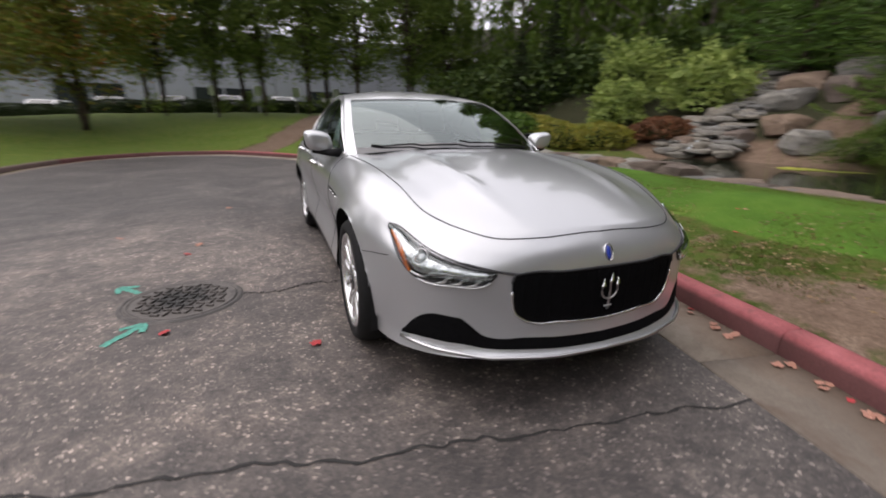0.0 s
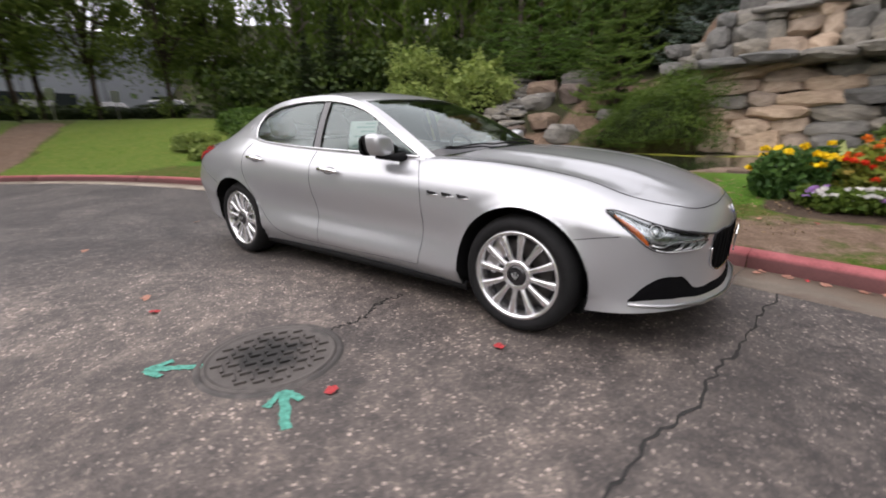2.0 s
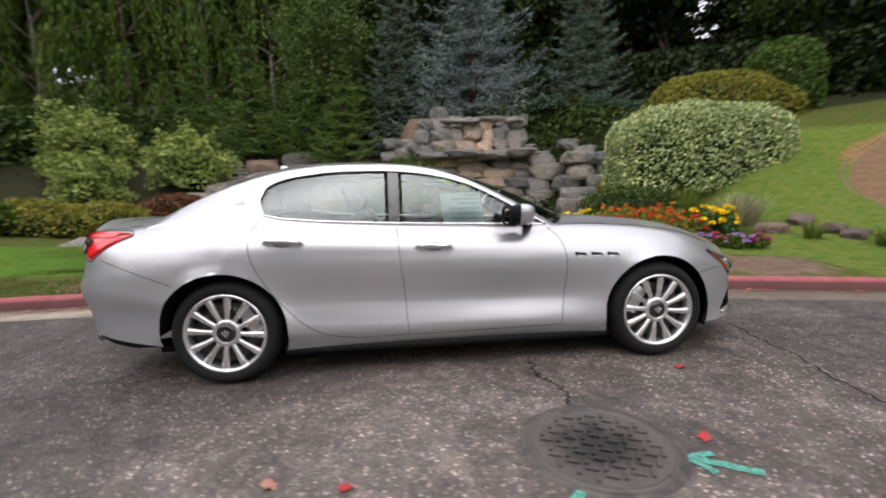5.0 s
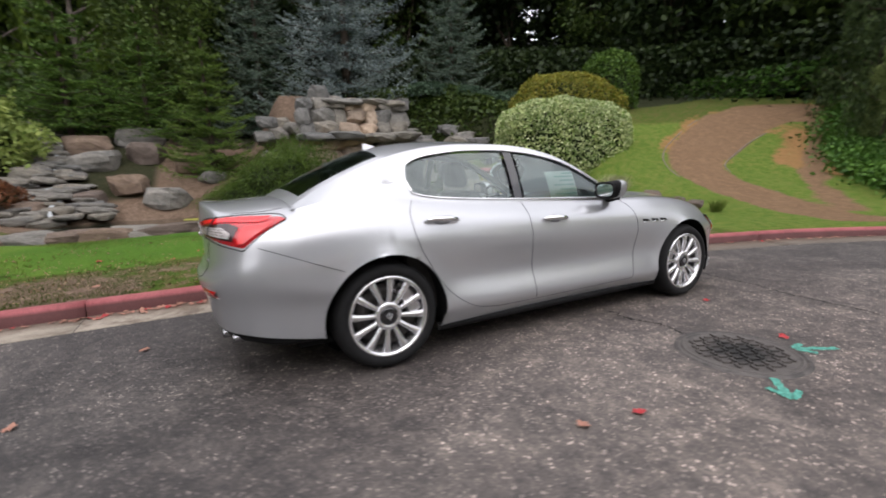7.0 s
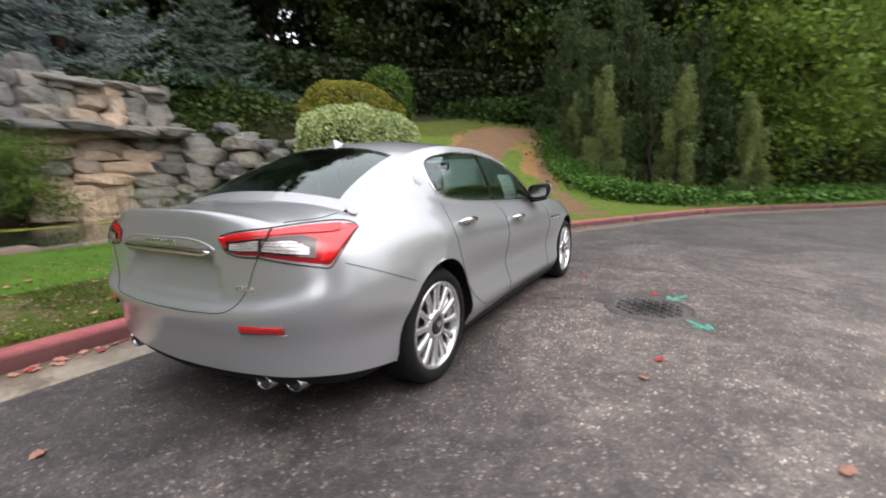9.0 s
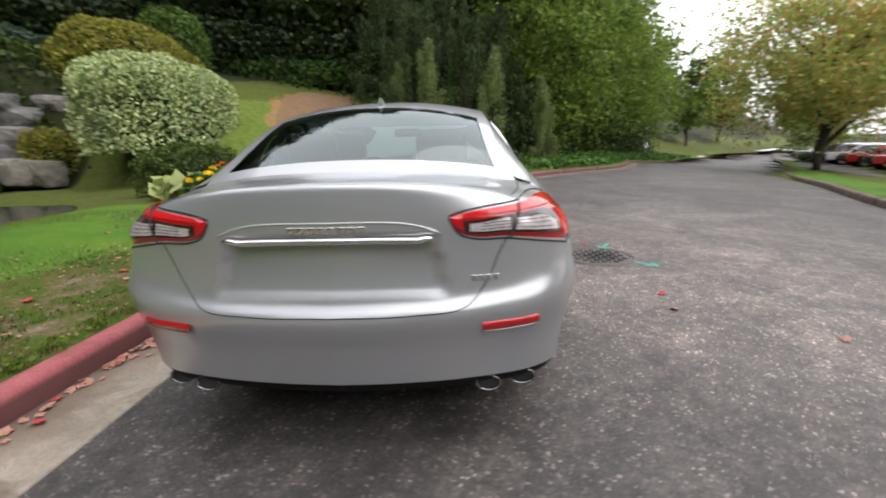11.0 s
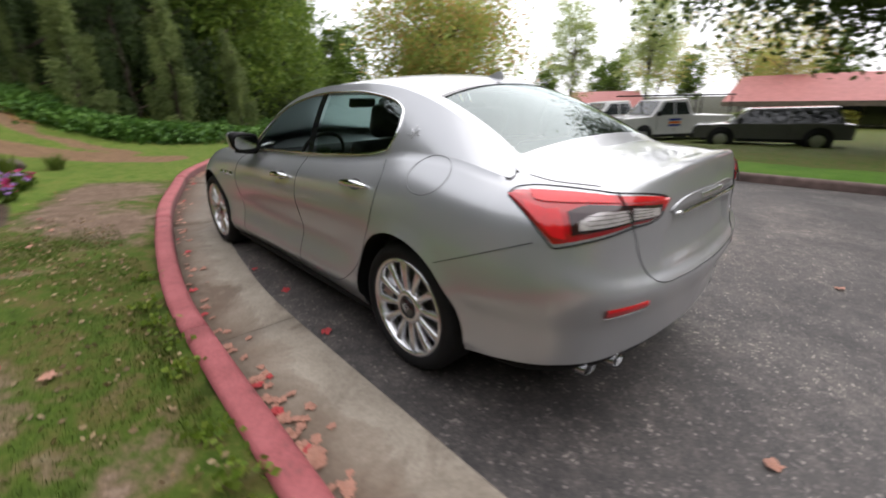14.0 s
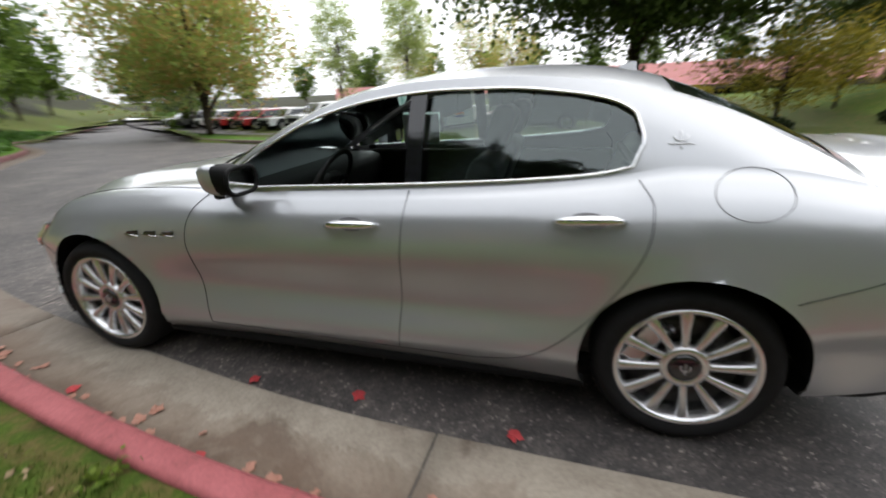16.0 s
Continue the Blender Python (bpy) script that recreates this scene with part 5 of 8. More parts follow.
# ---- wheels ----
def wheel(hx, hy, s):
    tilt = new("wheel")
    tilt.parent = car
    tilt.location = (hx * s, hy, 0.345)
    tilt.scale = (s, 1, 1)
    tyre_r, rim_r = 0.345, 0.258
    vs, fs = spin([(rim_r - 0.01, -0.215), (0.30, -0.235), (tyre_r - 0.02, -0.225), (tyre_r, -0.19), (tyre_r, -0.05), (tyre_r - 0.012, -0.02), (0.315, 0.006), (0.29, 0.012), (rim_r + 0.008, 0.004), (rim_r - 0.004, -0.012)], 72)
    make("tyre", vs, fs, M["rubber"], tilt, "black rubber tyre")
    vs, fs = spin([(rim_r + 0.004, -0.004), (rim_r, 0.004), (rim_r - 0.012, 0.004), (rim_r - 0.022, -0.010), (rim_r - 0.03, -0.06), (rim_r - 0.04, -0.20)], 60)
    rim = make("rim", vs, fs, M["alloy"], tilt, "polished twelve-spoke alloy rim")
    for k in range(12):
        a = 2 * math.pi * k / 12 + 0.1
        vs = []
        for r, w, x, dp in ((0.060, 0.0135, -0.022, 0.03), (0.10, 0.0150, -0.013, 0.034), (0.15, 0.0170, -0.009, 0.036), (0.195, 0.0205, -0.008, 0.036), (0.222, 0.0235, -0.007, 0.034), (0.243, 0.0225, -0.010, 0.03)):
            for y_, x_ in ((-w, x - dp), (-w, x - 0.011), (-w * 0.72, x - 0.003), (0, x), (w * 0.72, x - 0.003), (w, x - 0.011), (w, x - dp)):
                vs.append((x_, r * math.cos(a) - y_ * math.sin(a), r * math.sin(a) + y_ * math.cos(a)))
        make("spoke", vs, grid_faces(6, 7), M["alloy"], rim)
    vs, fs = spin([(0.094, -0.05), (0.090, -0.018), (0.080, -0.011), (0.064, -0.011), (0.058, -0.016)], 36)
    make("hub", vs, fs, M["alloy"], rim)
    vs, fs = spin([(0.059, -0.02), (0.056, -0.008), (0.046, -0.005), (0.0, -0.004)], 28)
    cap = make("hub_cap", vs, fs, M["gloss_black"], rim, "black centre cap with a silver emblem")
    for pts in ([(0, -0.022), (0, 0.024)], [(-0.017, 0.014), (-0.014, -0.004), (0, -0.010), (0.014, -0.004), (0.017, 0.014)]):
        tube("cap_emblem", [(-0.002, y, z) for y, z in curve_through(pts, 8)], 0.003, M["satin"], cap)
    vs, fs = spin([(0.20, -0.085), (0.20, -0.065), (0.10, -0.065), (0.10, -0.085)], 40)
    make("brake_disc", vs, fs, M["iron"], tilt, "steel brake disc")
    vs, fs = spin([(0.236, -0.20), (0.236, -0.12), (0.0, -0.12)], 32)
    make("brake_shield", vs, fs, M["gap"], tilt)
    bm = bmesh.new()
    ang = 0.5 if hy < 0 else math.pi - 0.5
    box(bm, -0.10, -0.035, -0.045, 0.045, -0.10, 0.10, 0.012, Matrix.Rotation(ang, 4, "X") @ Matrix.Translation((0, 0.17, 0)))
    part("brake_caliper", bm, M["satin"], tilt, "grey brake caliper")


for hy in (-1.480, 1.480):
    for s in (1, -1):
        wheel(0.925, hy, s)

# ---- cabin ----
boxed("cabin_floor", (-0.76, 0.76, -1.0, 1.75, 0.26, 0.30), M["leather"], car)
dash = boxed("dashboard", (-0.74, 0.74, -0.95, -0.42, 0.60, 0.955), M["leather"], car, "black leather dashboard", 0.08, True)
boxed("parcel_shelf", (-0.62, 0.62, 1.30, 1.95, 0.98, 1.015), M["leather"], car, "black shelf under the rear window", 0.01)
for s in (1, -1):
    boxed("door_card", (s * 0.76 - 0.03, s * 0.76 + 0.03, -0.80, 1.3, 0.3, 0.955), M["leather"], car, "", 0.02)


def seat(x, y, width, parent, lean=14):
    st = new("seat")
    st.parent = parent
    st.location = (x, y, 0.30)
    boxed("cushion", (-width / 2, width / 2, -0.30, 0.22, 0.08, 0.24), M["leather"], st, "black leather cushion", 0.05, True)
    bm = bmesh.new()
    box(bm, -width / 2, width / 2, -0.07, 0.07, 0.0, 0.62, 0.05, Matrix.Translation((0, 0.20, 0.20)) @ Matrix.Rotation(radians(-lean), 4, "X"))
    part("backrest", bm, M["leather"], st, "black leather backrest")
    bm = bmesh.new()
    box(bm, -0.14, 0.14, -0.055, 0.055, 0.65, 0.86, 0.045, Matrix.Translation((0, 0.19, 0.20)) @ Matrix.Rotation(radians(-lean), 4, "X"))
    part("headrest", bm, M["leather"], st, "black leather headrest")


for x in (0.37, -0.37):
    seat(x, 0.24, 0.52, car, 20)
for x in (0.36, -0.36):
    seat(x, 0.98, 0.60, car, 24)
wheel_c = Vector((0.37, -0.27, 0.93))
tl_m = Matrix.Translation(wheel_c) @ Matrix.Rotation(radians(62), 4, "X")
steer = tube("steering_wheel", [tl_m @ Vector((0.185 * math.cos(a), 0.185 * math.sin(a), 0)) for a in np.linspace(0, 2 * math.pi, 37)[:-1]], 0.015, M["leather"], car, "black leather steering wheel", 8, True)
for a in (0, math.pi, -math.pi / 2):
    tube("steering_spoke", [tl_m @ Vector((0.03 * math.cos(a), 0.03 * math.sin(a), 0)), tl_m @ Vector((0.18 * math.cos(a), 0.18 * math.sin(a), 0))], 0.016, M["black"], steer)
bm = bmesh.new()
box(bm, -0.06, 0.06, -0.055, 0.055, -0.02, 0.03, 0.02, tl_m)
part("steering_boss", bm, M["leather"], steer)
bm = bmesh.new()
box(bm, -0.12, 0.12, -0.02, 0.02, -0.035, 0.035, 0.012, Matrix.Translation((0.02, -0.17, 1.315)) @ Matrix.Rotation(radians(-15), 4, "X"))
part("rear_view_mirror", bm, M["black"], car, "black rear-view mirror")
# window sticker sheet inside the front passenger window
vs = []
for y in np.linspace(-0.26, 0.03, 8):
    for z in np.linspace(1.00, 1.215, 8):
        vs.append((side_x(y, z, -1) + 0.03, y + 0.1 * (z - 1.0), z))
sheet = make("window_sticker", vs, grid_faces(8, 8), M["paper"], car, "pale price sheet inside the window", False)
for k, z in enumerate((1.03, 1.065, 1.10, 1.135, 1.165, 1.19)):
    y0, y1 = -0.24, (-0.02, -0.08, -0.03, -0.10, -0.05, -0.14)[k]
    make("print_bar", [(side_x(y, zz, -1) + 0.027, y + 0.1 * (zz - 1.0), zz) for y, zz in ((y0, z), (y1, z), (y1, z + 0.012), (y0, z + 0.012))], [(0, 1, 2, 3)], M["ink"], sheet, "", False)

# parked a little askew
car.matrix_basis = pose(-0.016, 0, 0, 0, 0, 0.6)

# ---- foliage helpers ----
rng = np.random.default_rng(7)


def unit(n):
    v = rng.normal(size=(n, 3))
    return v / np.linalg.norm(v, axis=1)[:, None]


def leaves(centres, size, aspect=0.55, droop=None, flat=0.0):
    """Arrays of leaf quads, one at each centre. droop: a common way for the leaf's length."""
    n = len(centres)
    a = unit(n)
    if droop is not None:
        a = a * (1 - droop[3]) + np.array(droop[:3]) * droop[3]
        a /= np.linalg.norm(a, axis=1)[:, None]
    if flat:
        a[:, 2] *= 1 - flat
        a /= np.linalg.norm(a, axis=1)[:, None]
    b = np.cross(a, unit(n))
    b /= np.maximum(np.linalg.norm(b, axis=1), 1e-6)[:, None]
    s = size * rng.uniform(0.65, 1.3, (n, 1))
    v = np.stack([centres - a * s, centres + b * s * aspect, centres + a * s, centres - b * s * aspect], 1).reshape(-1, 3)
    return v


def quad_mesh(name, v, mat, parent=None, label=""):
    n = len(v) // 4
    me = bpy.data.meshes.new(name)
    me.vertices.add(len(v))
    me.vertices.foreach_set("co", np.asarray(v, np.float32).ravel())
    me.loops.add(n * 4)
    me.loops.foreach_set("vertex_index", np.arange(n * 4, dtype=np.int32))
    me.polygons.add(n)
    me.polygons.foreach_set("loop_start", np.arange(0, n * 4, 4, dtype=np.int32))
    me.update()
    me.validate()
    me.materials.append(mat)
    ob = new(name, me)
    if parent:
        ob.parent = parent
    if label:
        ob["label"] = label
    return ob


def limb_arrays(rows):
    vs, fs = [], []
    for pts, rad in rows:
        v, f = tube_arrays(pts, rad, 7)
        fs += [tuple(len(vs) + k for k in q) for q in f]
        vs += v
    return vs, fs


def wobble_line(a, b, n, amp):
    a, b = np.array(a, float), np.array(b, float)
    t = np.linspace(0, 1, n)[:, None]
    p = a + (b - a) * t
    p[1:-1] += rng.normal(size=(n - 2, 3)) * amp
    return p


L = {
    "green": leaf_mat("green_leaves", [(0.06, 0.11, 0.018), (0.10, 0.16, 0.026), (0.15, 0.21, 0.042), (0.075, 0.125, 0.024)], trans=0.4),
    "mid": leaf_mat("mid_green_leaves", [(0.04, 0.072, 0.014), (0.065, 0.10, 0.02), (0.09, 0.13, 0.028), (0.03, 0.055, 0.012)], trans=0.3),
    "turning": leaf_mat("turning_leaves", [(0.10, 0.15, 0.025), (0.15, 0.19, 0.03), (0.24, 0.22, 0.04), (0.09, 0.13, 0.022), (0.34, 0.14, 0.04)], trans=0.42),
    "row": leaf_mat("row_tree_leaves", [(0.075, 0.12, 0.024), (0.115, 0.165, 0.034), (0.16, 0.21, 0.048), (0.06, 0.10, 0.02)], trans=0.5),
    "wood": leaf_mat("woodland_leaves", [(0.022, 0.042, 0.009), (0.040, 0.068, 0.014), (0.065, 0.095, 0.020), (0.018, 0.034, 0.008)], trans=0.2),
    "curtain": leaf_mat("hanging_leaves", [(0.045, 0.084, 0.012), (0.074, 0.125, 0.016), (0.118, 0.175, 0.026), (0.033, 0.064, 0.010)], trans=0.45),
    "maple": leaf_mat("deep_green_leaves", [(0.035, 0.06, 0.014), (0.06, 0.09, 0.02), (0.085, 0.12, 0.028)], trans=0.3),
    "bright": leaf_mat("light_green_leaves", [(0.10, 0.17, 0.02), (0.15, 0.22, 0.03), (0.20, 0.26, 0.045), (0.075, 0.13, 0.018)], trans=0.45),
    # near-black: the wood's shade put into the leaf colour; dark shrubs share it
    "dark": leaf_mat("dark_shaded_leaves", [(0.007, 0.015, 0.004), (0.014, 0.026, 0.007), (0.027, 0.043, 0.011), (0.010, 0.020, 0.006)], trans=0.12),
    "autumn": leaf_mat("autumn_leaves", [(0.34, 0.42, 0.12), (0.46, 0.40, 0.14), (0.56, 0.30, 0.13), (0.37, 0.45, 0.13), (0.33, 0.43, 0.12), (0.32, 0.42, 0.12)], trans=0.62),
    "yellow": leaf_mat("yellow_leaves", [(0.40, 0.30, 0.03), (0.25, 0.24, 0.04), (0.45, 0.36, 0.05)], trans=0.4),
    "blue": leaf_mat("blue_spruce_needles", [(0.040, 0.062, 0.060), (0.08, 0.115, 0.115), (0.16, 0.21, 0.215), (0.020, 0.035, 0.035)], trans=0.08),
    "blue_tip": leaf_mat("silver_blue_needles", [(0.10, 0.132, 0.138), (0.165, 0.205, 0.215), (0.24, 0.285, 0.295), (0.065, 0.09, 0.095)], trans=0.1),
    "spruce_tip": leaf_mat("spruce_tip_needles", [(0.06, 0.095, 0.075), (0.10, 0.14, 0.115), (0.15, 0.19, 0.155), (0.045, 0.075, 0.06)], trans=0.1),
    "pine_tip": leaf_mat("lit_pine_needles", [(0.065, 0.12, 0.022), (0.095, 0.155, 0.028), (0.135, 0.195, 0.04), (0.05, 0.095, 0.018)], trans=0.25),
    "pale": leaf_mat("thin_pale_leaves", [(0.34, 0.42, 0.16), (0.42, 0.48, 0.20), (0.30, 0.40, 0.14), (0.46, 0.46, 0.21)], trans=0.65),
    "road": leaf_mat("fresh_roadside_leaves", [(0.10, 0.17, 0.028), (0.155, 0.235, 0.042), (0.22, 0.30, 0.062), (0.065, 0.12, 0.02)], trans=0.5),
    "spruce": leaf_mat("spruce_needles", [(0.018, 0.04, 0.022), (0.04, 0.075, 0.045), (0.07, 0.11, 0.07), (0.025, 0.05, 0.03)], trans=0.1),
    "pine": leaf_mat("fresh_needles", [(0.03, 0.075, 0.012), (0.065, 0.125, 0.02), (0.10, 0.17, 0.03), (0.04, 0.08, 0.015)], trans=0.2),
    "weep": leaf_mat("weeping_needles", [(0.014, 0.028, 0.009), (0.036, 0.062, 0.018), (0.075, 0.11, 0.036), (0.022, 0.040, 0.012)], trans=0.2),
    "mound": leaf_mat("feathery_leaves", [(0.045, 0.085, 0.014), (0.075, 0.125, 0.02), (0.11, 0.165, 0.03), (0.03, 0.06, 0.010)], trans=0.25),
    "plume": leaf_mat("plume_needles", [(0.08, 0.12, 0.035), (0.15, 0.20, 0.065), (0.24, 0.29, 0.11), (0.11, 0.15, 0.05)], trans=0.3),
    "variegated": leaf_mat("variegated_leaves", [(0.11, 0.19, 0.045), (0.42, 0.48, 0.23), (0.62, 0.66, 0.41), (0.17, 0.27, 0.065), (0.48, 0.54, 0.28)], trans=0.2),
    "olive": leaf_mat("olive_gold_leaves", [(0.16, 0.19, 0.028), (0.24, 0.24, 0.04), (0.28, 0.23, 0.045), (0.12, 0.15, 0.025)], trans=0.25),
    "rhodo": leaf_mat("soft_green_leaves", [(0.16, 0.23, 0.05), (0.24, 0.31, 0.085), (0.32, 0.38, 0.12), (0.10, 0.16, 0.035)], trans=0.25),
    "ivy": leaf_mat("ivy_leaves", [(0.03, 0.085, 0.015), (0.06, 0.14, 0.022), (0.095, 0.19, 0.035), (0.04, 0.10, 0.018)], trans=0.15),
    "coleus": leaf_mat("yellow_green_leaves", [(0.16, 0.20, 0.03), (0.26, 0.27, 0.045), (0.10, 0.15, 0.025), (0.30, 0.22, 0.05)], trans=0.3),
    "russet": leaf_mat("russet_leaves", [(0.14, 0.055, 0.03), (0.20, 0.085, 0.045), (0.09, 0.05, 0.025)], trans=0.2),
    "grass": leaf_mat("grass_blades", [(0.09, 0.15, 0.022), (0.13, 0.19, 0.03), (0.17, 0.19, 0.05), (0.075, 0.12, 0.02)], trans=0.3),
    "moss": leaf_mat("mossy_grass", [(0.040, 0.070, 0.009), (0.060, 0.098, 0.012), (0.085, 0.105, 0.018), (0.036, 0.056, 0.009)], trans=0.25),
    "litter": leaf_mat("leaf_litter", [(0.22, 0.16, 0.09), (0.30, 0.22, 0.14), (0.16, 0.10, 0.06)], trans=0.1),
    "algae": leaf_mat("algae_scum", [(0.22, 0.24, 0.03), (0.30, 0.30, 0.05), (0.16, 0.20, 0.03)], trans=0.1),
    "hosta": leaf_mat("pale_hosta_leaves", [(0.30, 0.36, 0.13), (0.38, 0.42, 0.18), (0.22, 0.28, 0.08)], trans=0.3),
    "marigold": leaf_mat("marigold_leaves", [(0.035, 0.085, 0.022), (0.055, 0.12, 0.03), (0.085, 0.16, 0.04)], trans=0.25),
    "straw": leaf_mat("pale_grass", [(0.30, 0.30, 0.17), (0.38, 0.36, 0.24), (0.22, 0.25, 0.12)], trans=0.3),
    "red_fl": leaf_mat("red_petals", [(0.60, 0.02, 0.015), (0.70, 0.05, 0.02), (0.75, 0.14, 0.03)], trans=0.3),
    "orange_fl": leaf_mat("orange_petals", [(0.75, 0.15, 0.02), (0.80, 0.26, 0.03), (0.66, 0.09, 0.02)], trans=0.3),
    "yellow_fl": leaf_mat("yellow_petals", [(0.85, 0.58, 0.01), (0.90, 0.66, 0.02), (0.82, 0.50, 0.01)], trans=0.2),
    "violet_fl": leaf_mat("violet_petals", [(0.42, 0.22, 0.60), (0.55, 0.38, 0.72), (0.36, 0.12, 0.46)], trans=0.3),
    "white_fl": leaf_mat("white_petals", [(0.80, 0.78, 0.78), (0.74, 0.70, 0.74), (0.82, 0.82, 0.78)], trans=0.3),
    "pink_fl": leaf_mat("magenta_petals", [(0.50, 0.03, 0.16), (0.62, 0.08, 0.24)], trans=0.3),
    "leaf_red": leaf_mat("fallen_red_leaves", [(0.42, 0.02, 0.035), (0.46, 0.06, 0.07), (0.34, 0.03, 0.03)], trans=0.1),
    "leaf_tan": leaf_mat("fallen_brown_leaves", [(0.30, 0.16, 0.09), (0.44, 0.26, 0.17), (0.50, 0.26, 0.21), (0.22, 0.10, 0.065), (0.52, 0.34, 0.16)], trans=0.1),
}
TREES = {}


def clump_cloud(n_clumps, per, rx, ry, rz, spread, hollow=0.45, seed=0):
    """Places of leaves in clumps spread through an uneven ellipsoid."""
    d = unit(n_clumps)
    lump = np.array([0.72 + 0.42 * noise.noise((v[0] * 1.6 + seed, v[1] * 1.6, v[2] * 1.6)) + 0.2 * noise.noise((v[0] * 4 + seed, v[1] * 4, v[2] * 4)) for v in d])
    r = (hollow + (1 - hollow) * rng.uniform(0, 1, n_clumps) ** 0.5) * lump * 1.25
    c = d * r[:, None] * (rx, ry, rz)
    k = np.repeat(np.arange(n_clumps), per)
    s = spread * rng.uniform(0.6, 1.3, n_clumps)[k][:, None]
    return c, c[k] + rng.normal(size=(len(k), 3)) * s * (1, 1, 0.65)


def broadleaf(kind, height, radius, trunk_h, mat, bark, clumps=110, per=60, leaf=0.10, seed=1, trunk_r=0.14, name="broadleaf_tree"):
    e = new(name)
    rz = (height - trunk_h) / 2
    cz = trunk_h + rz
    cc, pts = clump_cloud(clumps, per, radius, radius, rz, radius * 0.16, 0.3, seed)
    limbs = [(wobble_line((0, 0, -0.3), (0.05, 0.03, cz + rz * 0.35), 9, 0.03 * height / 8), list(np.linspace(trunk_r, trunk_r * 0.25, 9)))]
    for c in cc[::max(1, clumps // 16)]:
        z0 = trunk_h + (cz - trunk_h) * rng.uniform(0.0, 0.9)
        limbs.append((wobble_line((0, 0, z0), (c[0] * 0.85, c[1] * 0.85, cz + c[2] * 0.85), 5, 0.06), list(np.linspace(trunk_r * 0.42, 0.015, 5))))
    make("trunk", *limb_arrays(limbs), bark, e, "grey-brown trunk and limbs")
    quad_mesh("crown", leaves(pts + (0, 0, cz), leaf), mat, e)
    TREES[kind] = e
    return e


def hanging(kind, height, radius, trunk_h, mat, bark, strands=260, per=34, leaf=0.07, drop=(1.0, 3.0), seed=2, trunk_r=0.12, name="weeping_tree", arms=26, spread=0.07):
    """A tree whose twigs hang in curtains from spreading arms."""
    e = new(name)
    out, limbs = [], [(wobble_line((0, 0, -0.3), (0.1, 0, height * 0.97), 10, 0.05), list(np.linspace(trunk_r, 0.02, 10)))]
    for k in range(arms):
        f = (k + rng.uniform(0, 1)) / arms
        z = trunk_h + (height - trunk_h) * f
        reach = radius * (1.05 - f ** 1.6) * rng.uniform(0.55, 1.15) + 0.12
        a = k * 2.4 + rng.uniform(-0.4, 0.4)
        tip = np.array([reach * math.cos(a), reach * math.sin(a), z + 0.12 * reach])
        limbs.append((wobble_line((0, 0, max(0.4, z - 0.5 * reach)), tip, 4, 0.05), [0.05 * trunk_r / 0.12, 0.035, 0.022, 0.01]))
        for j in range(strands // arms):
            t0 = rng.uniform(0.35, 1.08)
            h = rng.uniform(*drop) * (0.5 + 0.5 * t0) * min(1, z / 2.0)
            t = rng.uniform(0, 1, per)
            o = rng.normal(size=2) * spread * radius
            p = np.stack([tip[0] * t0 + o[0] * (1 + 0 * t), tip[1] * t0 + o[1] + 0 * t, np.maximum(0.12, tip[2] - 0.3 * (1 - t0) - h * t)], 1)
            out.append(p + rng.normal(size=p.shape) * (0.07, 0.07, 0.05))
    make("trunk", *limb_arrays(limbs), bark, e, "dark trunk and limbs")
    quad_mesh("crown", leaves(np.concatenate(out), leaf, 0.34, (0, 0, -1, 0.72)), mat, e)
    TREES[kind] = e
    return e


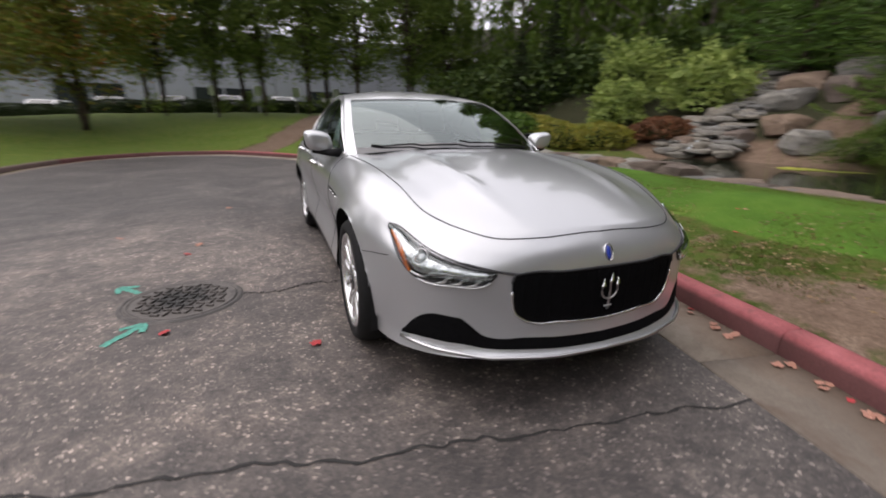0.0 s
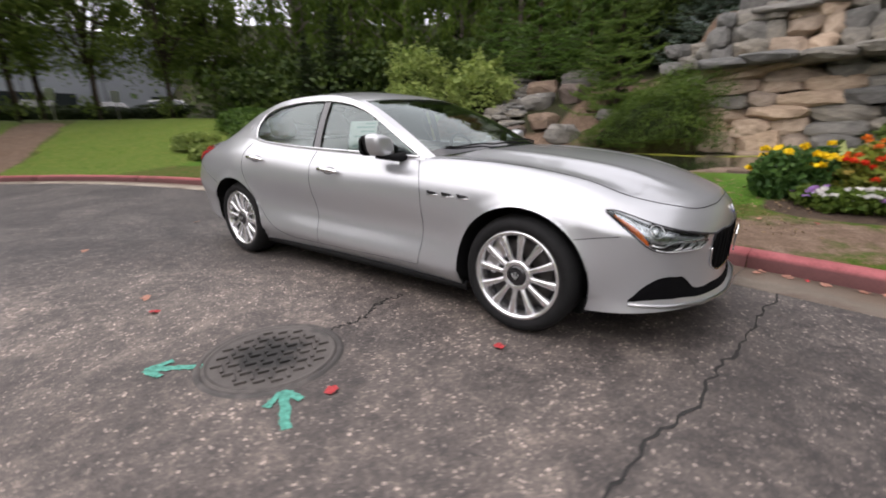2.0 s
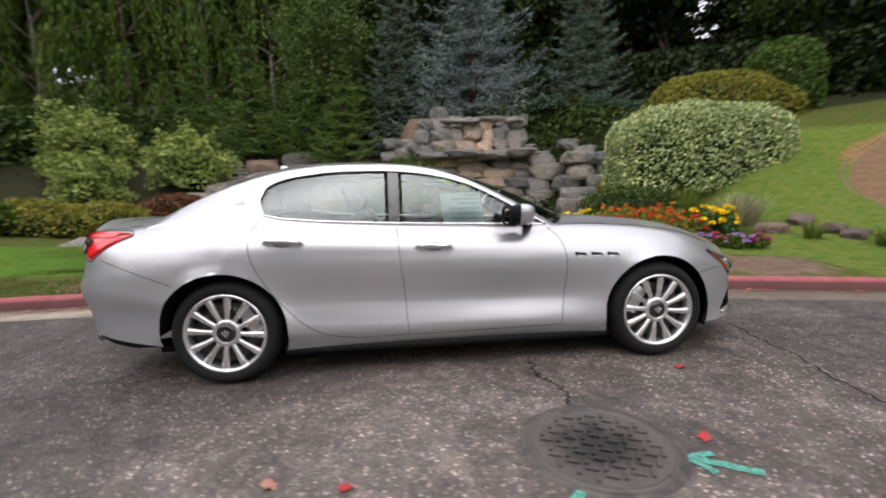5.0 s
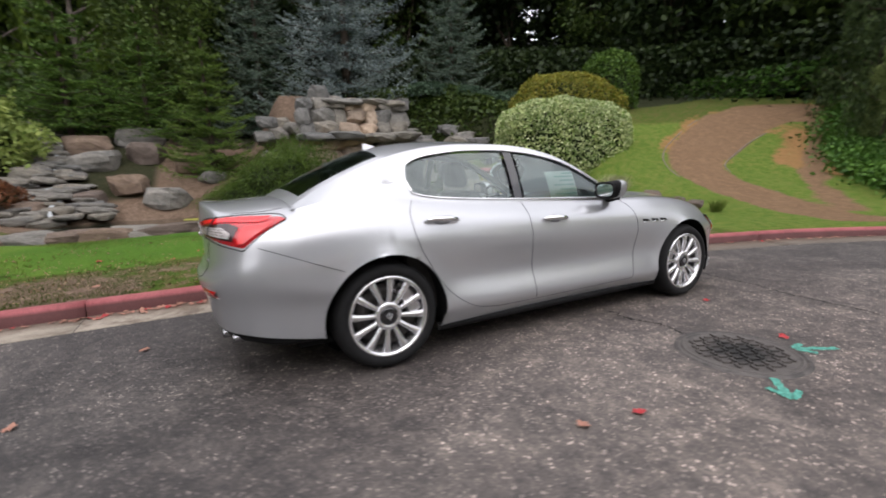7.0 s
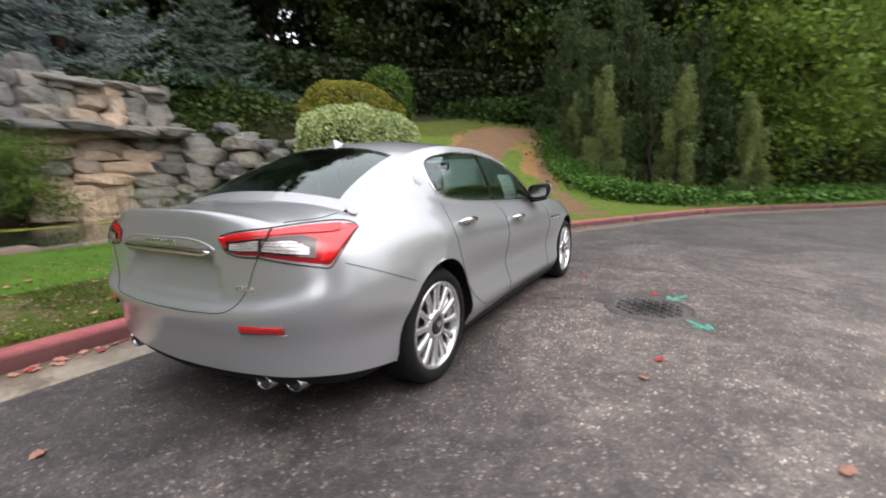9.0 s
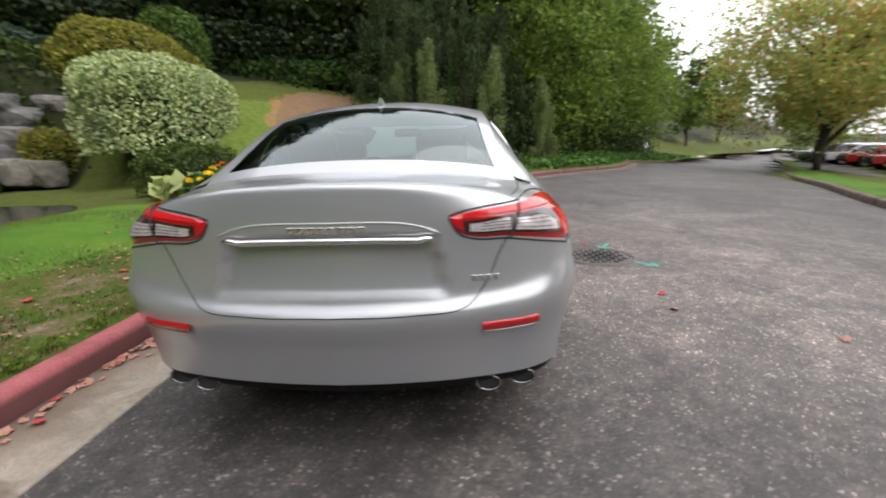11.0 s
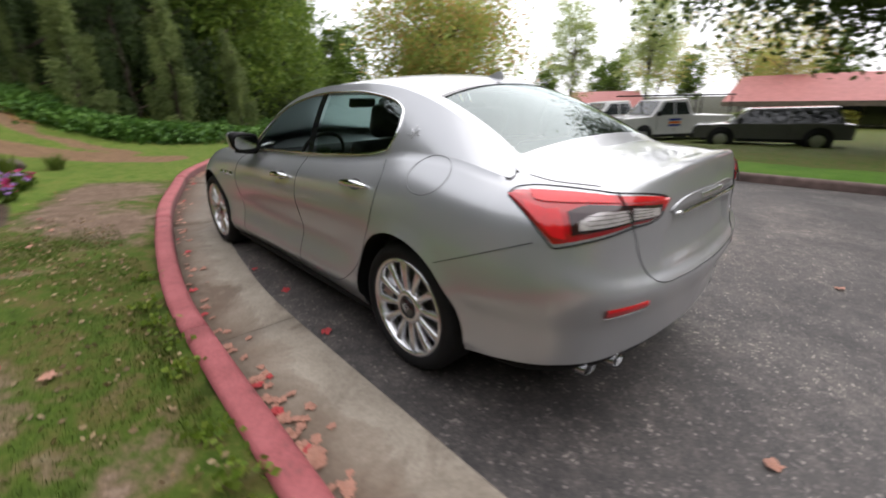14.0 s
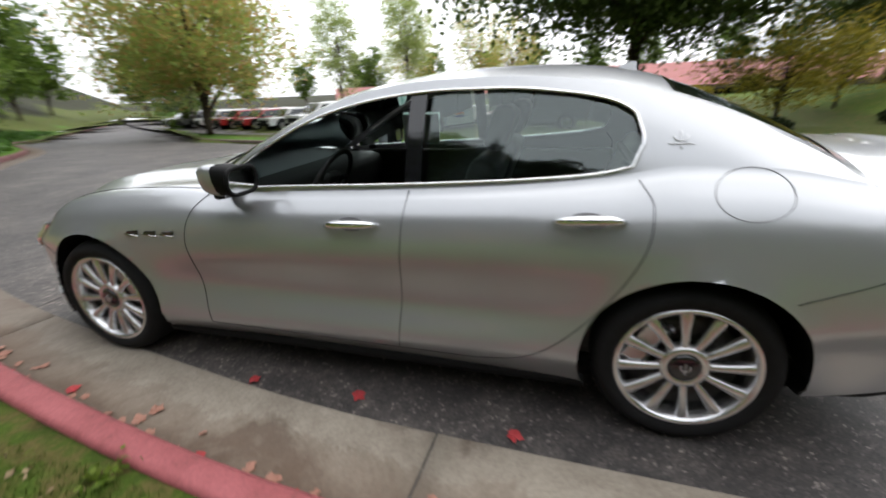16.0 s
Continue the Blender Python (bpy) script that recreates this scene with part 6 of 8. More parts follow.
def conifer(kind, height, radius, mat, bark, tiers=22, per_branch=46, leaf=0.085, seed=3, sweep=0.22, low=0.3, name="spruce_tree", ragged=0.25, tips=None):
    """Tiers of boughs that sag and lift again at the ends; outer needles may be coloured paler, as if lit."""
    e = new(name)
    out, outer, limbs = [], [], [(wobble_line((0, 0, -0.4), (0, 0, height), 8, 0.02), list(np.linspace(radius * 0.055, 0.015, 8)))]
    for k in range(tiers):
        f = k / (tiers - 1)
        z = low + (height - low) * f ** 1.05
        r = radius * (1 - f) ** 0.85 + 0.08
        nb = max(5, int(13 * (1 - f) + 5))
        for b in range(nb):
            a = 2 * math.pi * (b + 0.5 * (k % 2)) / nb + rng.normal() * 0.16
            rb = r * rng.uniform(1 - ragged * 1.6, 1 + ragged * 0.4)
            zb = z + rng.normal() * 0.10
            t = rng.uniform(0.12, 1, int(per_branch * (0.35 + 0.65 * rb / radius)))
            zz = zb - sweep * rb * np.sin(t * 2.2) * 1.1 + 0.16 * rb * t ** 3
            w = 0.20 * rb * (1.08 - t) + 0.05
            # side twigs: needles gather along a few of them
            tw = np.round(rng.normal(size=len(t)) * 2.2) / 2.2 + rng.normal(size=len(t)) * 0.10
            off = tw * w
            p = np.stack([rb * t * math.cos(a) - off * math.sin(a), rb * t * math.sin(a) + off * math.cos(a), zz + rng.normal(size=len(t)) * 0.028 - 0.16 * np.abs(off)], 1)
            far = t + 0.35 * np.abs(tw) > 0.62
            out.append(p[~far] if tips else p)
            if tips:
                outer.append(p[far])
            if b % 2 == 0:
                limbs.append(([(0, 0, zb), (rb * 0.5 * math.cos(a), rb * 0.5 * math.sin(a), zb - sweep * rb), (rb * 0.9 * math.cos(a), rb * 0.9 * math.sin(a), zb - sweep * rb * 0.9)], [0.03, 0.02, 0.008]))
    make("trunk", *limb_arrays(limbs), bark, e, "brown trunk and boughs")
    quad_mesh("crown", leaves(np.concatenate(out), leaf, 0.34, flat=0.6), mat, e)
    # light on the bough tops is put into a paler outer material
    if tips:
        quad_mesh("young_growth", leaves(np.concatenate(outer), leaf, 0.34, flat=0.6), tips, e, "outer needles coloured paler for the light on the boughs")
    TREES[kind] = e
    return e


def shrub(name, place, size, mat, label, count=5000, leaf=0.05, power=2.6, seed=0, lumps=0.16, turn=0, group="", category="shrub", aspect=0.55, core=0.86):
    """A clipped or rounded bush: leaves over a lumpy rounded body, a solid dark core inside."""
    e = thing(name, place, label, category, group, turn)
    n = count
    d = unit(n)
    d[:, 2] = np.where(d[:, 2] < -0.35, -d[:, 2], d[:, 2])
    k = (np.abs(d) ** power).sum(1) ** (-1 / power)
    lum = np.array([1 + lumps * noise.noise((v[0] * 2.3 + seed, v[1] * 2.3, v[2] * 2.3 + seed)) + lumps * 0.6 * noise.noise((v[0] * 6 + seed, v[1] * 6, v[2] * 6)) for v in d])
    r = k * lum * rng.uniform(core, 1.03, n)
    p = d * r[:, None] * np.array(size) / (2, 2, 1) * (1, 1, 0.75) + (0, 0, size[2] * 0.27)
    p = p[p[:, 2] > -0.03 * size[2]]
    quad_mesh("foliage", leaves(p, leaf, aspect), mat, e)
    # dark core added inside, shaped like the bush, so nothing shows through it
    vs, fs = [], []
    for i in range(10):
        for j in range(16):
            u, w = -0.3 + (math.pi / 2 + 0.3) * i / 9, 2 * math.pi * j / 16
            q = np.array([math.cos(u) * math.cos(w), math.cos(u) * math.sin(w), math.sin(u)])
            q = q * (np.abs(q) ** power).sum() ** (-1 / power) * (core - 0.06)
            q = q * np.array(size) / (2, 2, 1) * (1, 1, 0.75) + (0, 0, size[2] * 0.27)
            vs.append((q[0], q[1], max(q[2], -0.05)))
    make("inner_mass", vs, [(i * 16 + j, i * 16 + (j + 1) % 16, (i + 1) * 16 + (j + 1) % 16, (i + 1) * 16 + j) for i in range(9) for j in range(16)], M["shrub_core"], e, "added dark core that blocks the view through the leaves")
    return e


M["shrub_core"] = plain("shrub_core_dark", (0.018, 0.026, 0.010), 0.95, 0, 0, 0.5, 12, 0.6, 0.1)


def plant(kind, x, y, label, group="", turn=0.0, scale=1.0, category="tree", stretch=1.0, z=None):
    m = pose(x, y, land_at(x, y) - 0.03 if z is None else z, 0, 0, turn) @ Matrix.Diagonal((scale, scale, scale * stretch, 1))
    ob = TREES[kind]
    if ob.get("used"):
        c = copy_thing(ob, Matrix.Identity(4))
        ob = c
    else:
        ob["used"] = 1
    ob.matrix_basis = m
    return tagged(ob, label, category, group)


broadleaf("row", 11, 2.55, 0.9, L["row"], M["bark"], 120, 100, 0.090, 1, 0.15)
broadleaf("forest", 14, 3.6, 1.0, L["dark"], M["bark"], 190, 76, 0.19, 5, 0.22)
broadleaf("forest_b", 12, 3.3, 0.5, L["wood"], M["bark"], 180, 60, 0.16, 8, 0.2)
broadleaf("roadside", 12, 3.5, 0.4, L["road"], M["bark"], 200, 80, 0.138, 15, 0.2)
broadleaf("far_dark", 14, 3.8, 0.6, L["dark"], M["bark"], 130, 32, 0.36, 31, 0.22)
broadleaf("far_green", 13, 3.6, 0.6, L["green"], M["bark"], 110, 26, 0.32, 33, 0.22)
broadleaf("full", 12, 3.3, 0.5, L["mid"], M["bark"], 170, 80, 0.13, 9, 0.2)
broadleaf("autumn", 10.5, 4.9, 0.8, L["autumn"], M["bark"], 230, 125, 0.105, 11, 0.24)
broadleaf("autumn_small", 6.5, 2.6, 1.5, L["autumn"], M["bark"], 120, 70, 0.085, 13, 0.12)
broadleaf("maple", 8.0, 4.8, 2.2, L["maple"], M["bark"], 320, 170, 0.088, 17, 0.24)
broadleaf("birch", 12, 2.4, 1.6, L["pale"], M["bark_pale"], 130, 90, 0.085, 19, 0.14)
broadleaf("turning", 10.5, 4.2, 1.4, L["turning"], M["bark"], 200, 110, 0.10, 12, 0.22)
broadleaf("airy", 9.5, 3.4, 2.0, L["autumn"], M["bark_pale"], 90, 60, 0.10, 23, 0.12)
hanging("birch_curtain", 13, 3.0, 1.0, L["curtain"], M["bark_pale"], 400, 28, 0.135, (1.2, 3.5), 4, 0.16, arms=45)
hanging("weeping", 6.4, 1.8, 0.5, L["weep"], M["bark"], 360, 46, 0.064, (0.9, 2.6), 6, 0.1, arms=14, spread=0.045)
hanging("plume", 4.6, 0.85, 0.4, L["plume"], M["bark"], 200, 90, 0.045, (0.7, 2.0), 7, 0.06, arms=10, spread=0.06)
conifer("blue", 12, 4.1, L["blue"], M["bark"], 15, 520, 0.060, 3, 0.16, 0.2, ragged=0.34, tips=L["blue_tip"])
conifer("dark_spruce", 10.5, 2.7, L["spruce"], M["bark"], 17, 260, 0.062, 5, 0.24, 0.2, tips=L["spruce_tip"])
conifer("young", 6.0, 2.4, L["pine"], M["bark"], 11, 420, 0.048, 7, 0.10, 0.15, ragged=0.40, tips=L["pine_tip"])
conifer("juniper", 5.5, 1.6, L["dark"], M["bark"], 18, 70, 0.08, 9, 0.10, 0.1)
conifer("pine", 7, 2.6, L["pine"], M["bark"], 11, 150, 0.075, 11, 0.05, 0.8, name="pine_tree", ragged=0.5)

# row of trees across the northern lawn
for i, (x, y) in enumerate(((-6.4, 24.2), (-3.8, 23.6), (-1.4, 23.4), (1.0, 23.2), (3.8, 23.0), (6.8, 22.6), (9.6, 23.6))):
    plant("row", x, y, "slender green-leaved tree in a row on the lawn", "row of lawn trees", 47 * i, (1.0, 0.94, 1.06, 0.97, 1.03, 1.0, 0.95)[i], stretch=(1.1, 1.2, 1.12, 1.18, 1.1, 1.2, 1.1)[i])
for i, (x, y) in enumerate(((-7.8, 27.2), (-2.6, 26.7), (2.4, 26.3), (8.2, 26.2))):
    plant("row", x, y, "slender green-leaved tree in a row on the lawn", "row of lawn trees", 61 * i + 20, 1.05 + 0.05 * (i % 3), stretch=1.2)
for i, (x, y) in enumerate(((21, 27), (25, 24), (28, 20), (30, 15), (30, 10), (27, 30), (33, 22))):
    plant("far_green", x, y, "tall dense green tree behind the hanging trees", "trees behind the garden", 57 * i, 1.2 + 0.08 * (i % 3))
plant("turning", -8.6, 19.5, "tree with green leaves turning orange at the lawn's edge", "", 40, 0.95)
plant("turning", -13.5, 22, "tree with green leaves turning orange at the lawn's edge", "", 140, 0.85)
plant("autumn_small", -11.0, 17.6, "small tree with orange autumn leaves", "", 10, 0.9)
# curtain of light green trees behind the garden
for i, (x, y) in enumerate(((11.5, 24.5), (14.5, 22.5), (17.5, 20.5), (20, 18), (22, 15), (23.5, 11.5), (24.5, 8), (17.5, 25.5), (23, 21.5), (26, 15.5))):
    plant("birch_curtain", x, y, "tall light green tree with hanging twigs", "hanging trees behind the garden", 63 * i, 0.95 + 0.08 * (i % 4), stretch=1.15)
plant("juniper", 13.5, 17.5, "dark pointed juniper before the light trees", "", 0, 0.9)
plant("juniper", 11.2, 17.0, "dark pointed juniper before the light trees", "", 90, 0.75)
plant("pine", 17.0, 7.0, "open pine above the waterfall", "", 20, 0.9)
plant("pine", 18.5, 10.0, "open pine above the waterfall", "", 130, 0.8)
plant("pine", 17.0, 4.6, "open pine above the waterfall", "", 250, 0.75)
plant("full", 19.8, 4.2, "full green tree behind the waterfall", "", 0, 0.75)
plant("young", 14.3, 2.5, "young fir with flat green boughs", "", 0, 0.86)
plant("blue", 16.9, -3.3, "blue spruce with layered silvery boughs behind the stone wall", "", 0, 1.0)
plant("dark_spruce", 16.2, -8.5, "dark green spruce on the bank", "", 0, 0.92)
plant("dark_spruce", 19.5, 0.2, "dark green spruce on the bank", "", 70, 1.0)
# wood on the slope; its shade is put into the leaf colour
spots = []
for ring, (r0, n) in enumerate(((23, 15), (28.5, 17), (35, 14))):
    for k in range(n):
        a = radians(-112 + 142 * (k + 0.5 * (ring % 2)) / (n - 1))
        spots.append((3 + r0 * math.cos(a), -1 + (r0 + 1) * math.sin(a) * 0.98, ring))
for i, (x, y, ring) in enumerate(spots):
    if kerb_distance([(x, y)])[0][0] < 6.5 or (y > 3 and x < 26):
        continue
    kind = "far_dark" if ring else "forest" if i % 3 else "forest_b"
    plant(kind, x + rng.uniform(-1, 1), y + rng.uniform(-1, 1), "tall green tree of the wood" if kind == "forest_b" else "tall green tree of the wood with shade in its leaf colour", "dark wood on the slope", rng.uniform(0, 360), rng.uniform(0.9, 1.25))
# weeping trees by the ivy slope and trees along the road
for i, (x, y, s) in enumerate(((1.9, -16.3, 0.95), (-0.6, -16.0, 1.0), (3.4, -18.6, 1.1), (0.8, -18.2, 1.25), (-2.2, -17.9, 1.1))):
    plant("weeping", x, y, "weeping tree with grey-green hanging boughs", "weeping trees", 75 * i, s)
for i, (x, y, s) in enumerate(((0.93, -14.3, 1.0), (-1.65, -14.7, 1.05), (2.3, -15.6, 0.72), (-3.86, -15.2, 0.85))):
    plant("plume", x, y, "slender weeping tree with pale hanging plumes", "weeping trees", 80 * i, s)
for i, (x, y, s) in enumerate(((-5.0, -20.0, 0.95), (-2.5, -23.5, 1.0), (-7.4, -24.5, 1.1), (-5.2, -30, 1.1), (-12.0, -32.0, 1.15), (-9.5, -37, 1.0), (-19, -43, 0.9), (-15, -46, 1.0), (-30, -56, 0.95), (-26, -60, 1.0), (-50, -62, 1.0), (-42, -70, 1.1))):
    plant("roadside" if i < 7 else "far_green", x, y, "leafy green tree leaning over the roadside", "trees along the road", 51 * i, s)
# west side
plant("autumn", -20.6, -21.8, "broad tree with green and russet autumn leaves", "", 0, 1.22)
plant("roadside", -29, -32.5, "broad light green tree beside the road", "", 100, 0.9)
plant("birch", -27.5, -30, "tall light green tree beside the car park", "", 30, 0.85)
plant("birch", -41, -15.5, "tall slender tree with thin pale leaves", "", 70, 1.15)
plant("birch", -36, -20.5, "tall slender tree with thin pale leaves", "", 200, 1.0)
plant("airy", -46, -9, "thin-leaved tree turning orange", "", 0, 1.15)
plant("airy", -40, -5, "thin-leaved tree turning orange", "", 120, 0.9)
plant("airy", -52, -19, "thin-leaved tree turning orange", "", 220, 1.15)
plant("maple", -17.2, 3.1, "wide dark green maple on the grass strip", "", 0, 1.36)
plant("maple", -23.5, 14.5, "wide dark green maple on the grass strip", "", 100, 0.9)
plant("birch_curtain", -17, 17.5, "tall light green tree with hanging twigs", "", 100, 0.8)
plant("birch_curtain", -22, 20, "tall light green tree with hanging twigs", "", 190, 0.8)
broadleaf("gold", 3.6, 2.2, 0.7, L["yellow"], M["bark"], 90, 60, 0.065, 29, 0.08, "ornamental_tree")
plant("gold", -15.2, 7.5, "small spreading tree with yellow-green leaves", "", 0, 0.95)
plant("gold", -18.5, 10.6, "small spreading tree with yellow-green leaves", "", 80, 0.9)
for i in range(14):
    plant("far_green", -70 - 6 * (i % 3), -60 + 9 * i, "far green tree beyond the car park", "far trees", 40 * i, 0.72)

# shrubs
def bush(name, x, y, size, mat, label, z=None, **k):
    return shrub(name, (x, y, land_at(x, y) - 0.04 if z is None else z), size, L[mat], label, **k)


bush("variegated_hedge", 7.6, -8.0, (2.2, 5.0, 2.25), "variegated", "big clipped hedge of cream-edged variegated leaves", count=26000, leaf=0.052, power=3.4, seed=1, lumps=0.08, core=0.92, z=1.22)
bush("topiary_shrub", 10.4, -10.75, (2.8, 5.2, 2.6), "olive", "big clipped shrub in olive and gold green", count=20000, leaf=0.055, power=3.0, seed=2, lumps=0.08, core=0.92, z=2.45)
bush("topiary_shrub", 10.4, -13.0, (2.2, 2.2, 2.3), "pine", "clipped bright green shrub", count=7000, leaf=0.06, power=2.8, seed=12, lumps=0.08, core=0.92)
bush("box_shrub", 10.3, -7.0, (1.1, 1.1, 1.1), "olive", "small clipped yellow-green shrub by the wall", count=3000, leaf=0.05, seed=3)
bush("round_bush", 14.6, 12.6, (3.1, 3.1, 2.6), "rhodo", "soft rounded light green bush", count=7000, leaf=0.085, seed=4, power=1.9, lumps=0.5, core=0.62)
bush("round_bush", 12.6, 11.2, (2.3, 2.3, 1.7), "rhodo", "soft rounded light green bush", count=4500, leaf=0.085, seed=5, power=1.9, lumps=0.5, core=0.62)
bush("round_bush", 14.4, 8.6, (2.9, 2.9, 2.2), "rhodo", "soft rounded light green bush", count=6500, leaf=0.09, seed=6, power=1.9, lumps=0.5, core=0.62)
mound = bush("mound_bush", 12.2, 0.95, (3.0, 4.6, 2.1), "mound", "feathery green mound over the pond's edge", count=22000, leaf=0.055, seed=7, power=1.9, aspect=0.22, lumps=0.34, core=0.72)
# it hangs as a wedge, high against the wall and thin towards the waterfall
for ob in mound.children:
    for v in ob.data.vertices:
        v.co.z *= float(np.interp(v.co.y, [-2.2, -1.2, 0.6, 2.2], [1.42, 1.25, 0.72, 0.28]))
for i, (x, y, s, m, lb) in enumerate(((8.6, 10.2, 2.4, "olive", "low spreading yellow-green juniper"), (10.2, 9.4, 2.2, "olive", "low spreading yellow-green juniper"), (7.0, 10.8, 2.2, "pine", "low dark green mound shrub"),
                                     (5.2, 11.2, 2.0, "pine", "low dark green mound shrub"), (11.8, 8.0, 1.8, "russet", "low russet shrub by the waterfall"), (6.0, 13.6, 2.0, "pine", "low dark green mound shrub"),
                                     (9.6, 13.5, 2.6, "olive", "low spreading yellow-green juniper"), (3.4, 12.4, 1.2, "rhodo", "pale green tufted shrub"), (4.4, 9.8, 1.0, "rhodo", "pale green tufted shrub"), (3.0, 10.6, 1.0, "rhodo", "pale green tufted shrub"),
                                     (16.5, 9.4, 1.8, "russet", "low russet shrub by the waterfall"), *((x_, y_, 1.5, "spruce", "low dark juniper behind the wall") for x_, y_ in ((13.9, -6.0), (14.4, -7.3), (13.2, -7.6), (13.0, -9.0), (14.2, -9.6), (15.2, -6.0), (14.6, -10.8), (12.6, -9.9))))):
    bush("low_shrub", x, y, (s * 1.2, s * 1.2, s * 0.42), m, lb, count=3200, leaf=0.06, seed=20 + i, power=2.0, group="low garden shrubs")
bush("dark_hedge", 7.5, -20.5, (9, 2.0, 1.3), "ivy", "long low dark hedge along the wood", count=9000, leaf=0.09, power=4, seed=41, turn=12)
bush("daisy_bush", 4.9, -4.5, (1.7, 1.9, 0.95), "mid", "low dark green bush behind the flowers", count=4200, leaf=0.04, seed=42)

for k in range(6):
    bush("low_hedge", -15.0 + 5.2 * k, 32.6, (5.6, 1.3, 1.0), "dark", "low dark hedge before the parked cars", count=2200, leaf=0.09, power=5, seed=90 + k, lumps=0.08, group="hedges before the car park")

# ---- rocks ----
def rock_mesh(seed, sub=3, sharp=0.35):
    pr = np.random.default_rng(seed + 40)
    cuts = [(Vector(v / np.linalg.norm(v)), float(pr.uniform(0.95, 1.32))) for v in pr.normal(size=(14, 3))]
    bm = bmesh.new()
    bmesh.ops.create_cube(bm, size=1)
    bmesh.ops.subdivide_edges(bm, edges=bm.edges[:], cuts=sub, use_grid_fill=True)
    for v in bm.verts:
        c = v.co * 2
        k = (abs(c.x) ** 14 + abs(c.y) ** 14 + abs(c.z) ** 14) ** (-1 / 14)
        c = c * k
        for pn, pd in cuts:
            over = c.dot(pn) - pd
            if over > 0:
                c = c - pn * over
        n1 = noise.noise(c * 0.9 + Vector((seed * 7, 0, 0)))
        n2 = noise.noise(c * 2.4 + Vector((0, seed * 5, 3)))
        v.co = c * 0.49 * (1 + sharp * 0.30 * n1 + sharp * 0.16 * n2)
        v.co.z += 0.10 * sharp * noise.noise(Vector((c.x * 2, c.y * 2, seed)))
    me = bpy.data.meshes.new("stone")
    bm.to_mesh(me)
    bm.free()
    return me


ROCKS = {k: [rock_mesh(i + 10 * j, 3, 0.30 + 0.1 * (i % 3)) for i in range(6)] for j, k in enumerate(("rock_grey", "rock_tan", "rock_brown"))}
for k, some in ROCKS.items():
    for me in some:
        me.materials.append(M[k])
slab_n = 0


def stone(place, size, kind="rock_grey", parent=None, turn=None, tilt=6, name="stone"):
    global slab_n
    slab_n += 1
    ob = new(name, ROCKS[kind][slab_n % 6])
    t = rng.uniform(-20, 20) if turn is None else turn
    ob.matrix_basis = pose(*place, rng.uniform(-tilt, tilt), rng.uniform(-tilt, tilt), t) @ Matrix.Diagonal((*size, 1))
    if parent:
        ob.parent = parent
    return ob


wall = thing("rock_wall", (0, -0.7, 0), "tall dry-stacked wall of grey and tan boulders above the pond", "rock wall")


def course(y0, y1, z0, z1, x, kind, lo=0.45, hi=1.0, lean=0.12, depth=0.9):
    """Courses of stones from y0 down to y1."""
    z = z0
    while z < z1 - 0.1:
        h = rng.uniform(0.30, 0.58)
        y = y0 + rng.uniform(-0.2, 0.1)
        while y > y1:
            w = rng.uniform(lo, hi)
            k = kind(y - w / 2, z) if callable(kind) else kind
            xx = x(y) if callable(x) else x
            stone((xx + lean * (z - z0) + rng.uniform(-0.10, 0.12), y - w / 2, z + h / 2 + rng.uniform(-0.04, 0.04)), (depth, w * 1.14, h * 1.18), k, wall, rng.uniform(-14, 14))
            y -= w
        z += h * 0.92


tan_zone = lambda y, z: "rock_tan" if (-2.9 < y < 0.1 and rng.uniform() < 0.85) else "rock_grey"  # noqa: E731
course(0.3, -4.2, 0.0, 2.75, 12.9, tan_zone, 0.7, 1.5)
course(0.3, -4.0, 2.95, 4.15, 13.6, lambda y, z: "rock_tan" if -2.6 < y < -1.4 else "rock_grey", 0.45, 0.95)
for y, w, z in ((-0.2, 1.3, 2.80), (-1.3, 1.4, 2.86), (-2.5, 1.5, 2.80), (-3.5, 1.2, 2.84)):
    stone((12.75, y, z), (1.5, w, 0.30), "rock_grey", wall, tilt=2)
for y, w in ((-1.5, 1.6), (-2.7, 1.5), (-3.6, 1.1)):
    stone((13.7, y, 4.25), (1.2, w, 0.26), "rock_grey", wall, tilt=2)
stone((14.0, -0.65, 4.45), (0.8, 0.75, 0.85), "rock_grey", wall, 20)
stone((13.7, -4.0, 4.25), (0.6, 0.5, 0.5), "rock_grey", wall, 20)
course(-3.9, -6.9, 0.2, 2.5, lambda y: 12.6 + 0.75 * (y + 4), "rock_grey", 0.7, 1.45)
course(-3.6, -6.0, 2.4, 3.2, lambda y: 13.3 + 0.75 * (y + 4), "rock_grey", 0.8, 1.5)
for k in range(12):
    stone((13.6 + rng.uniform(0, 1.4), 0.2 + rng.uniform(0, 1.2), 2.0 + 1.6 * rng.uniform()), (0.8, 0.8, 0.42), "rock_grey", wall)
for k in range(12):
    stone((10.9 + rng.uniform(-0.4, 0.8) - 0.06 * k, -5.0 - 2.4 * k / 12, 0.65 + rng.uniform(0, 0.5)), (0.8, 0.9, 0.7), "rock_grey", wall)

# stepped waterfall
fall = thing("waterfall", (0, 0, 0), "stepped waterfall of flat grey slabs with a thin white stream", "waterfall")
F0, F1 = np.array([18.3, 8.5, 3.65]), np.array([10.9, 6.3, 0.34])
side_v = np.array([-0.28, 0.96, 0])
for k in range(46):
    t = (k + 0.5) / 46
    c = F0 + (F1 - F0) * t
    for j in range(3):
        o = rng.uniform(-1, 1) * (0.55 + 0.55 * t)
        p = c + side_v * o
        stone((p[0] + rng.uniform(-.2, .2), p[1], p[2] + rng.uniform(-0.05, 0.10)), (rng.uniform(0.4, 0.8), rng.uniform(0.4, 0.85), rng.uniform(0.12, 0.22)), "rock_grey", fall, rng.uniform(-40, 40), 5)
vs = []
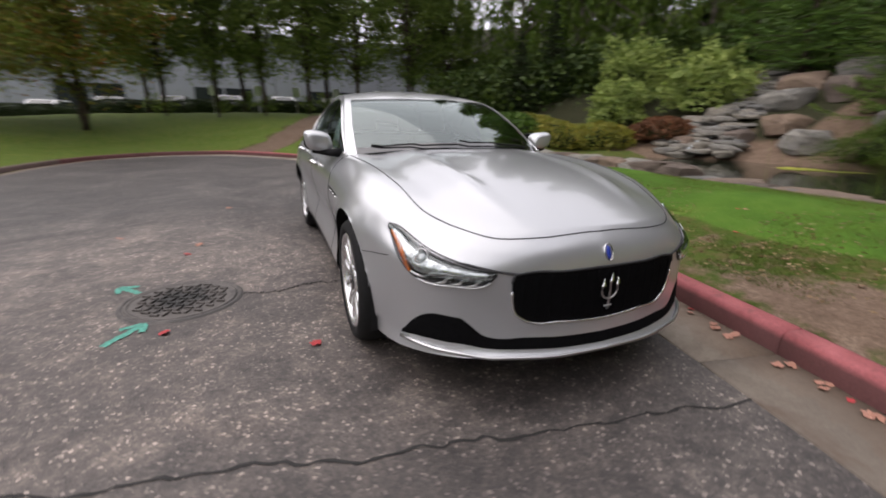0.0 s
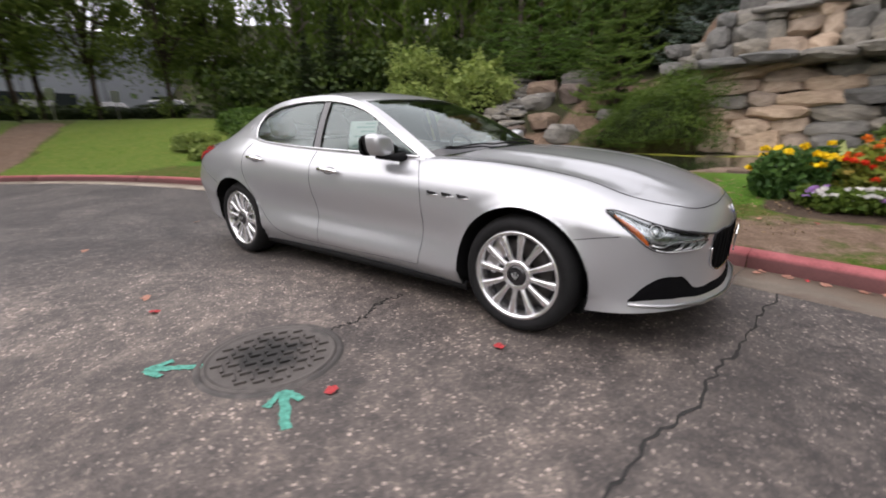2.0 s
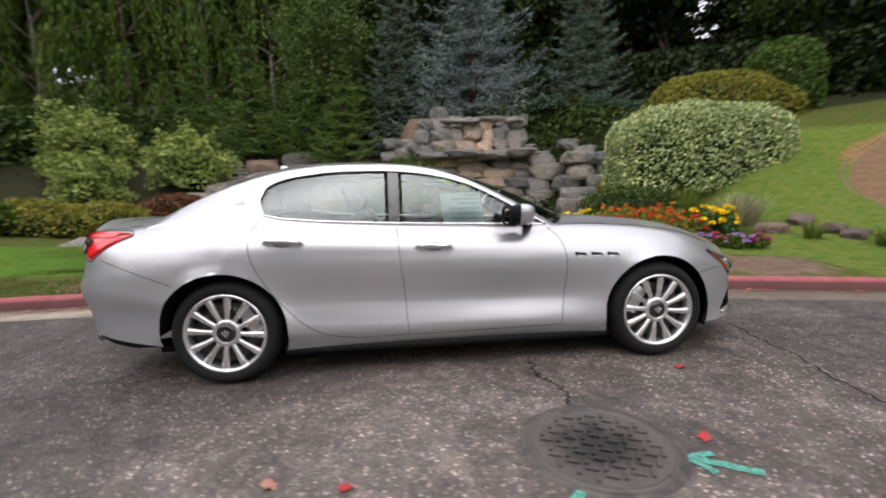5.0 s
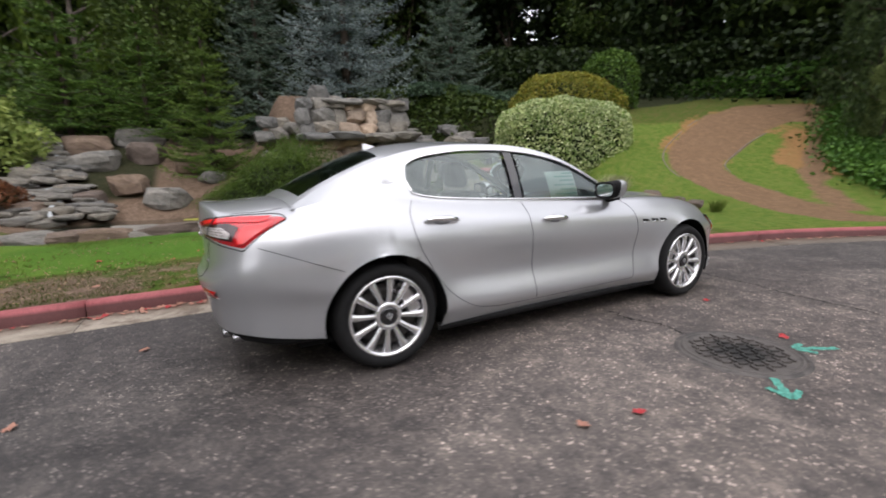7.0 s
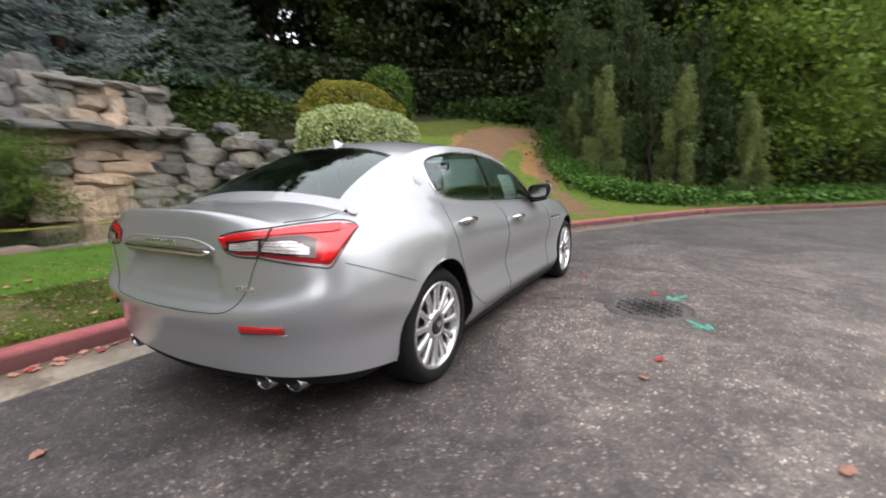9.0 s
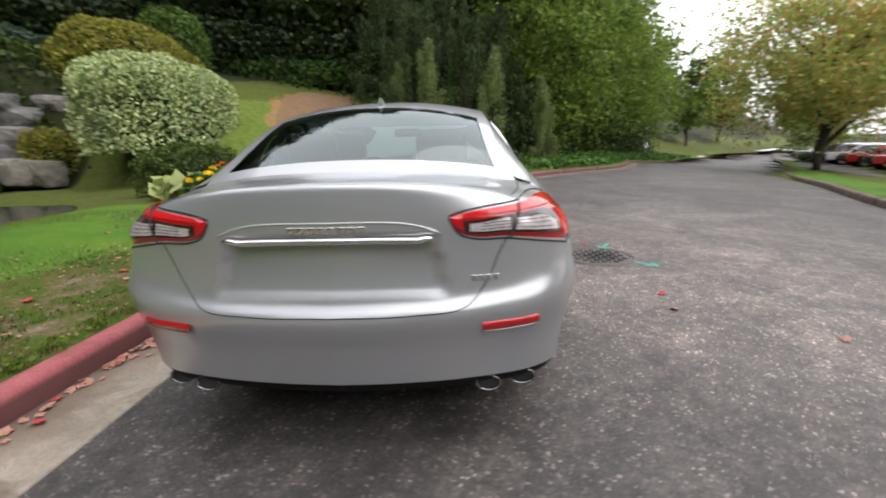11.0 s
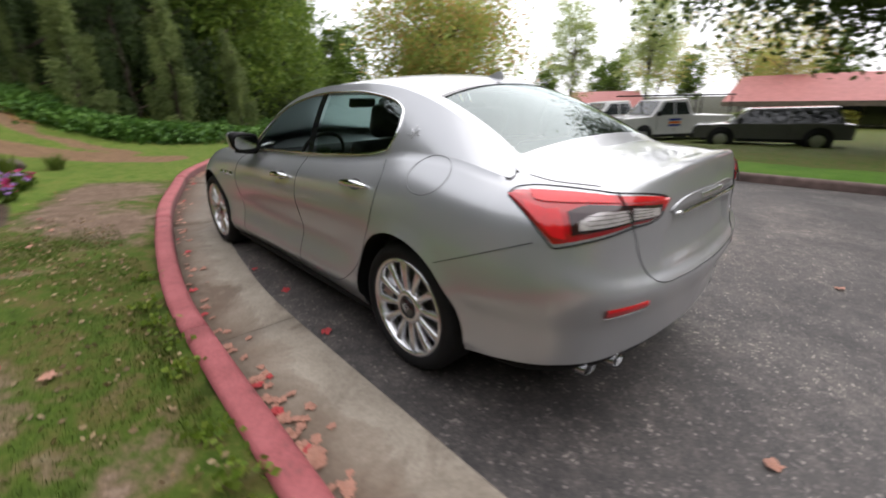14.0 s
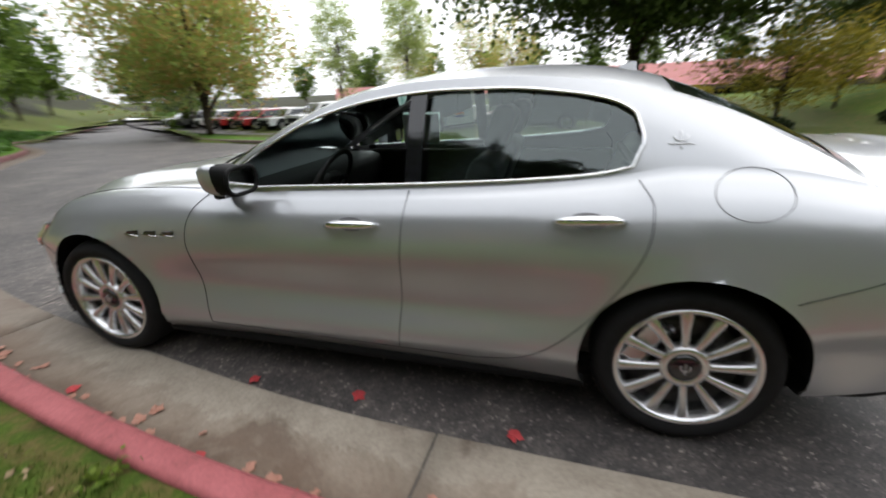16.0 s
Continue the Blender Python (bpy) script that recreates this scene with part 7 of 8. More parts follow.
for k in range(40):
    t = k / 39
    c = F0 + (F1 - F0) * t - side_v * (0.35 + 0.25 * math.sin(5 * t))
    for o in (-0.055, 0, 0.055):
        vs.append(c + side_v * (o * (0.9 + 0.3 * math.sin(k * 1.7)) + 0.12 * math.sin(k * 0.9)) + (0, 0, 0.10 + 0.05 * math.sin(k * 1.3)))
make("stream", vs, grid_faces(40, 3), M["foam"], fall, "white running water")
# boulders on the slope and round the pond
for i, (x, y, s, k) in enumerate(((14.8, 6.0, 1.5, "rock_grey"), (15.6, 4.6, 1.6, "rock_brown"), (13.3, 4.9, 1.3, "rock_brown"), (14.6, 3.3, 1.2, "rock_brown"), (12.7, 3.9, 1.4, "rock_grey"), (13.7, 2.6, 0.9, "rock_grey"),
                                 (12.6, 5.9, 1.0, "rock_brown"), (16.2, 6.4, 1.5, "rock_brown"), (12.5, 7.6, 1.0, "rock_grey"), (11.6, 7.0, 0.9, "rock_brown"), (12.4, 2.6, 0.8, "rock_brown"), (17.2, 5.0, 1.8, "rock_grey"), (13.8, 7.4, 1.0, "rock_grey"))):
    s *= 0.72
    ob = stone((x, y, land_at(x, y) + 0.10 * s), (s * 1.25, s, s * 0.72), k, None, rng.uniform(0, 180), 8, "boulder")
    tagged(ob, {"rock_grey": "grey boulder on the bare slope", "rock_brown": "brown boulder on the bare slope"}[k], "boulder", "boulders by the waterfall")
for k in range(19):
    t = k / 18
    x, y = 6.15 + 0.30 * math.sin(4 * t) + (2.2 * (t - 0.86) / 0.14 if t > 0.86 else 0), 7.0 - 9.6 * t
    s = rng.uniform(0.65, 1.25)
    ob = stone((x, y, 0.34 if y > 2.4 else 0.20), (0.75, s, 0.30 if y > 2.4 else 0.20), "rock_brown" if k % 3 else "rock_grey", None, rng.uniform(-15, 15), 4, "edging_boulder")
    tagged(ob, "flat brown boulder edging the pond" if k % 3 else "flat grey boulder edging the pond", "boulder", "pond edging boulders")
make("pond_water", [(5.4, -3.8, 0.25), (13.4, -3.8, 0.25), (13.4, 7.0, 0.25), (5.4, 7.0, 0.25)], [(0, 1, 2, 3)], M["water"], smooth=False)
tagged(bpy.data.objects["pond_water"], "still dark pond water", "pond", kind="structure")
# scum of yellow algae along the far shore
vs = []
for k in range(60):
    y = -3.2 + 6.6 * k / 59
    x = 11.3 + 0.35 * math.sin(1.7 * y) - 0.05 * y
    w = 0.55 + 0.35 * math.sin(2.3 * y + 1) + 0.2 * math.sin(7.1 * y)
    vs += [(x - w * 0.5, y, 0.254), (x + w * 0.5, y, 0.254)]
tagged(make("pond_algae", vs, grid_faces(60, 2), L["algae"]), "yellow-green algae scum floating on the pond", "algae", kind="stuff")
# reeds at the pond
blades = []
for k in range(140):
    x, y = 7.1 + rng.uniform(-0.5, 0.7), -0.9 + rng.normal() * 0.8
    h, a = rng.uniform(0.5, 1.35), rng.uniform(0, 6.28)
    q = np.array([[x, y, 0.2], [x + 0.012, y, 0.2], [x + 0.15 * math.cos(a) * h + 0.006, y + 0.15 * math.sin(a) * h, 0.2 + h], [x + 0.15 * math.cos(a) * h, y + 0.15 * math.sin(a) * h, 0.2 + h]])
    blades.append(q)
tagged(quad_mesh("pond_reeds", np.concatenate(blades), L["grass"]), "thin green reeds in the pond", "reeds", kind="stuff")

# ---- flower bed ----
def flower_plant(name, x, y, w, h, fl, label, n_leaf=380, n_fl=26, r=0.05, leafmat="green", domed=True, leaf=0.05):
    z = land_at(x, y)
    e = thing(name, (x, y, z - 0.02), label, "flowers", "flower bed")
    d = unit(n_leaf) * rng.uniform(0.4, 1, (n_leaf, 1)) ** 0.5 * (w / 2, w / 2, h / 2) + (0, 0, h * 0.45)
    d = d[d[:, 2] > 0]
    quad_mesh("foliage", leaves(d, leaf, 0.45 if leaf < 0.1 else 0.7), L[leafmat], e)
    if not n_fl:
        return e
    pts = []
    for k in range(n_fl):
        u = unit(1)[0]
        u[2] = abs(u[2]) * 0.9 + 0.12
        c = u / np.linalg.norm(u) * (w / 2, w / 2, h * 0.56) + (0, 0, h * 0.46)
        m = 22 if domed else 9
        dd = unit(m)
        dd[:, 2] = np.abs(dd[:, 2]) * (1.0 if domed else 0.3)
        pts.append(c + dd * r * 0.75)
    quad_mesh("blossom", leaves(np.concatenate(pts), r * 0.62, 0.8), L[fl], e, "open blossoms")
    return e


def bed(u, v):
    """u along the bed from north to south, v from the road side back."""
    return 2.62 - 0.30 * (u - 0.5) * 2.2 + 0.95 * v + 0.25 * u * v, -2.55 - 2.75 * u + 0.10 * v


for u, v in ((0.02, 0.42), (0.12, 0.50), (0.07, 0.78), (0.18, 0.72)):
    flower_plant("marigold", *bed(u, v), 0.50, 0.58, "yellow_fl", "yellow marigold with round blooms", n_leaf=620, n_fl=6, r=0.05, leafmat="marigold")
for u, v in ((0.86, 0.55), (0.94, 0.5), (0.90, 0.8), (1.0, 0.7)):
    flower_plant("marigold", *bed(u, v), 0.42, 0.58, "yellow_fl", "yellow marigold with round blooms", n_leaf=520, n_fl=9, r=0.05, leafmat="marigold")
for i in range(16):
    u, v = 0.26 + 0.036 * i + rng.uniform(-.02, .02), 0.55 + 0.4 * (i % 3) / 2 + rng.uniform(-0.1, 0.1)
    flower_plant("zinnia", *bed(u, v), 0.40, 0.46 + 0.08 * (i % 3), ("red_fl", "orange_fl", "orange_fl", "red_fl")[i % 4], ("bright red bedding flower", "orange bedding flower in bloom", "orange bedding flower in bloom", "bright red bedding flower")[i % 4], n_fl=8, r=0.036, leafmat="coleus")
for i in range(15):
    u, v = 0.16 + 0.058 * i + rng.uniform(-.02, .02), 0.12 + rng.uniform(-0.10, 0.12)
    kind = "white_fl" if i in (1, 2, 3) else ("violet_fl", "violet_fl", "pink_fl")[i % 3]
    flower_plant("petunia", *bed(u, v), 0.36, 0.24, kind, {"white_fl": "white trailing petunia in bloom", "violet_fl": "violet trailing petunia in bloom", "pink_fl": "magenta trailing petunia in bloom"}[kind], 220, 14, 0.036, "green", False)
for i, (x, y) in enumerate(((4.05, -3.35), (4.45, -3.75), (4.0, -3.85), (4.5, -3.2))):
    flower_plant("hosta", x, y, 0.7, 0.40, "", "hosta with broad pale yellow-green leaves", 46, 0, leafmat="hosta", leaf=0.17)
# tall tufts behind the bed
def tuft(x, y, h, r, mat, label, n=260):
    z = land_at(x, y)
    e = []
    for k in range(n):
        a, l_ = rng.uniform(0, 6.28), h * rng.uniform(0.6, 1.05)
        o = r * rng.uniform(0.2, 1.0)
        b = np.array([x + 0.12 * math.cos(a) * rng.uniform(0, 1), y + 0.12 * math.sin(a) * rng.uniform(0, 1), z])
        t = b + (o * math.cos(a), o * math.sin(a), l_)
        m_ = b * 0.5 + t * 0.5 + (0, 0, 0.12 * l_)
        s = np.array([-math.sin(a), math.cos(a), 0]) * 0.008
        e += [np.array([b - s, b + s, m_ + s, m_ - s]), np.array([m_ - s, m_ + s, t + s * 0.2, t - s * 0.2])]
    return tagged(quad_mesh("grass_tuft", np.concatenate(e), L[mat]), label, "ornamental grass", "ornamental grasses")


tuft(5.2, -6.0, 0.95, 0.35, "grass", "upright green ornamental grass clump", 300)
tuft(4.2, -6.3, 0.75, 0.5, "straw", "pale arching ornamental grass clump", 300)
tuft(4.6, -7.0, 0.7, 0.5, "straw", "pale arching ornamental grass clump", 260)
tuft(2.6, -6.4, 0.32, 0.2, "grass", "small green iris clump", 90)
tuft(2.0, -7.0, 0.28, 0.2, "grass", "small green iris clump", 90)
for x, y, s in ((3.6, -6.6, 0.5), (3.2, -7.4, 0.4), (2.6, -7.2, 0.35), (4.0, -7.6, 0.45)):
    ob = stone((x, y, land_at(x, y) + 0.06), (s, s * 1.2, s * 0.5), "rock_brown", None, 30, 6, "garden_stone")
    tagged(ob, "rough brown stone at the end of the flower bed", "stone", "garden stones")

# ivy bank and wood's edge
def cover(name, label, n, where, mat, leaf, h0, h1, cat):
    pts = where(n)
    d, _ = kerb_distance(pts)
    z = land(pts[:, 0], pts[:, 1], d)
    ok = d > 0.35
    p = np.c_[pts, z + rng.uniform(h0, h1, len(pts))][ok]
    return tagged(quad_mesh(name, leaves(p, leaf, 0.7, flat=0.3), L[mat]), label, cat, kind="stuff")


def along(knots_, half):
    line = curve_through(knots_, 200)

    def pick(n):
        i = rng.integers(0, 199, n)
        a = rng.normal(size=(n, 2)) * half * 0.5
        return line[i] + a
    return pick


cover("ivy_bank", "dense bank of glossy green ivy beside the path", 26000, along([(-2.0, -12.6), (-0.6, -12.3), (0.6, -12.9), (1.7, -13.9), (2.5, -15.3), (3.1, -17.0), (3.6, -18.8)], 1.0), "ivy", 0.065, 0.02, 0.5, "ivy")
cover("roadside_growth", "rough green growth between road and trees", 16000, along([(-3.4, -14.0), (-6.5, -18.0), (-9.2, -22.5), (-13, -29.5), (-22, -41)], 1.6), "ivy", 0.09, 0.0, 0.35, "undergrowth")
cover("roadside_thicket", "dense dark green thicket under the roadside trees", 42000, along([(-1.2, -18.2), (-4.2, -21.6), (-7.0, -26.0), (-11, -32), (-17, -40)], 2.0), "wood", 0.10, 0.0, 2.6, "undergrowth")
cover("wood_undergrowth", "leafy undergrowth of the wood with shade in its colour", 52000, along([(9, -22), (14, -20), (18, -15), (21, -9), (23, -2), (23, 5)], 3.6), "dark", 0.13, 0.0, 2.6, "undergrowth")
cover("wood_undergrowth", "leafy undergrowth of the wood with shade in its colour", 46000, along([(-3, -21), (1, -21), (5, -23), (11, -24), (18, -20)], 3.2), "dark", 0.13, 0.0, 3.2, "undergrowth")
cover("bank_undergrowth", "dark low growth on the bank behind the wall", 16000, along([(12.0, -7.6), (13.6, -6.2), (15.4, -5.2), (15.6, -7.6), (13.6, -9.2)], 1.7), "wood", 0.10, 0.0, 0.45, "undergrowth")
cover("garden_undergrowth", "dark leafy growth behind the garden", 22000, along([(9, 19.5), (14, 19), (19, 15.5), (21.5, 11), (22, 6)], 3.0), "wood", 0.15, 0.0, 2.4, "undergrowth")
# edging of the bark path
tan = np.gradient(PATH_LINE, axis=0)
nrm = np.stack([-tan[:, 1], tan[:, 0]], 1) / np.sqrt((tan ** 2).sum(1))[:, None]
for sgn, n0, n1 in ((1, 26, 56), (-1, 16, 62)):
    q = (PATH_LINE + nrm * (PATH_HALF[:, None] + 0.08) * sgn)[n0:n1]
    ob = tube("path_edging", [(a, b, land_at(a, b) - 0.005) for a, b in q], 0.022, M["wood"], None, "", 6)
    tagged(ob, "low dark timber edging of the bark path", "edging", kind="structure")

# grass blades on the verge and the lawn
def blades_on(name, n, pick, h0, h1, mat, label):
    pts = pick(n)
    d, _ = kerb_distance(pts)
    ok = d > 0.2
    pts, d = pts[ok], d[ok]
    z = land(pts[:, 0], pts[:, 1], d)
    a = rng.uniform(0, 6.28, len(pts))
    h = rng.uniform(h0, h1, len(pts))
    w = 0.0035 + 0.05 * h
    b = np.c_[pts, z - 0.01]
    s = np.c_[-np.sin(a), np.cos(a), 0 * a] * w[:, None] * 0.5
    t = b + np.c_[np.cos(a) * h * 0.5, np.sin(a) * h * 0.5, h]
    v = np.stack([b - s, b + s, t + s * 0.3, t - s * 0.3], 1).reshape(-1, 3)
    return tagged(quad_mesh(name, v, L[mat]), label, "grass", kind="stuff")


def patchy(x0, x1, y0, y1, cut):
    def pick(n):
        p = np.c_[rng.uniform(x0, x1, n * 2), rng.uniform(y0, y1, n * 2)]
        k = np.array([noise.noise((a * 1.3, b * 1.3, 4)) + 0.5 * noise.noise((a * 4, b * 4, 1)) for a, b in p])
        return p[k > cut][:n]
    return pick


blades_on("verge_grass", 60000, patchy(1.7, 3.15, -2.4, 6.0, -0.28), 0.010, 0.028, "moss", "short patchy grass on the verge")
blades_on("lawn_grass", 36000, lambda n: np.c_[rng.uniform(3.05, 5.6, n), rng.uniform(-2.0, 7.0, n)], 0.015, 0.035, "grass", "mown bright green lawn")
weeds = np.concatenate([np.array([cx_, cy_]) + rng.normal(size=(40, 2)) * 0.045 for cx_, cy_ in ((1.80, 0.35), (1.81, 0.95), (1.82, 1.5), (1.84, 2.0), (1.79, 0.05), (1.85, 2.6), (1.72, -0.5), (1.83, 1.75), (1.80, 0.62))])
zz = np.array([land_at(a, b) for a, b in weeds])
tagged(quad_mesh("weed_clump", leaves(np.c_[weeds, zz + rng.uniform(0.01, 0.04, len(zz))], 0.018, 0.8, flat=0.6), L["bright"]), "small broad-leaved weeds beside the kerb", "weeds", kind="stuff")

lit = np.c_[rng.uniform(1.75, 4.2, 2600), rng.uniform(-3.0, 5.0, 2600)]
dl, _ = kerb_distance(lit)
lit, dl = lit[dl > 0.2], dl[dl > 0.2]
tagged(quad_mesh("leaf_litter", leaves(np.c_[lit, land(lit[:, 0], lit[:, 1], dl) + 0.012], 0.016, 0.6, flat=0.85), L["litter"]), "fine brown leaf litter on the verge", "leaf litter", kind="stuff")

# ---- marks on the road ----
def flat_poly(name, pts, z, mat, label, cat, parent=None):
    ob = make(name, [(x, y, z) for x, y in pts], [tuple(range(len(pts)))], mat, parent, "", False)
    return tagged(ob, label, cat) if cat else ob


def cover_mat():
    """Cast iron: bare and dark in the worn middle, dusted brown round it."""
    m, nt, p = nodes_of("dusty_iron")
    geo = nt.nodes.new("ShaderNodeNewGeometry")
    far = nt.nodes.new("ShaderNodeVectorMath")
    far.operation = "DISTANCE"
    nt.links.new(geo.outputs["Position"], far.inputs[0])
    far.inputs[1].default_value = (-1.94, -0.56, 0.01)
    add = nt.nodes.new("ShaderNodeMath")
    add.operation = "MULTIPLY_ADD"
    tex = nt.nodes.new("ShaderNodeTexNoise")
    tex.inputs["Scale"].default_value, tex.inputs["Detail"].default_value = 9, 5
    nt.links.new(geo.outputs["Position"], tex.inputs["Vector"])
    nt.links.new(tex.outputs["Fac"], add.inputs[0])
    add.inputs[1].default_value = 0.35
    nt.links.new(far.outputs["Value"], add.inputs[2])
    c = ramp(nt, add.outputs[0], [(0.28, (0.022, 0.021, 0.020)), (0.38, (0.070, 0.062, 0.057)), (0.50, (0.098, 0.087, 0.080)), (0.56, (0.055, 0.050, 0.047))])
    nt.links.new(c, p.inputs["Base Color"])
    p.inputs["Roughness"].default_value, p.inputs["Metallic"].default_value = 0.65, 0.2
    bump(nt, p, noise_of(nt, 70, 4), 0.5, 0.004)
    return m


M["cover"] = cover_mat()
hole = thing("manhole_cover", (-1.92, -0.58, 0), "round cast-iron manhole cover with a raised tread pattern", "manhole")
vs, fs = spin([(0.0, 0.006), (0.30, 0.006), (0.318, 0.006), (0.321, 0.012), (0.332, 0.012), (0.335, 0.003), (0.343, 0.003), (0.346, 0.010), (0.365, 0.010), (0.375, 0.0)], 64, "z")
make("cover_disc", vs, fs, M["cover"], hole, "cover disc with dark dirt in its grooves")
n_t = 0
for i in range(-5, 6):
    for j in range(-5, 6):
        x, y = i * 0.06, j * 0.06
        if x * x + y * y < 0.29 ** 2:
            a = 45 if (i + j) % 2 else -45
            boxed("tread_bar", (-0.027, 0.027, -0.009, 0.009, 0.004, 0.019), M["cover"], hole, "", 0.003).matrix_basis = pose(x, y, 0, 0, 0, a + 20)


def arrow(x, y, ang, ln):
    e = thing("painted_arrow", (x, y, 0.004), "worn green spray-painted arrow beside the manhole", "road marking", "green arrows", ang)
    r_ = np.random.default_rng(int(abs(x * 100)))
    for nm, a, b, w in (("shaft", (0, 0), (ln, 0), 0.026), ("barb", (ln + 0.005, 0.0), (ln - 0.10, 0.075), 0.021), ("barb", (ln + 0.005, 0.0), (ln - 0.10, -0.075), 0.021)):
        a, b = np.array(a), np.array(b)
        d = (b - a) / np.linalg.norm(b - a)
        n = np.array([-d[1], d[0]])
        t = np.linspace(0, 1, 14)
        up = [a + (b - a) * k + n * w * (0.6 + 0.5 * r_.uniform()) for k in t]
        dn = [a + (b - a) * k - n * w * (0.6 + 0.5 * r_.uniform()) for k in t]
        z = {"shaft": 0.0, "barb": 0.0012}[nm] + (0.001 if b[1] < 0 else 0)
        vs = [(p[0], p[1], z) for pr in zip(up, dn) for p in pr]
        make(nm, vs, grid_faces(14, 2), M["green_paint"], e, "", False)


def crack(name, knots_, w, label):
    r_ = np.random.default_rng(5)
    line = curve_through(knots_, 110)
    line = line + r_.normal(size=line.shape) * 0.026
    line[1:-1] = (line[:-2] + 2 * line[1:-1] + line[2:]) / 4
    tan = np.gradient(line, axis=0)
    n = np.stack([-tan[:, 1], tan[:, 0]], 1) / np.maximum(1e-6, np.sqrt((tan ** 2).sum(1)))[:, None]
    ww = w * (0.45 + 0.9 * r_.uniform(size=len(line)))
    vs = [(*(p + q * s * k), 0.003) for p, q, k in zip(line, n, ww) for s in (1, -1)]
    tagged(make(name, vs, grid_faces(len(line), 2), M["tar"], None, "", False), label, "crack", kind="structure")


# ---- vehicles in the car park ----
def far_vehicle(name, x, y, turn, paint, label, pickup=False, tall=1.75, length=5.2, z=None):
    z = float(fall_west(x)) + 0.235 if z is None else z
    e = thing(name, (x, y, z), label, "vehicle", "cars in the car park", turn)
    L2, W = length / 2, 0.95
    hood, cab0, cab1 = 0.62 * tall, -0.42 * L2, (0.22 if pickup else 0.88) * L2
    prof = [(-L2, 0.42), (-L2 - 0.02, 0.60), (-L2 + 0.05, hood * 0.95), (cab0 - 0.25, hood), (cab0 + 0.35, tall * 0.97), (cab1 - 0.25, tall), (cab1, hood * 1.02), (L2 - 0.04, hood * (0.98 if pickup else 1.0)), (L2, 0.7), (L2 - 0.02, 0.42)]
    vs, m = [], len(prof)
    for s in (-1, 1):
        for k, (px_, pz) in enumerate(prof):
            w = W - (0.16 if pz > hood * 1.1 else 0.0)
            vs.append((px_, s * w, pz))
    for s in (-1, 1):
        for k, (px_, pz) in enumerate(prof):
            vs.append((px_, s * (W - 0.10 - (0.16 if pz > hood * 1.1 else 0)), pz + (0.02 if pz > 0.5 else 0)))
    fs = []
    for k in range(m):
        a, b = k, (k + 1) % m
        fs += [(2 * m + a, 2 * m + b, 3 * m + b, 3 * m + a), (a, b, 2 * m + b, 2 * m + a), (3 * m + a, 3 * m + b, m + b, m + a)]
    # sides: lower band and cab
    fs += [(0, 1, 2, 3, 6, 7, 8, 9), (m + 9, m + 8, m + 7, m + 6, m + 3, m + 2, m + 1, m), (3, 4, 5, 6), (m + 6, m + 5, m + 4, m + 3)]
    make("body", vs, fs, paint, e, "", False)
    for s in (-1, 1):
        y_ = s * (W - 0.145)
        z0, z1 = hood * 1.06, tall * 0.93
        xs = [cab0 + 0.0, cab0 + 0.42, (cab0 + cab1) / 2 - 0.04]
        y_ += s * 0.03
        make("side_window", [(xs[0] + 0.05, y_ + s * 0.12, z0), (xs[2], y_ + s * 0.12, z0), (xs[2], y_, z1), (xs[1], y_, z1)], [(0, 1, 2, 3)], M["dark_glass"], e, "", False)
        make("side_window", [(xs[2] + 0.08, y_ + s * 0.12, z0), (cab1 - 0.12, y_ + s * 0.12, z0), (cab1 - 0.30, y_, z1), (xs[2] + 0.08, y_, z1)], [(0, 1, 2, 3)], M["dark_glass"], e, "", False)
        for wx in (-0.62 * L2, 0.60 * L2):
            wv, wf = spin([(0.0, 0.0), (0.22, 0.0), (0.23, 0.02), (0.36, 0.02), (0.37, -0.03), (0.37, -0.2)], 20, "y")
            wh = make("tyre", [(wx + v[0], s * (W - 0.02) + s * v[1], 0.37 + v[2]) for v in wv], wf, M["rubber"], e)
            rv, rf_ = spin([(0.0, 0.03), (0.10, 0.035), (0.21, 0.022)], 16, "y")
            make("rim", [(wx + v[0], s * (W - 0.02) + s * v[1], 0.37 + v[2]) for v in rv], rf_, M["satin"], wh)
            av, af = spin([(0.0, 0.0), (0.44, 0.0), (0.45, -0.05)], 20, "y")
            make("wheel_arch", [(wx + v[0], s * (W + 0.004) + s * v[1], 0.40 + v[2]) for v in av], af, M["black"], e)
            wh.location = (0, s * 0.012, 0)
        make("head_lamp", [(-L2 - 0.01, s * 0.88, hood * 0.72), (-L2 - 0.01, s * 0.60, hood * 0.72), (-L2 - 0.0, s * 0.60, hood * 0.86), (-L2 - 0.0, s * 0.88, hood * 0.86)], [(0, 1, 2, 3)], M["white_lamp"], e, "", False)
    make("windscreen", [(cab0 - 0.24, -0.80, hood * 1.04 + 0.04), (cab0 - 0.24, 0.80, hood * 1.04 + 0.04), (cab0 + 0.26, 0.66, tall * 0.94 + 0.04), (cab0 + 0.26, -0.66, tall * 0.94 + 0.04)], [(0, 1, 2, 3)], M["dark_glass"], e, "", False)
    boxed("grille", (-L2 - 0.045, -L2 + 0.02, -0.58, 0.58, hood * 0.58, hood * 0.84), M["black"], e, "dark grille", 0.01)
    for s in (-1, 1):
        boxed("door_mirror", (cab0 - 0.02, cab0 + 0.12, s * 1.02 - 0.09, s * 1.02 + 0.09, hood * 1.02, hood * 1.02 + 0.20), M["black"], e, "", 0.03)
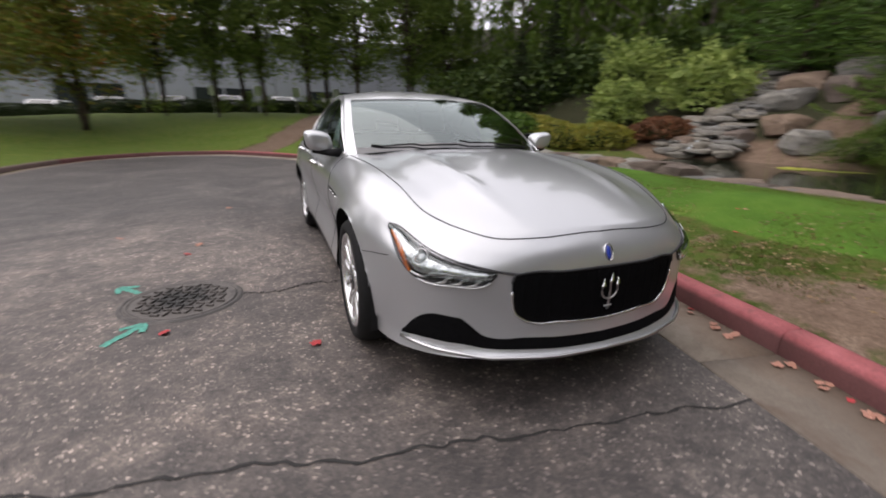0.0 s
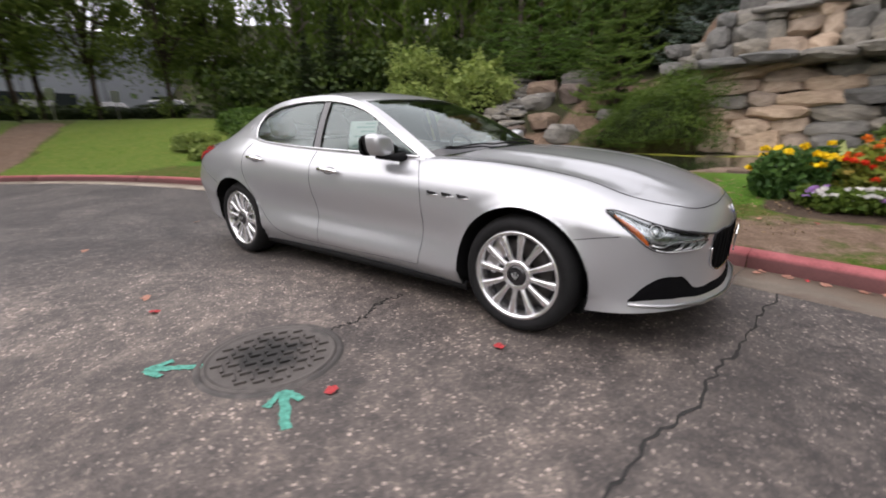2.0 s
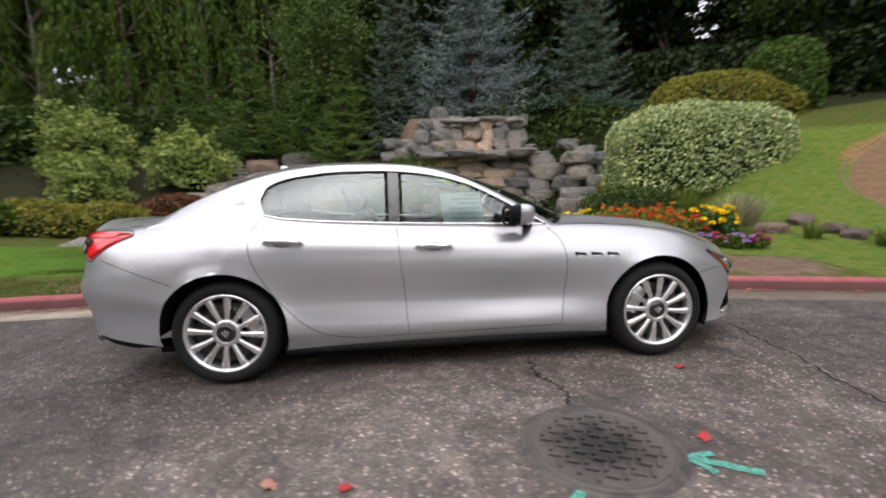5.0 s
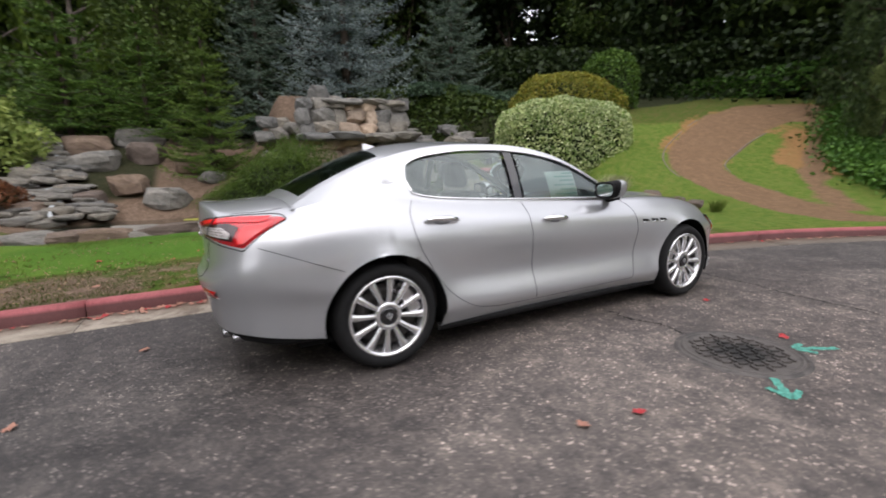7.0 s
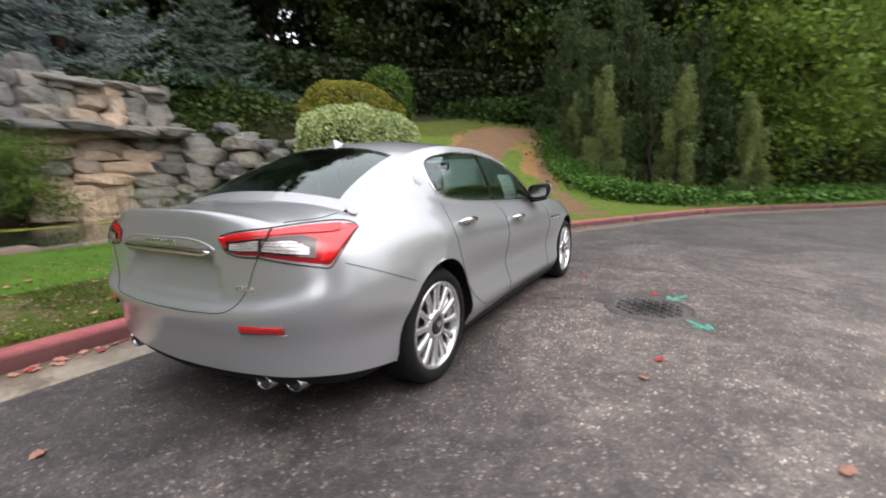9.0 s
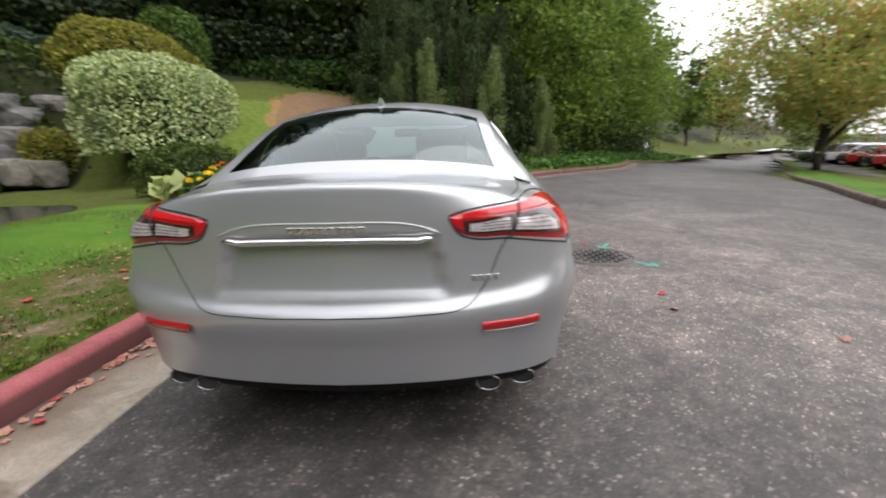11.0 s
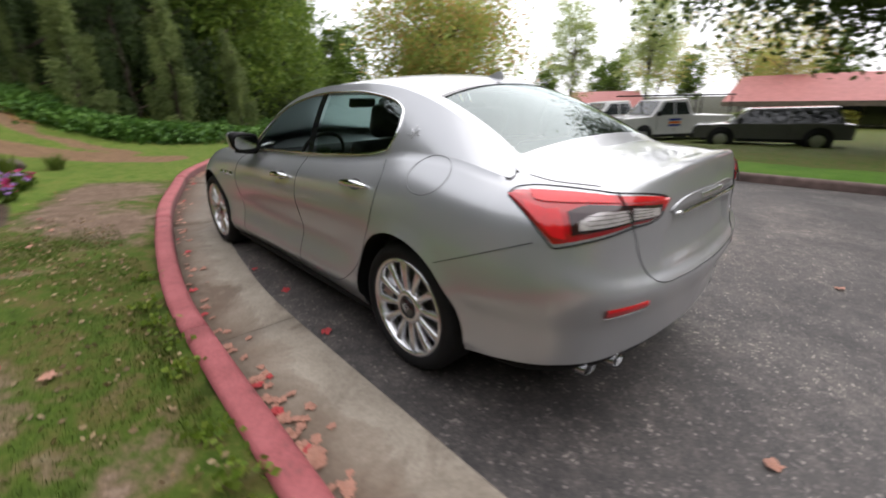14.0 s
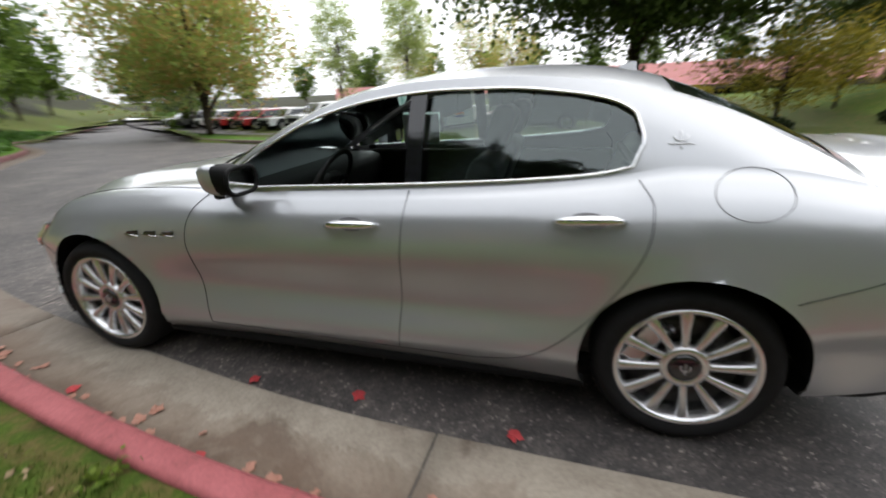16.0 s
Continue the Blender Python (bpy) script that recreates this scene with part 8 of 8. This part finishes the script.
        for dx in (cab0 + 0.02, (cab0 + cab1) / 2 + 0.02):
            make("door_gap", [(dx - 0.008, s * (W + 0.003), 0.52), (dx + 0.008, s * (W + 0.003), 0.52), (dx + 0.008, s * (W + 0.003), hood * 0.98), (dx - 0.008, s * (W + 0.003), hood * 0.98)], [(0, 1, 2, 3)], M["gap"], e, "", False)
        boxed("sill", (-0.42 * L2, 0.42 * L2, s * (W - 0.06) - 0.05, s * (W - 0.06) + 0.05, 0.30, 0.44), M["black"], e)
    boxed("front_bumper", (-L2 - 0.12, -L2 + 0.02, -0.93, 0.93, 0.40, 0.58), M["satin" if pickup else "black"], e, "", 0.03)
    return e


for i, (paint, lab, pk, tall) in enumerate((
        ("white_car", "white pickup truck parked nose out", True, 1.87), ("white_car", "white pickup truck parked nose out", True, 1.85), ("white_car", "white utility car parked nose out", False, 1.75),
        ("white_car", "white utility car with a dark grille", False, 1.72), ("white_car", "white saloon car parked in the row", False, 1.45), ("red_car", "red saloon car parked in the row", False, 1.42), ("red_car", "red saloon car parked in the row", False, 1.42),
        ("white_car", "white saloon car parked in the row", False, 1.45), ("dark_car", "grey saloon car parked in the row", False, 1.45), ("white_car", "white saloon car parked in the row", False, 1.45))):
    e = far_vehicle("pickup_truck" if pk else "parked_car", -19.2 - 1.3 * i, -5.1 - 3.2 * i, 152 if i else 150, M[paint], lab, pk, tall, 5.6 if pk else 4.6)
    if i == 0:
        for sy in (-0.85, 0.85):
            tube("ladder_rack", [(-2.0, sy, 2.02), (2.75, sy, 2.02)], 0.035, M["black"], e, "black pipe rack", 6)
            for px_ in (0.75, 2.6):
                tube("rack_post", [(px_, sy, 1.1), (px_, sy, 2.02)], 0.03, M["black"], e, "", 6)
        for px_ in (-1.9, 0.0, 1.3, 2.7):
            tube("rack_bar", [(px_, -0.85, 2.02), (px_, 0.85, 2.02)], 0.03, M["black"], e, "", 6)
        for k_, (mt, z_) in enumerate((("blue", 0.98), ("amber", 0.86), ("blue", 0.74))):
            for sy in (-1, 1):
                make("door_sign", [(-0.55, sy * 0.956, z_), (0.05, sy * 0.956, z_), (0.05, sy * 0.956, z_ + 0.09), (-0.55, sy * 0.956, z_ + 0.09)], [(0, 1, 2, 3)], M[mt], e, "coloured company mark shown as bars", False)
far_vehicle("parked_car", -18.2, -1.0, 108, M["dark_car"], "dark grey estate car beside the maple", False, 1.50, 4.7)
far_vehicle("parked_car", -20.5, -47, 60, M["white_car"], "white car far down the road", False, 1.5, 4.6)
for i in range(9):
    x = -16 + 4.0 * i
    far_vehicle("parked_car", x, 36.5, 90, M[("white_car", "dark_car", "dark_car", "white_car")[i % 4]], ("white car before the grey building", "dark car before the grey building", "dark car before the grey building", "white car before the grey building")[i % 4], False, 1.5, 4.5, land_at(x, 36.5))


def paved(name, y0, y1, near, far, label, cat, n=24):
    """A paved sheet that follows the fall of the land."""
    vs = []
    for y in np.linspace(y0, y1, n):
        for t in np.linspace(0, 1, 16):
            x = near(y) * (1 - t) + far(y) * t
            vs.append((x, y, float(fall_west(x)) + 0.25))
    for k, v in enumerate(vs):
        vs[k] = (v[0], v[1], v[2] - 0.02)
    tagged(make(name, vs, grid_faces(n, 16), M["asphalt"], smooth=False), label, cat, kind="structure")


paved("car_park", -60, 2.2, knots([-60, -26, -12, -4, 2.2], [-44, -22.6, -17.3, -15.2, -15.2]), lambda y: -60.0, "grey asphalt car park", "car park")
paved("side_road", 2.2, 34, lambda y: -24.0, lambda y: -30.5, "grey asphalt drive before the low building", "drive", 12)

# ---- buildings ----
hall = thing("industrial_building", (-10, 44, land_at(0, 40) - 0.1), "long pale grey industrial building behind the trees", "building")
boxed("wall", (-60, 34, 0, 14, 0, 7.2), M["wall_grey"], hall, "pale grey cladding", 0.05)
boxed("roof_edge", (-60.2, 34.2, -0.25, 14.2, 7.2, 7.6), M["wall_grey"], hall, "", 0.05)
for k in range(8):
    w_ = boxed("window", (-50 + 10.5 * k, -45 + 10.5 * k, -0.06, 0.1, 0.6, 2.6), M["dark_glass"], hall, "dark window band", 0.01)
    boxed("pane_bar", (-47.6 + 10.5 * k, -47.4 + 10.5 * k, -0.09, 0.05, 0.6, 2.6), M["wall_grey"], w_)
for k in range(18):
    boxed("cladding_joint", (-58 + 5.2 * k, -57.94 + 5.2 * k, -0.03, 0.02, 0.05, 7.15), M["gap"], hall)
low = thing("low_building", (-35.5, 6, -1.22), "low building with a red tiled roof and tan walls", "building", "", 4)
boxed("wall", (-8, 0, -12, 26, 0, 2.15), M["wall_tan"], low, "tan wall", 0.03)
vs = [(1.4, -13, 2.0), (1.4, 27, 2.0), (-4, 27, 3.8), (-4, -13, 3.8), (-9.4, -13, 2.0), (-9.4, 27, 2.0), (1.4, -13, 1.82), (1.4, 27, 1.82), (-9.4, -13, 1.82), (-9.4, 27, 1.82)]
make("roof", vs, [(0, 1, 2, 3), (3, 2, 5, 4), (6, 7, 1, 0), (8, 4, 5, 9), (0, 3, 4, 8, 6), (1, 7, 9, 5, 2), (6, 8, 9, 7)], M["roof_red"], low, "red tiled roof", False)
boxed("fascia", (1.38, 1.48, -13, 27, 1.75, 2.06), M["wood"], low, "dark fascia board", 0.01)
for k in range(10):
    w_ = boxed("window", (-0.05, 0.05, -10.5 + 3.6 * k, -8.2 + 3.6 * k, 0.6, 2.0), M["dark_glass"], low, "dark window", 0.01)
    boxed("frame", (0.03, 0.08, -9.40 + 3.6 * k, -9.32 + 3.6 * k, 0.6, 2.0), M["wood"], w_)
    boxed("sill", (0.0, 0.14, -10.6 + 3.6 * k, -8.1 + 3.6 * k, 0.52, 0.6), M["wall_tan"], w_)
red = thing("far_building", (-49, -24, -2.7), "far low building with a red roof", "building", "", 30)
boxed("wall", (-5, 5, -3.5, 3.5, 0, 3), M["wall_tan"], red, "", 0.03)
make("roof", [(6, -4, 2.9), (6, 4, 2.9), (0, 4, 4.6), (0, -4, 4.6), (-6, -4, 2.9), (-6, 4, 2.9)], [(0, 1, 2, 3), (3, 2, 5, 4), (0, 3, 4), (1, 5, 2)], M["roof_red"], red, "red roof", False)
for k in range(7):
    x, y = (-33.8, -4 + 3.3 * k)
    bush("foundation_shrub", x, y, (1.6, 2.0, 1.1), ("yellow", "olive", "yellow", "pine")[k % 4], ("yellow-green shrub before the low building", "olive shrub before the low building", "yellow-green shrub before the low building", "dark green shrub before the low building")[k % 4], count=1600, leaf=0.07, seed=60 + k, group="foundation shrubs")
for k, (x, y) in enumerate(((-12.2, 4.7), (-12.3, 6.3), (-13.6, 10.2))):
    bush("island_shrub", x, y, (0.9, 1.2, 0.38), "dark", "low dark shrub on the grass island", count=1500, leaf=0.05, seed=80 + k, group="island shrubs")
for x in (-4.6, -1.8, 0.72, 3.52, 6.58):
    e = thing("sign_post", (x, 30, land_at(x, 30) - 0.05), "white parking sign on a thin post", "sign", "parking signs")
    boxed("post", (-0.03, 0.03, -0.03, 0.03, 0, 1.9), M["satin"], e)
    boxed("panel", (-0.22, 0.22, -0.045, -0.03, 1.2, 1.85), M["paper"], e, "blank white panel", 0.005)

arrow(-2.19, -0.38, 136, 0.27)
arrow(-2.21, -1.16, 60, 0.28)
crack("road_crack", [(-3.4, -1.7), (-2.6, -2.05), (-2.02, -2.24), (-1.42, -2.34), (-1.06, -2.45), (-0.54, -2.52), (0.04, -2.63), (0.45, -2.68), (0.80, -2.78)], 0.0075, "long dark crack across the asphalt")
crack("road_crack", [(-1.53, -0.58), (-1.3, -0.62), (-1.1, -0.54), (-0.9, -0.57)], 0.006, "thin dark crack beside the manhole")

# ---- fallen leaves ----
def maple_leaf(seed, r=0.045):
    r_ = np.random.default_rng(seed)
    pts = [(0, 0, 0.012)]
    for k in range(15):
        a = 2 * math.pi * k / 15
        q = r * ((0.95, 0.66, 0.80)[k % 3] + 0.16 * r_.uniform()) * (1.15 if abs(k - 7) > 4 else 0.85)
        pts.append((q * math.cos(a), q * math.sin(a), 0.004 + 0.014 * r_.uniform()))
    me = bpy.data.meshes.new("fallen_leaf")
    me.from_pydata(pts, [], [(0, k + 1, (k + 1) % 15 + 1) for k in range(15)])
    return me


LEAF = {}
for k, mt in (("red", "leaf_red"), ("tan", "leaf_tan")):
    LEAF[k] = [maple_leaf(s) for s in range(4)]
    for me in LEAF[k]:
        me.materials.append(L[mt])
lr = np.random.default_rng(21)


def fallen(x, y, kind, z=0.0, s=1.0):
    ob = new("fallen_leaf", LEAF[kind][int(lr.integers(0, 4))])
    ob.matrix_basis = pose(x, y, z + 0.003, lr.uniform(-12, 12), lr.uniform(-12, 12), lr.uniform(0, 360)) @ Matrix.Diagonal((s, s, s, 1))
    tagged(ob, "red maple leaf fallen on the ground" if kind == "red" else "brown curled leaf fallen on the ground", "leaf", "fallen leaves")


for x, y in ((-1.14, -1.52), (-1.93, -1.10), (-2.08, 0.58), (0.96, 0.09), (0.98, -0.5), (1.04, 0.86)):
    fallen(x, y, "red", 0, 0.8)
for x, y in ((-2.02, 0.90), (-1.9, 2.9), (-0.6, 3.4), (0.3, 2.95), (-2.8, 1.4)):
    fallen(x, y, "tan", 0, 0.8)
for k in range(250):
    s = S0 + lr.uniform(-9, 4.5) if k % 3 else S0 + lr.uniform(0.3, 3.2)
    off = -abs(lr.normal()) * 0.07 - 0.02
    p, n = line_at(np.array([s]))
    q = p[0] + n[0] * off
    fallen(q[0], q[1], "red" if lr.uniform() < 0.14 else "tan", 0.009, lr.uniform(0.4, 0.8))
for k in range(40):
    x, y = lr.uniform(1.95, 3.6), lr.uniform(-5, 4)
    fallen(x, y, "red" if lr.uniform() < 0.35 else "tan", land_at(x, y) + 0.015, lr.uniform(0.5, 0.9))
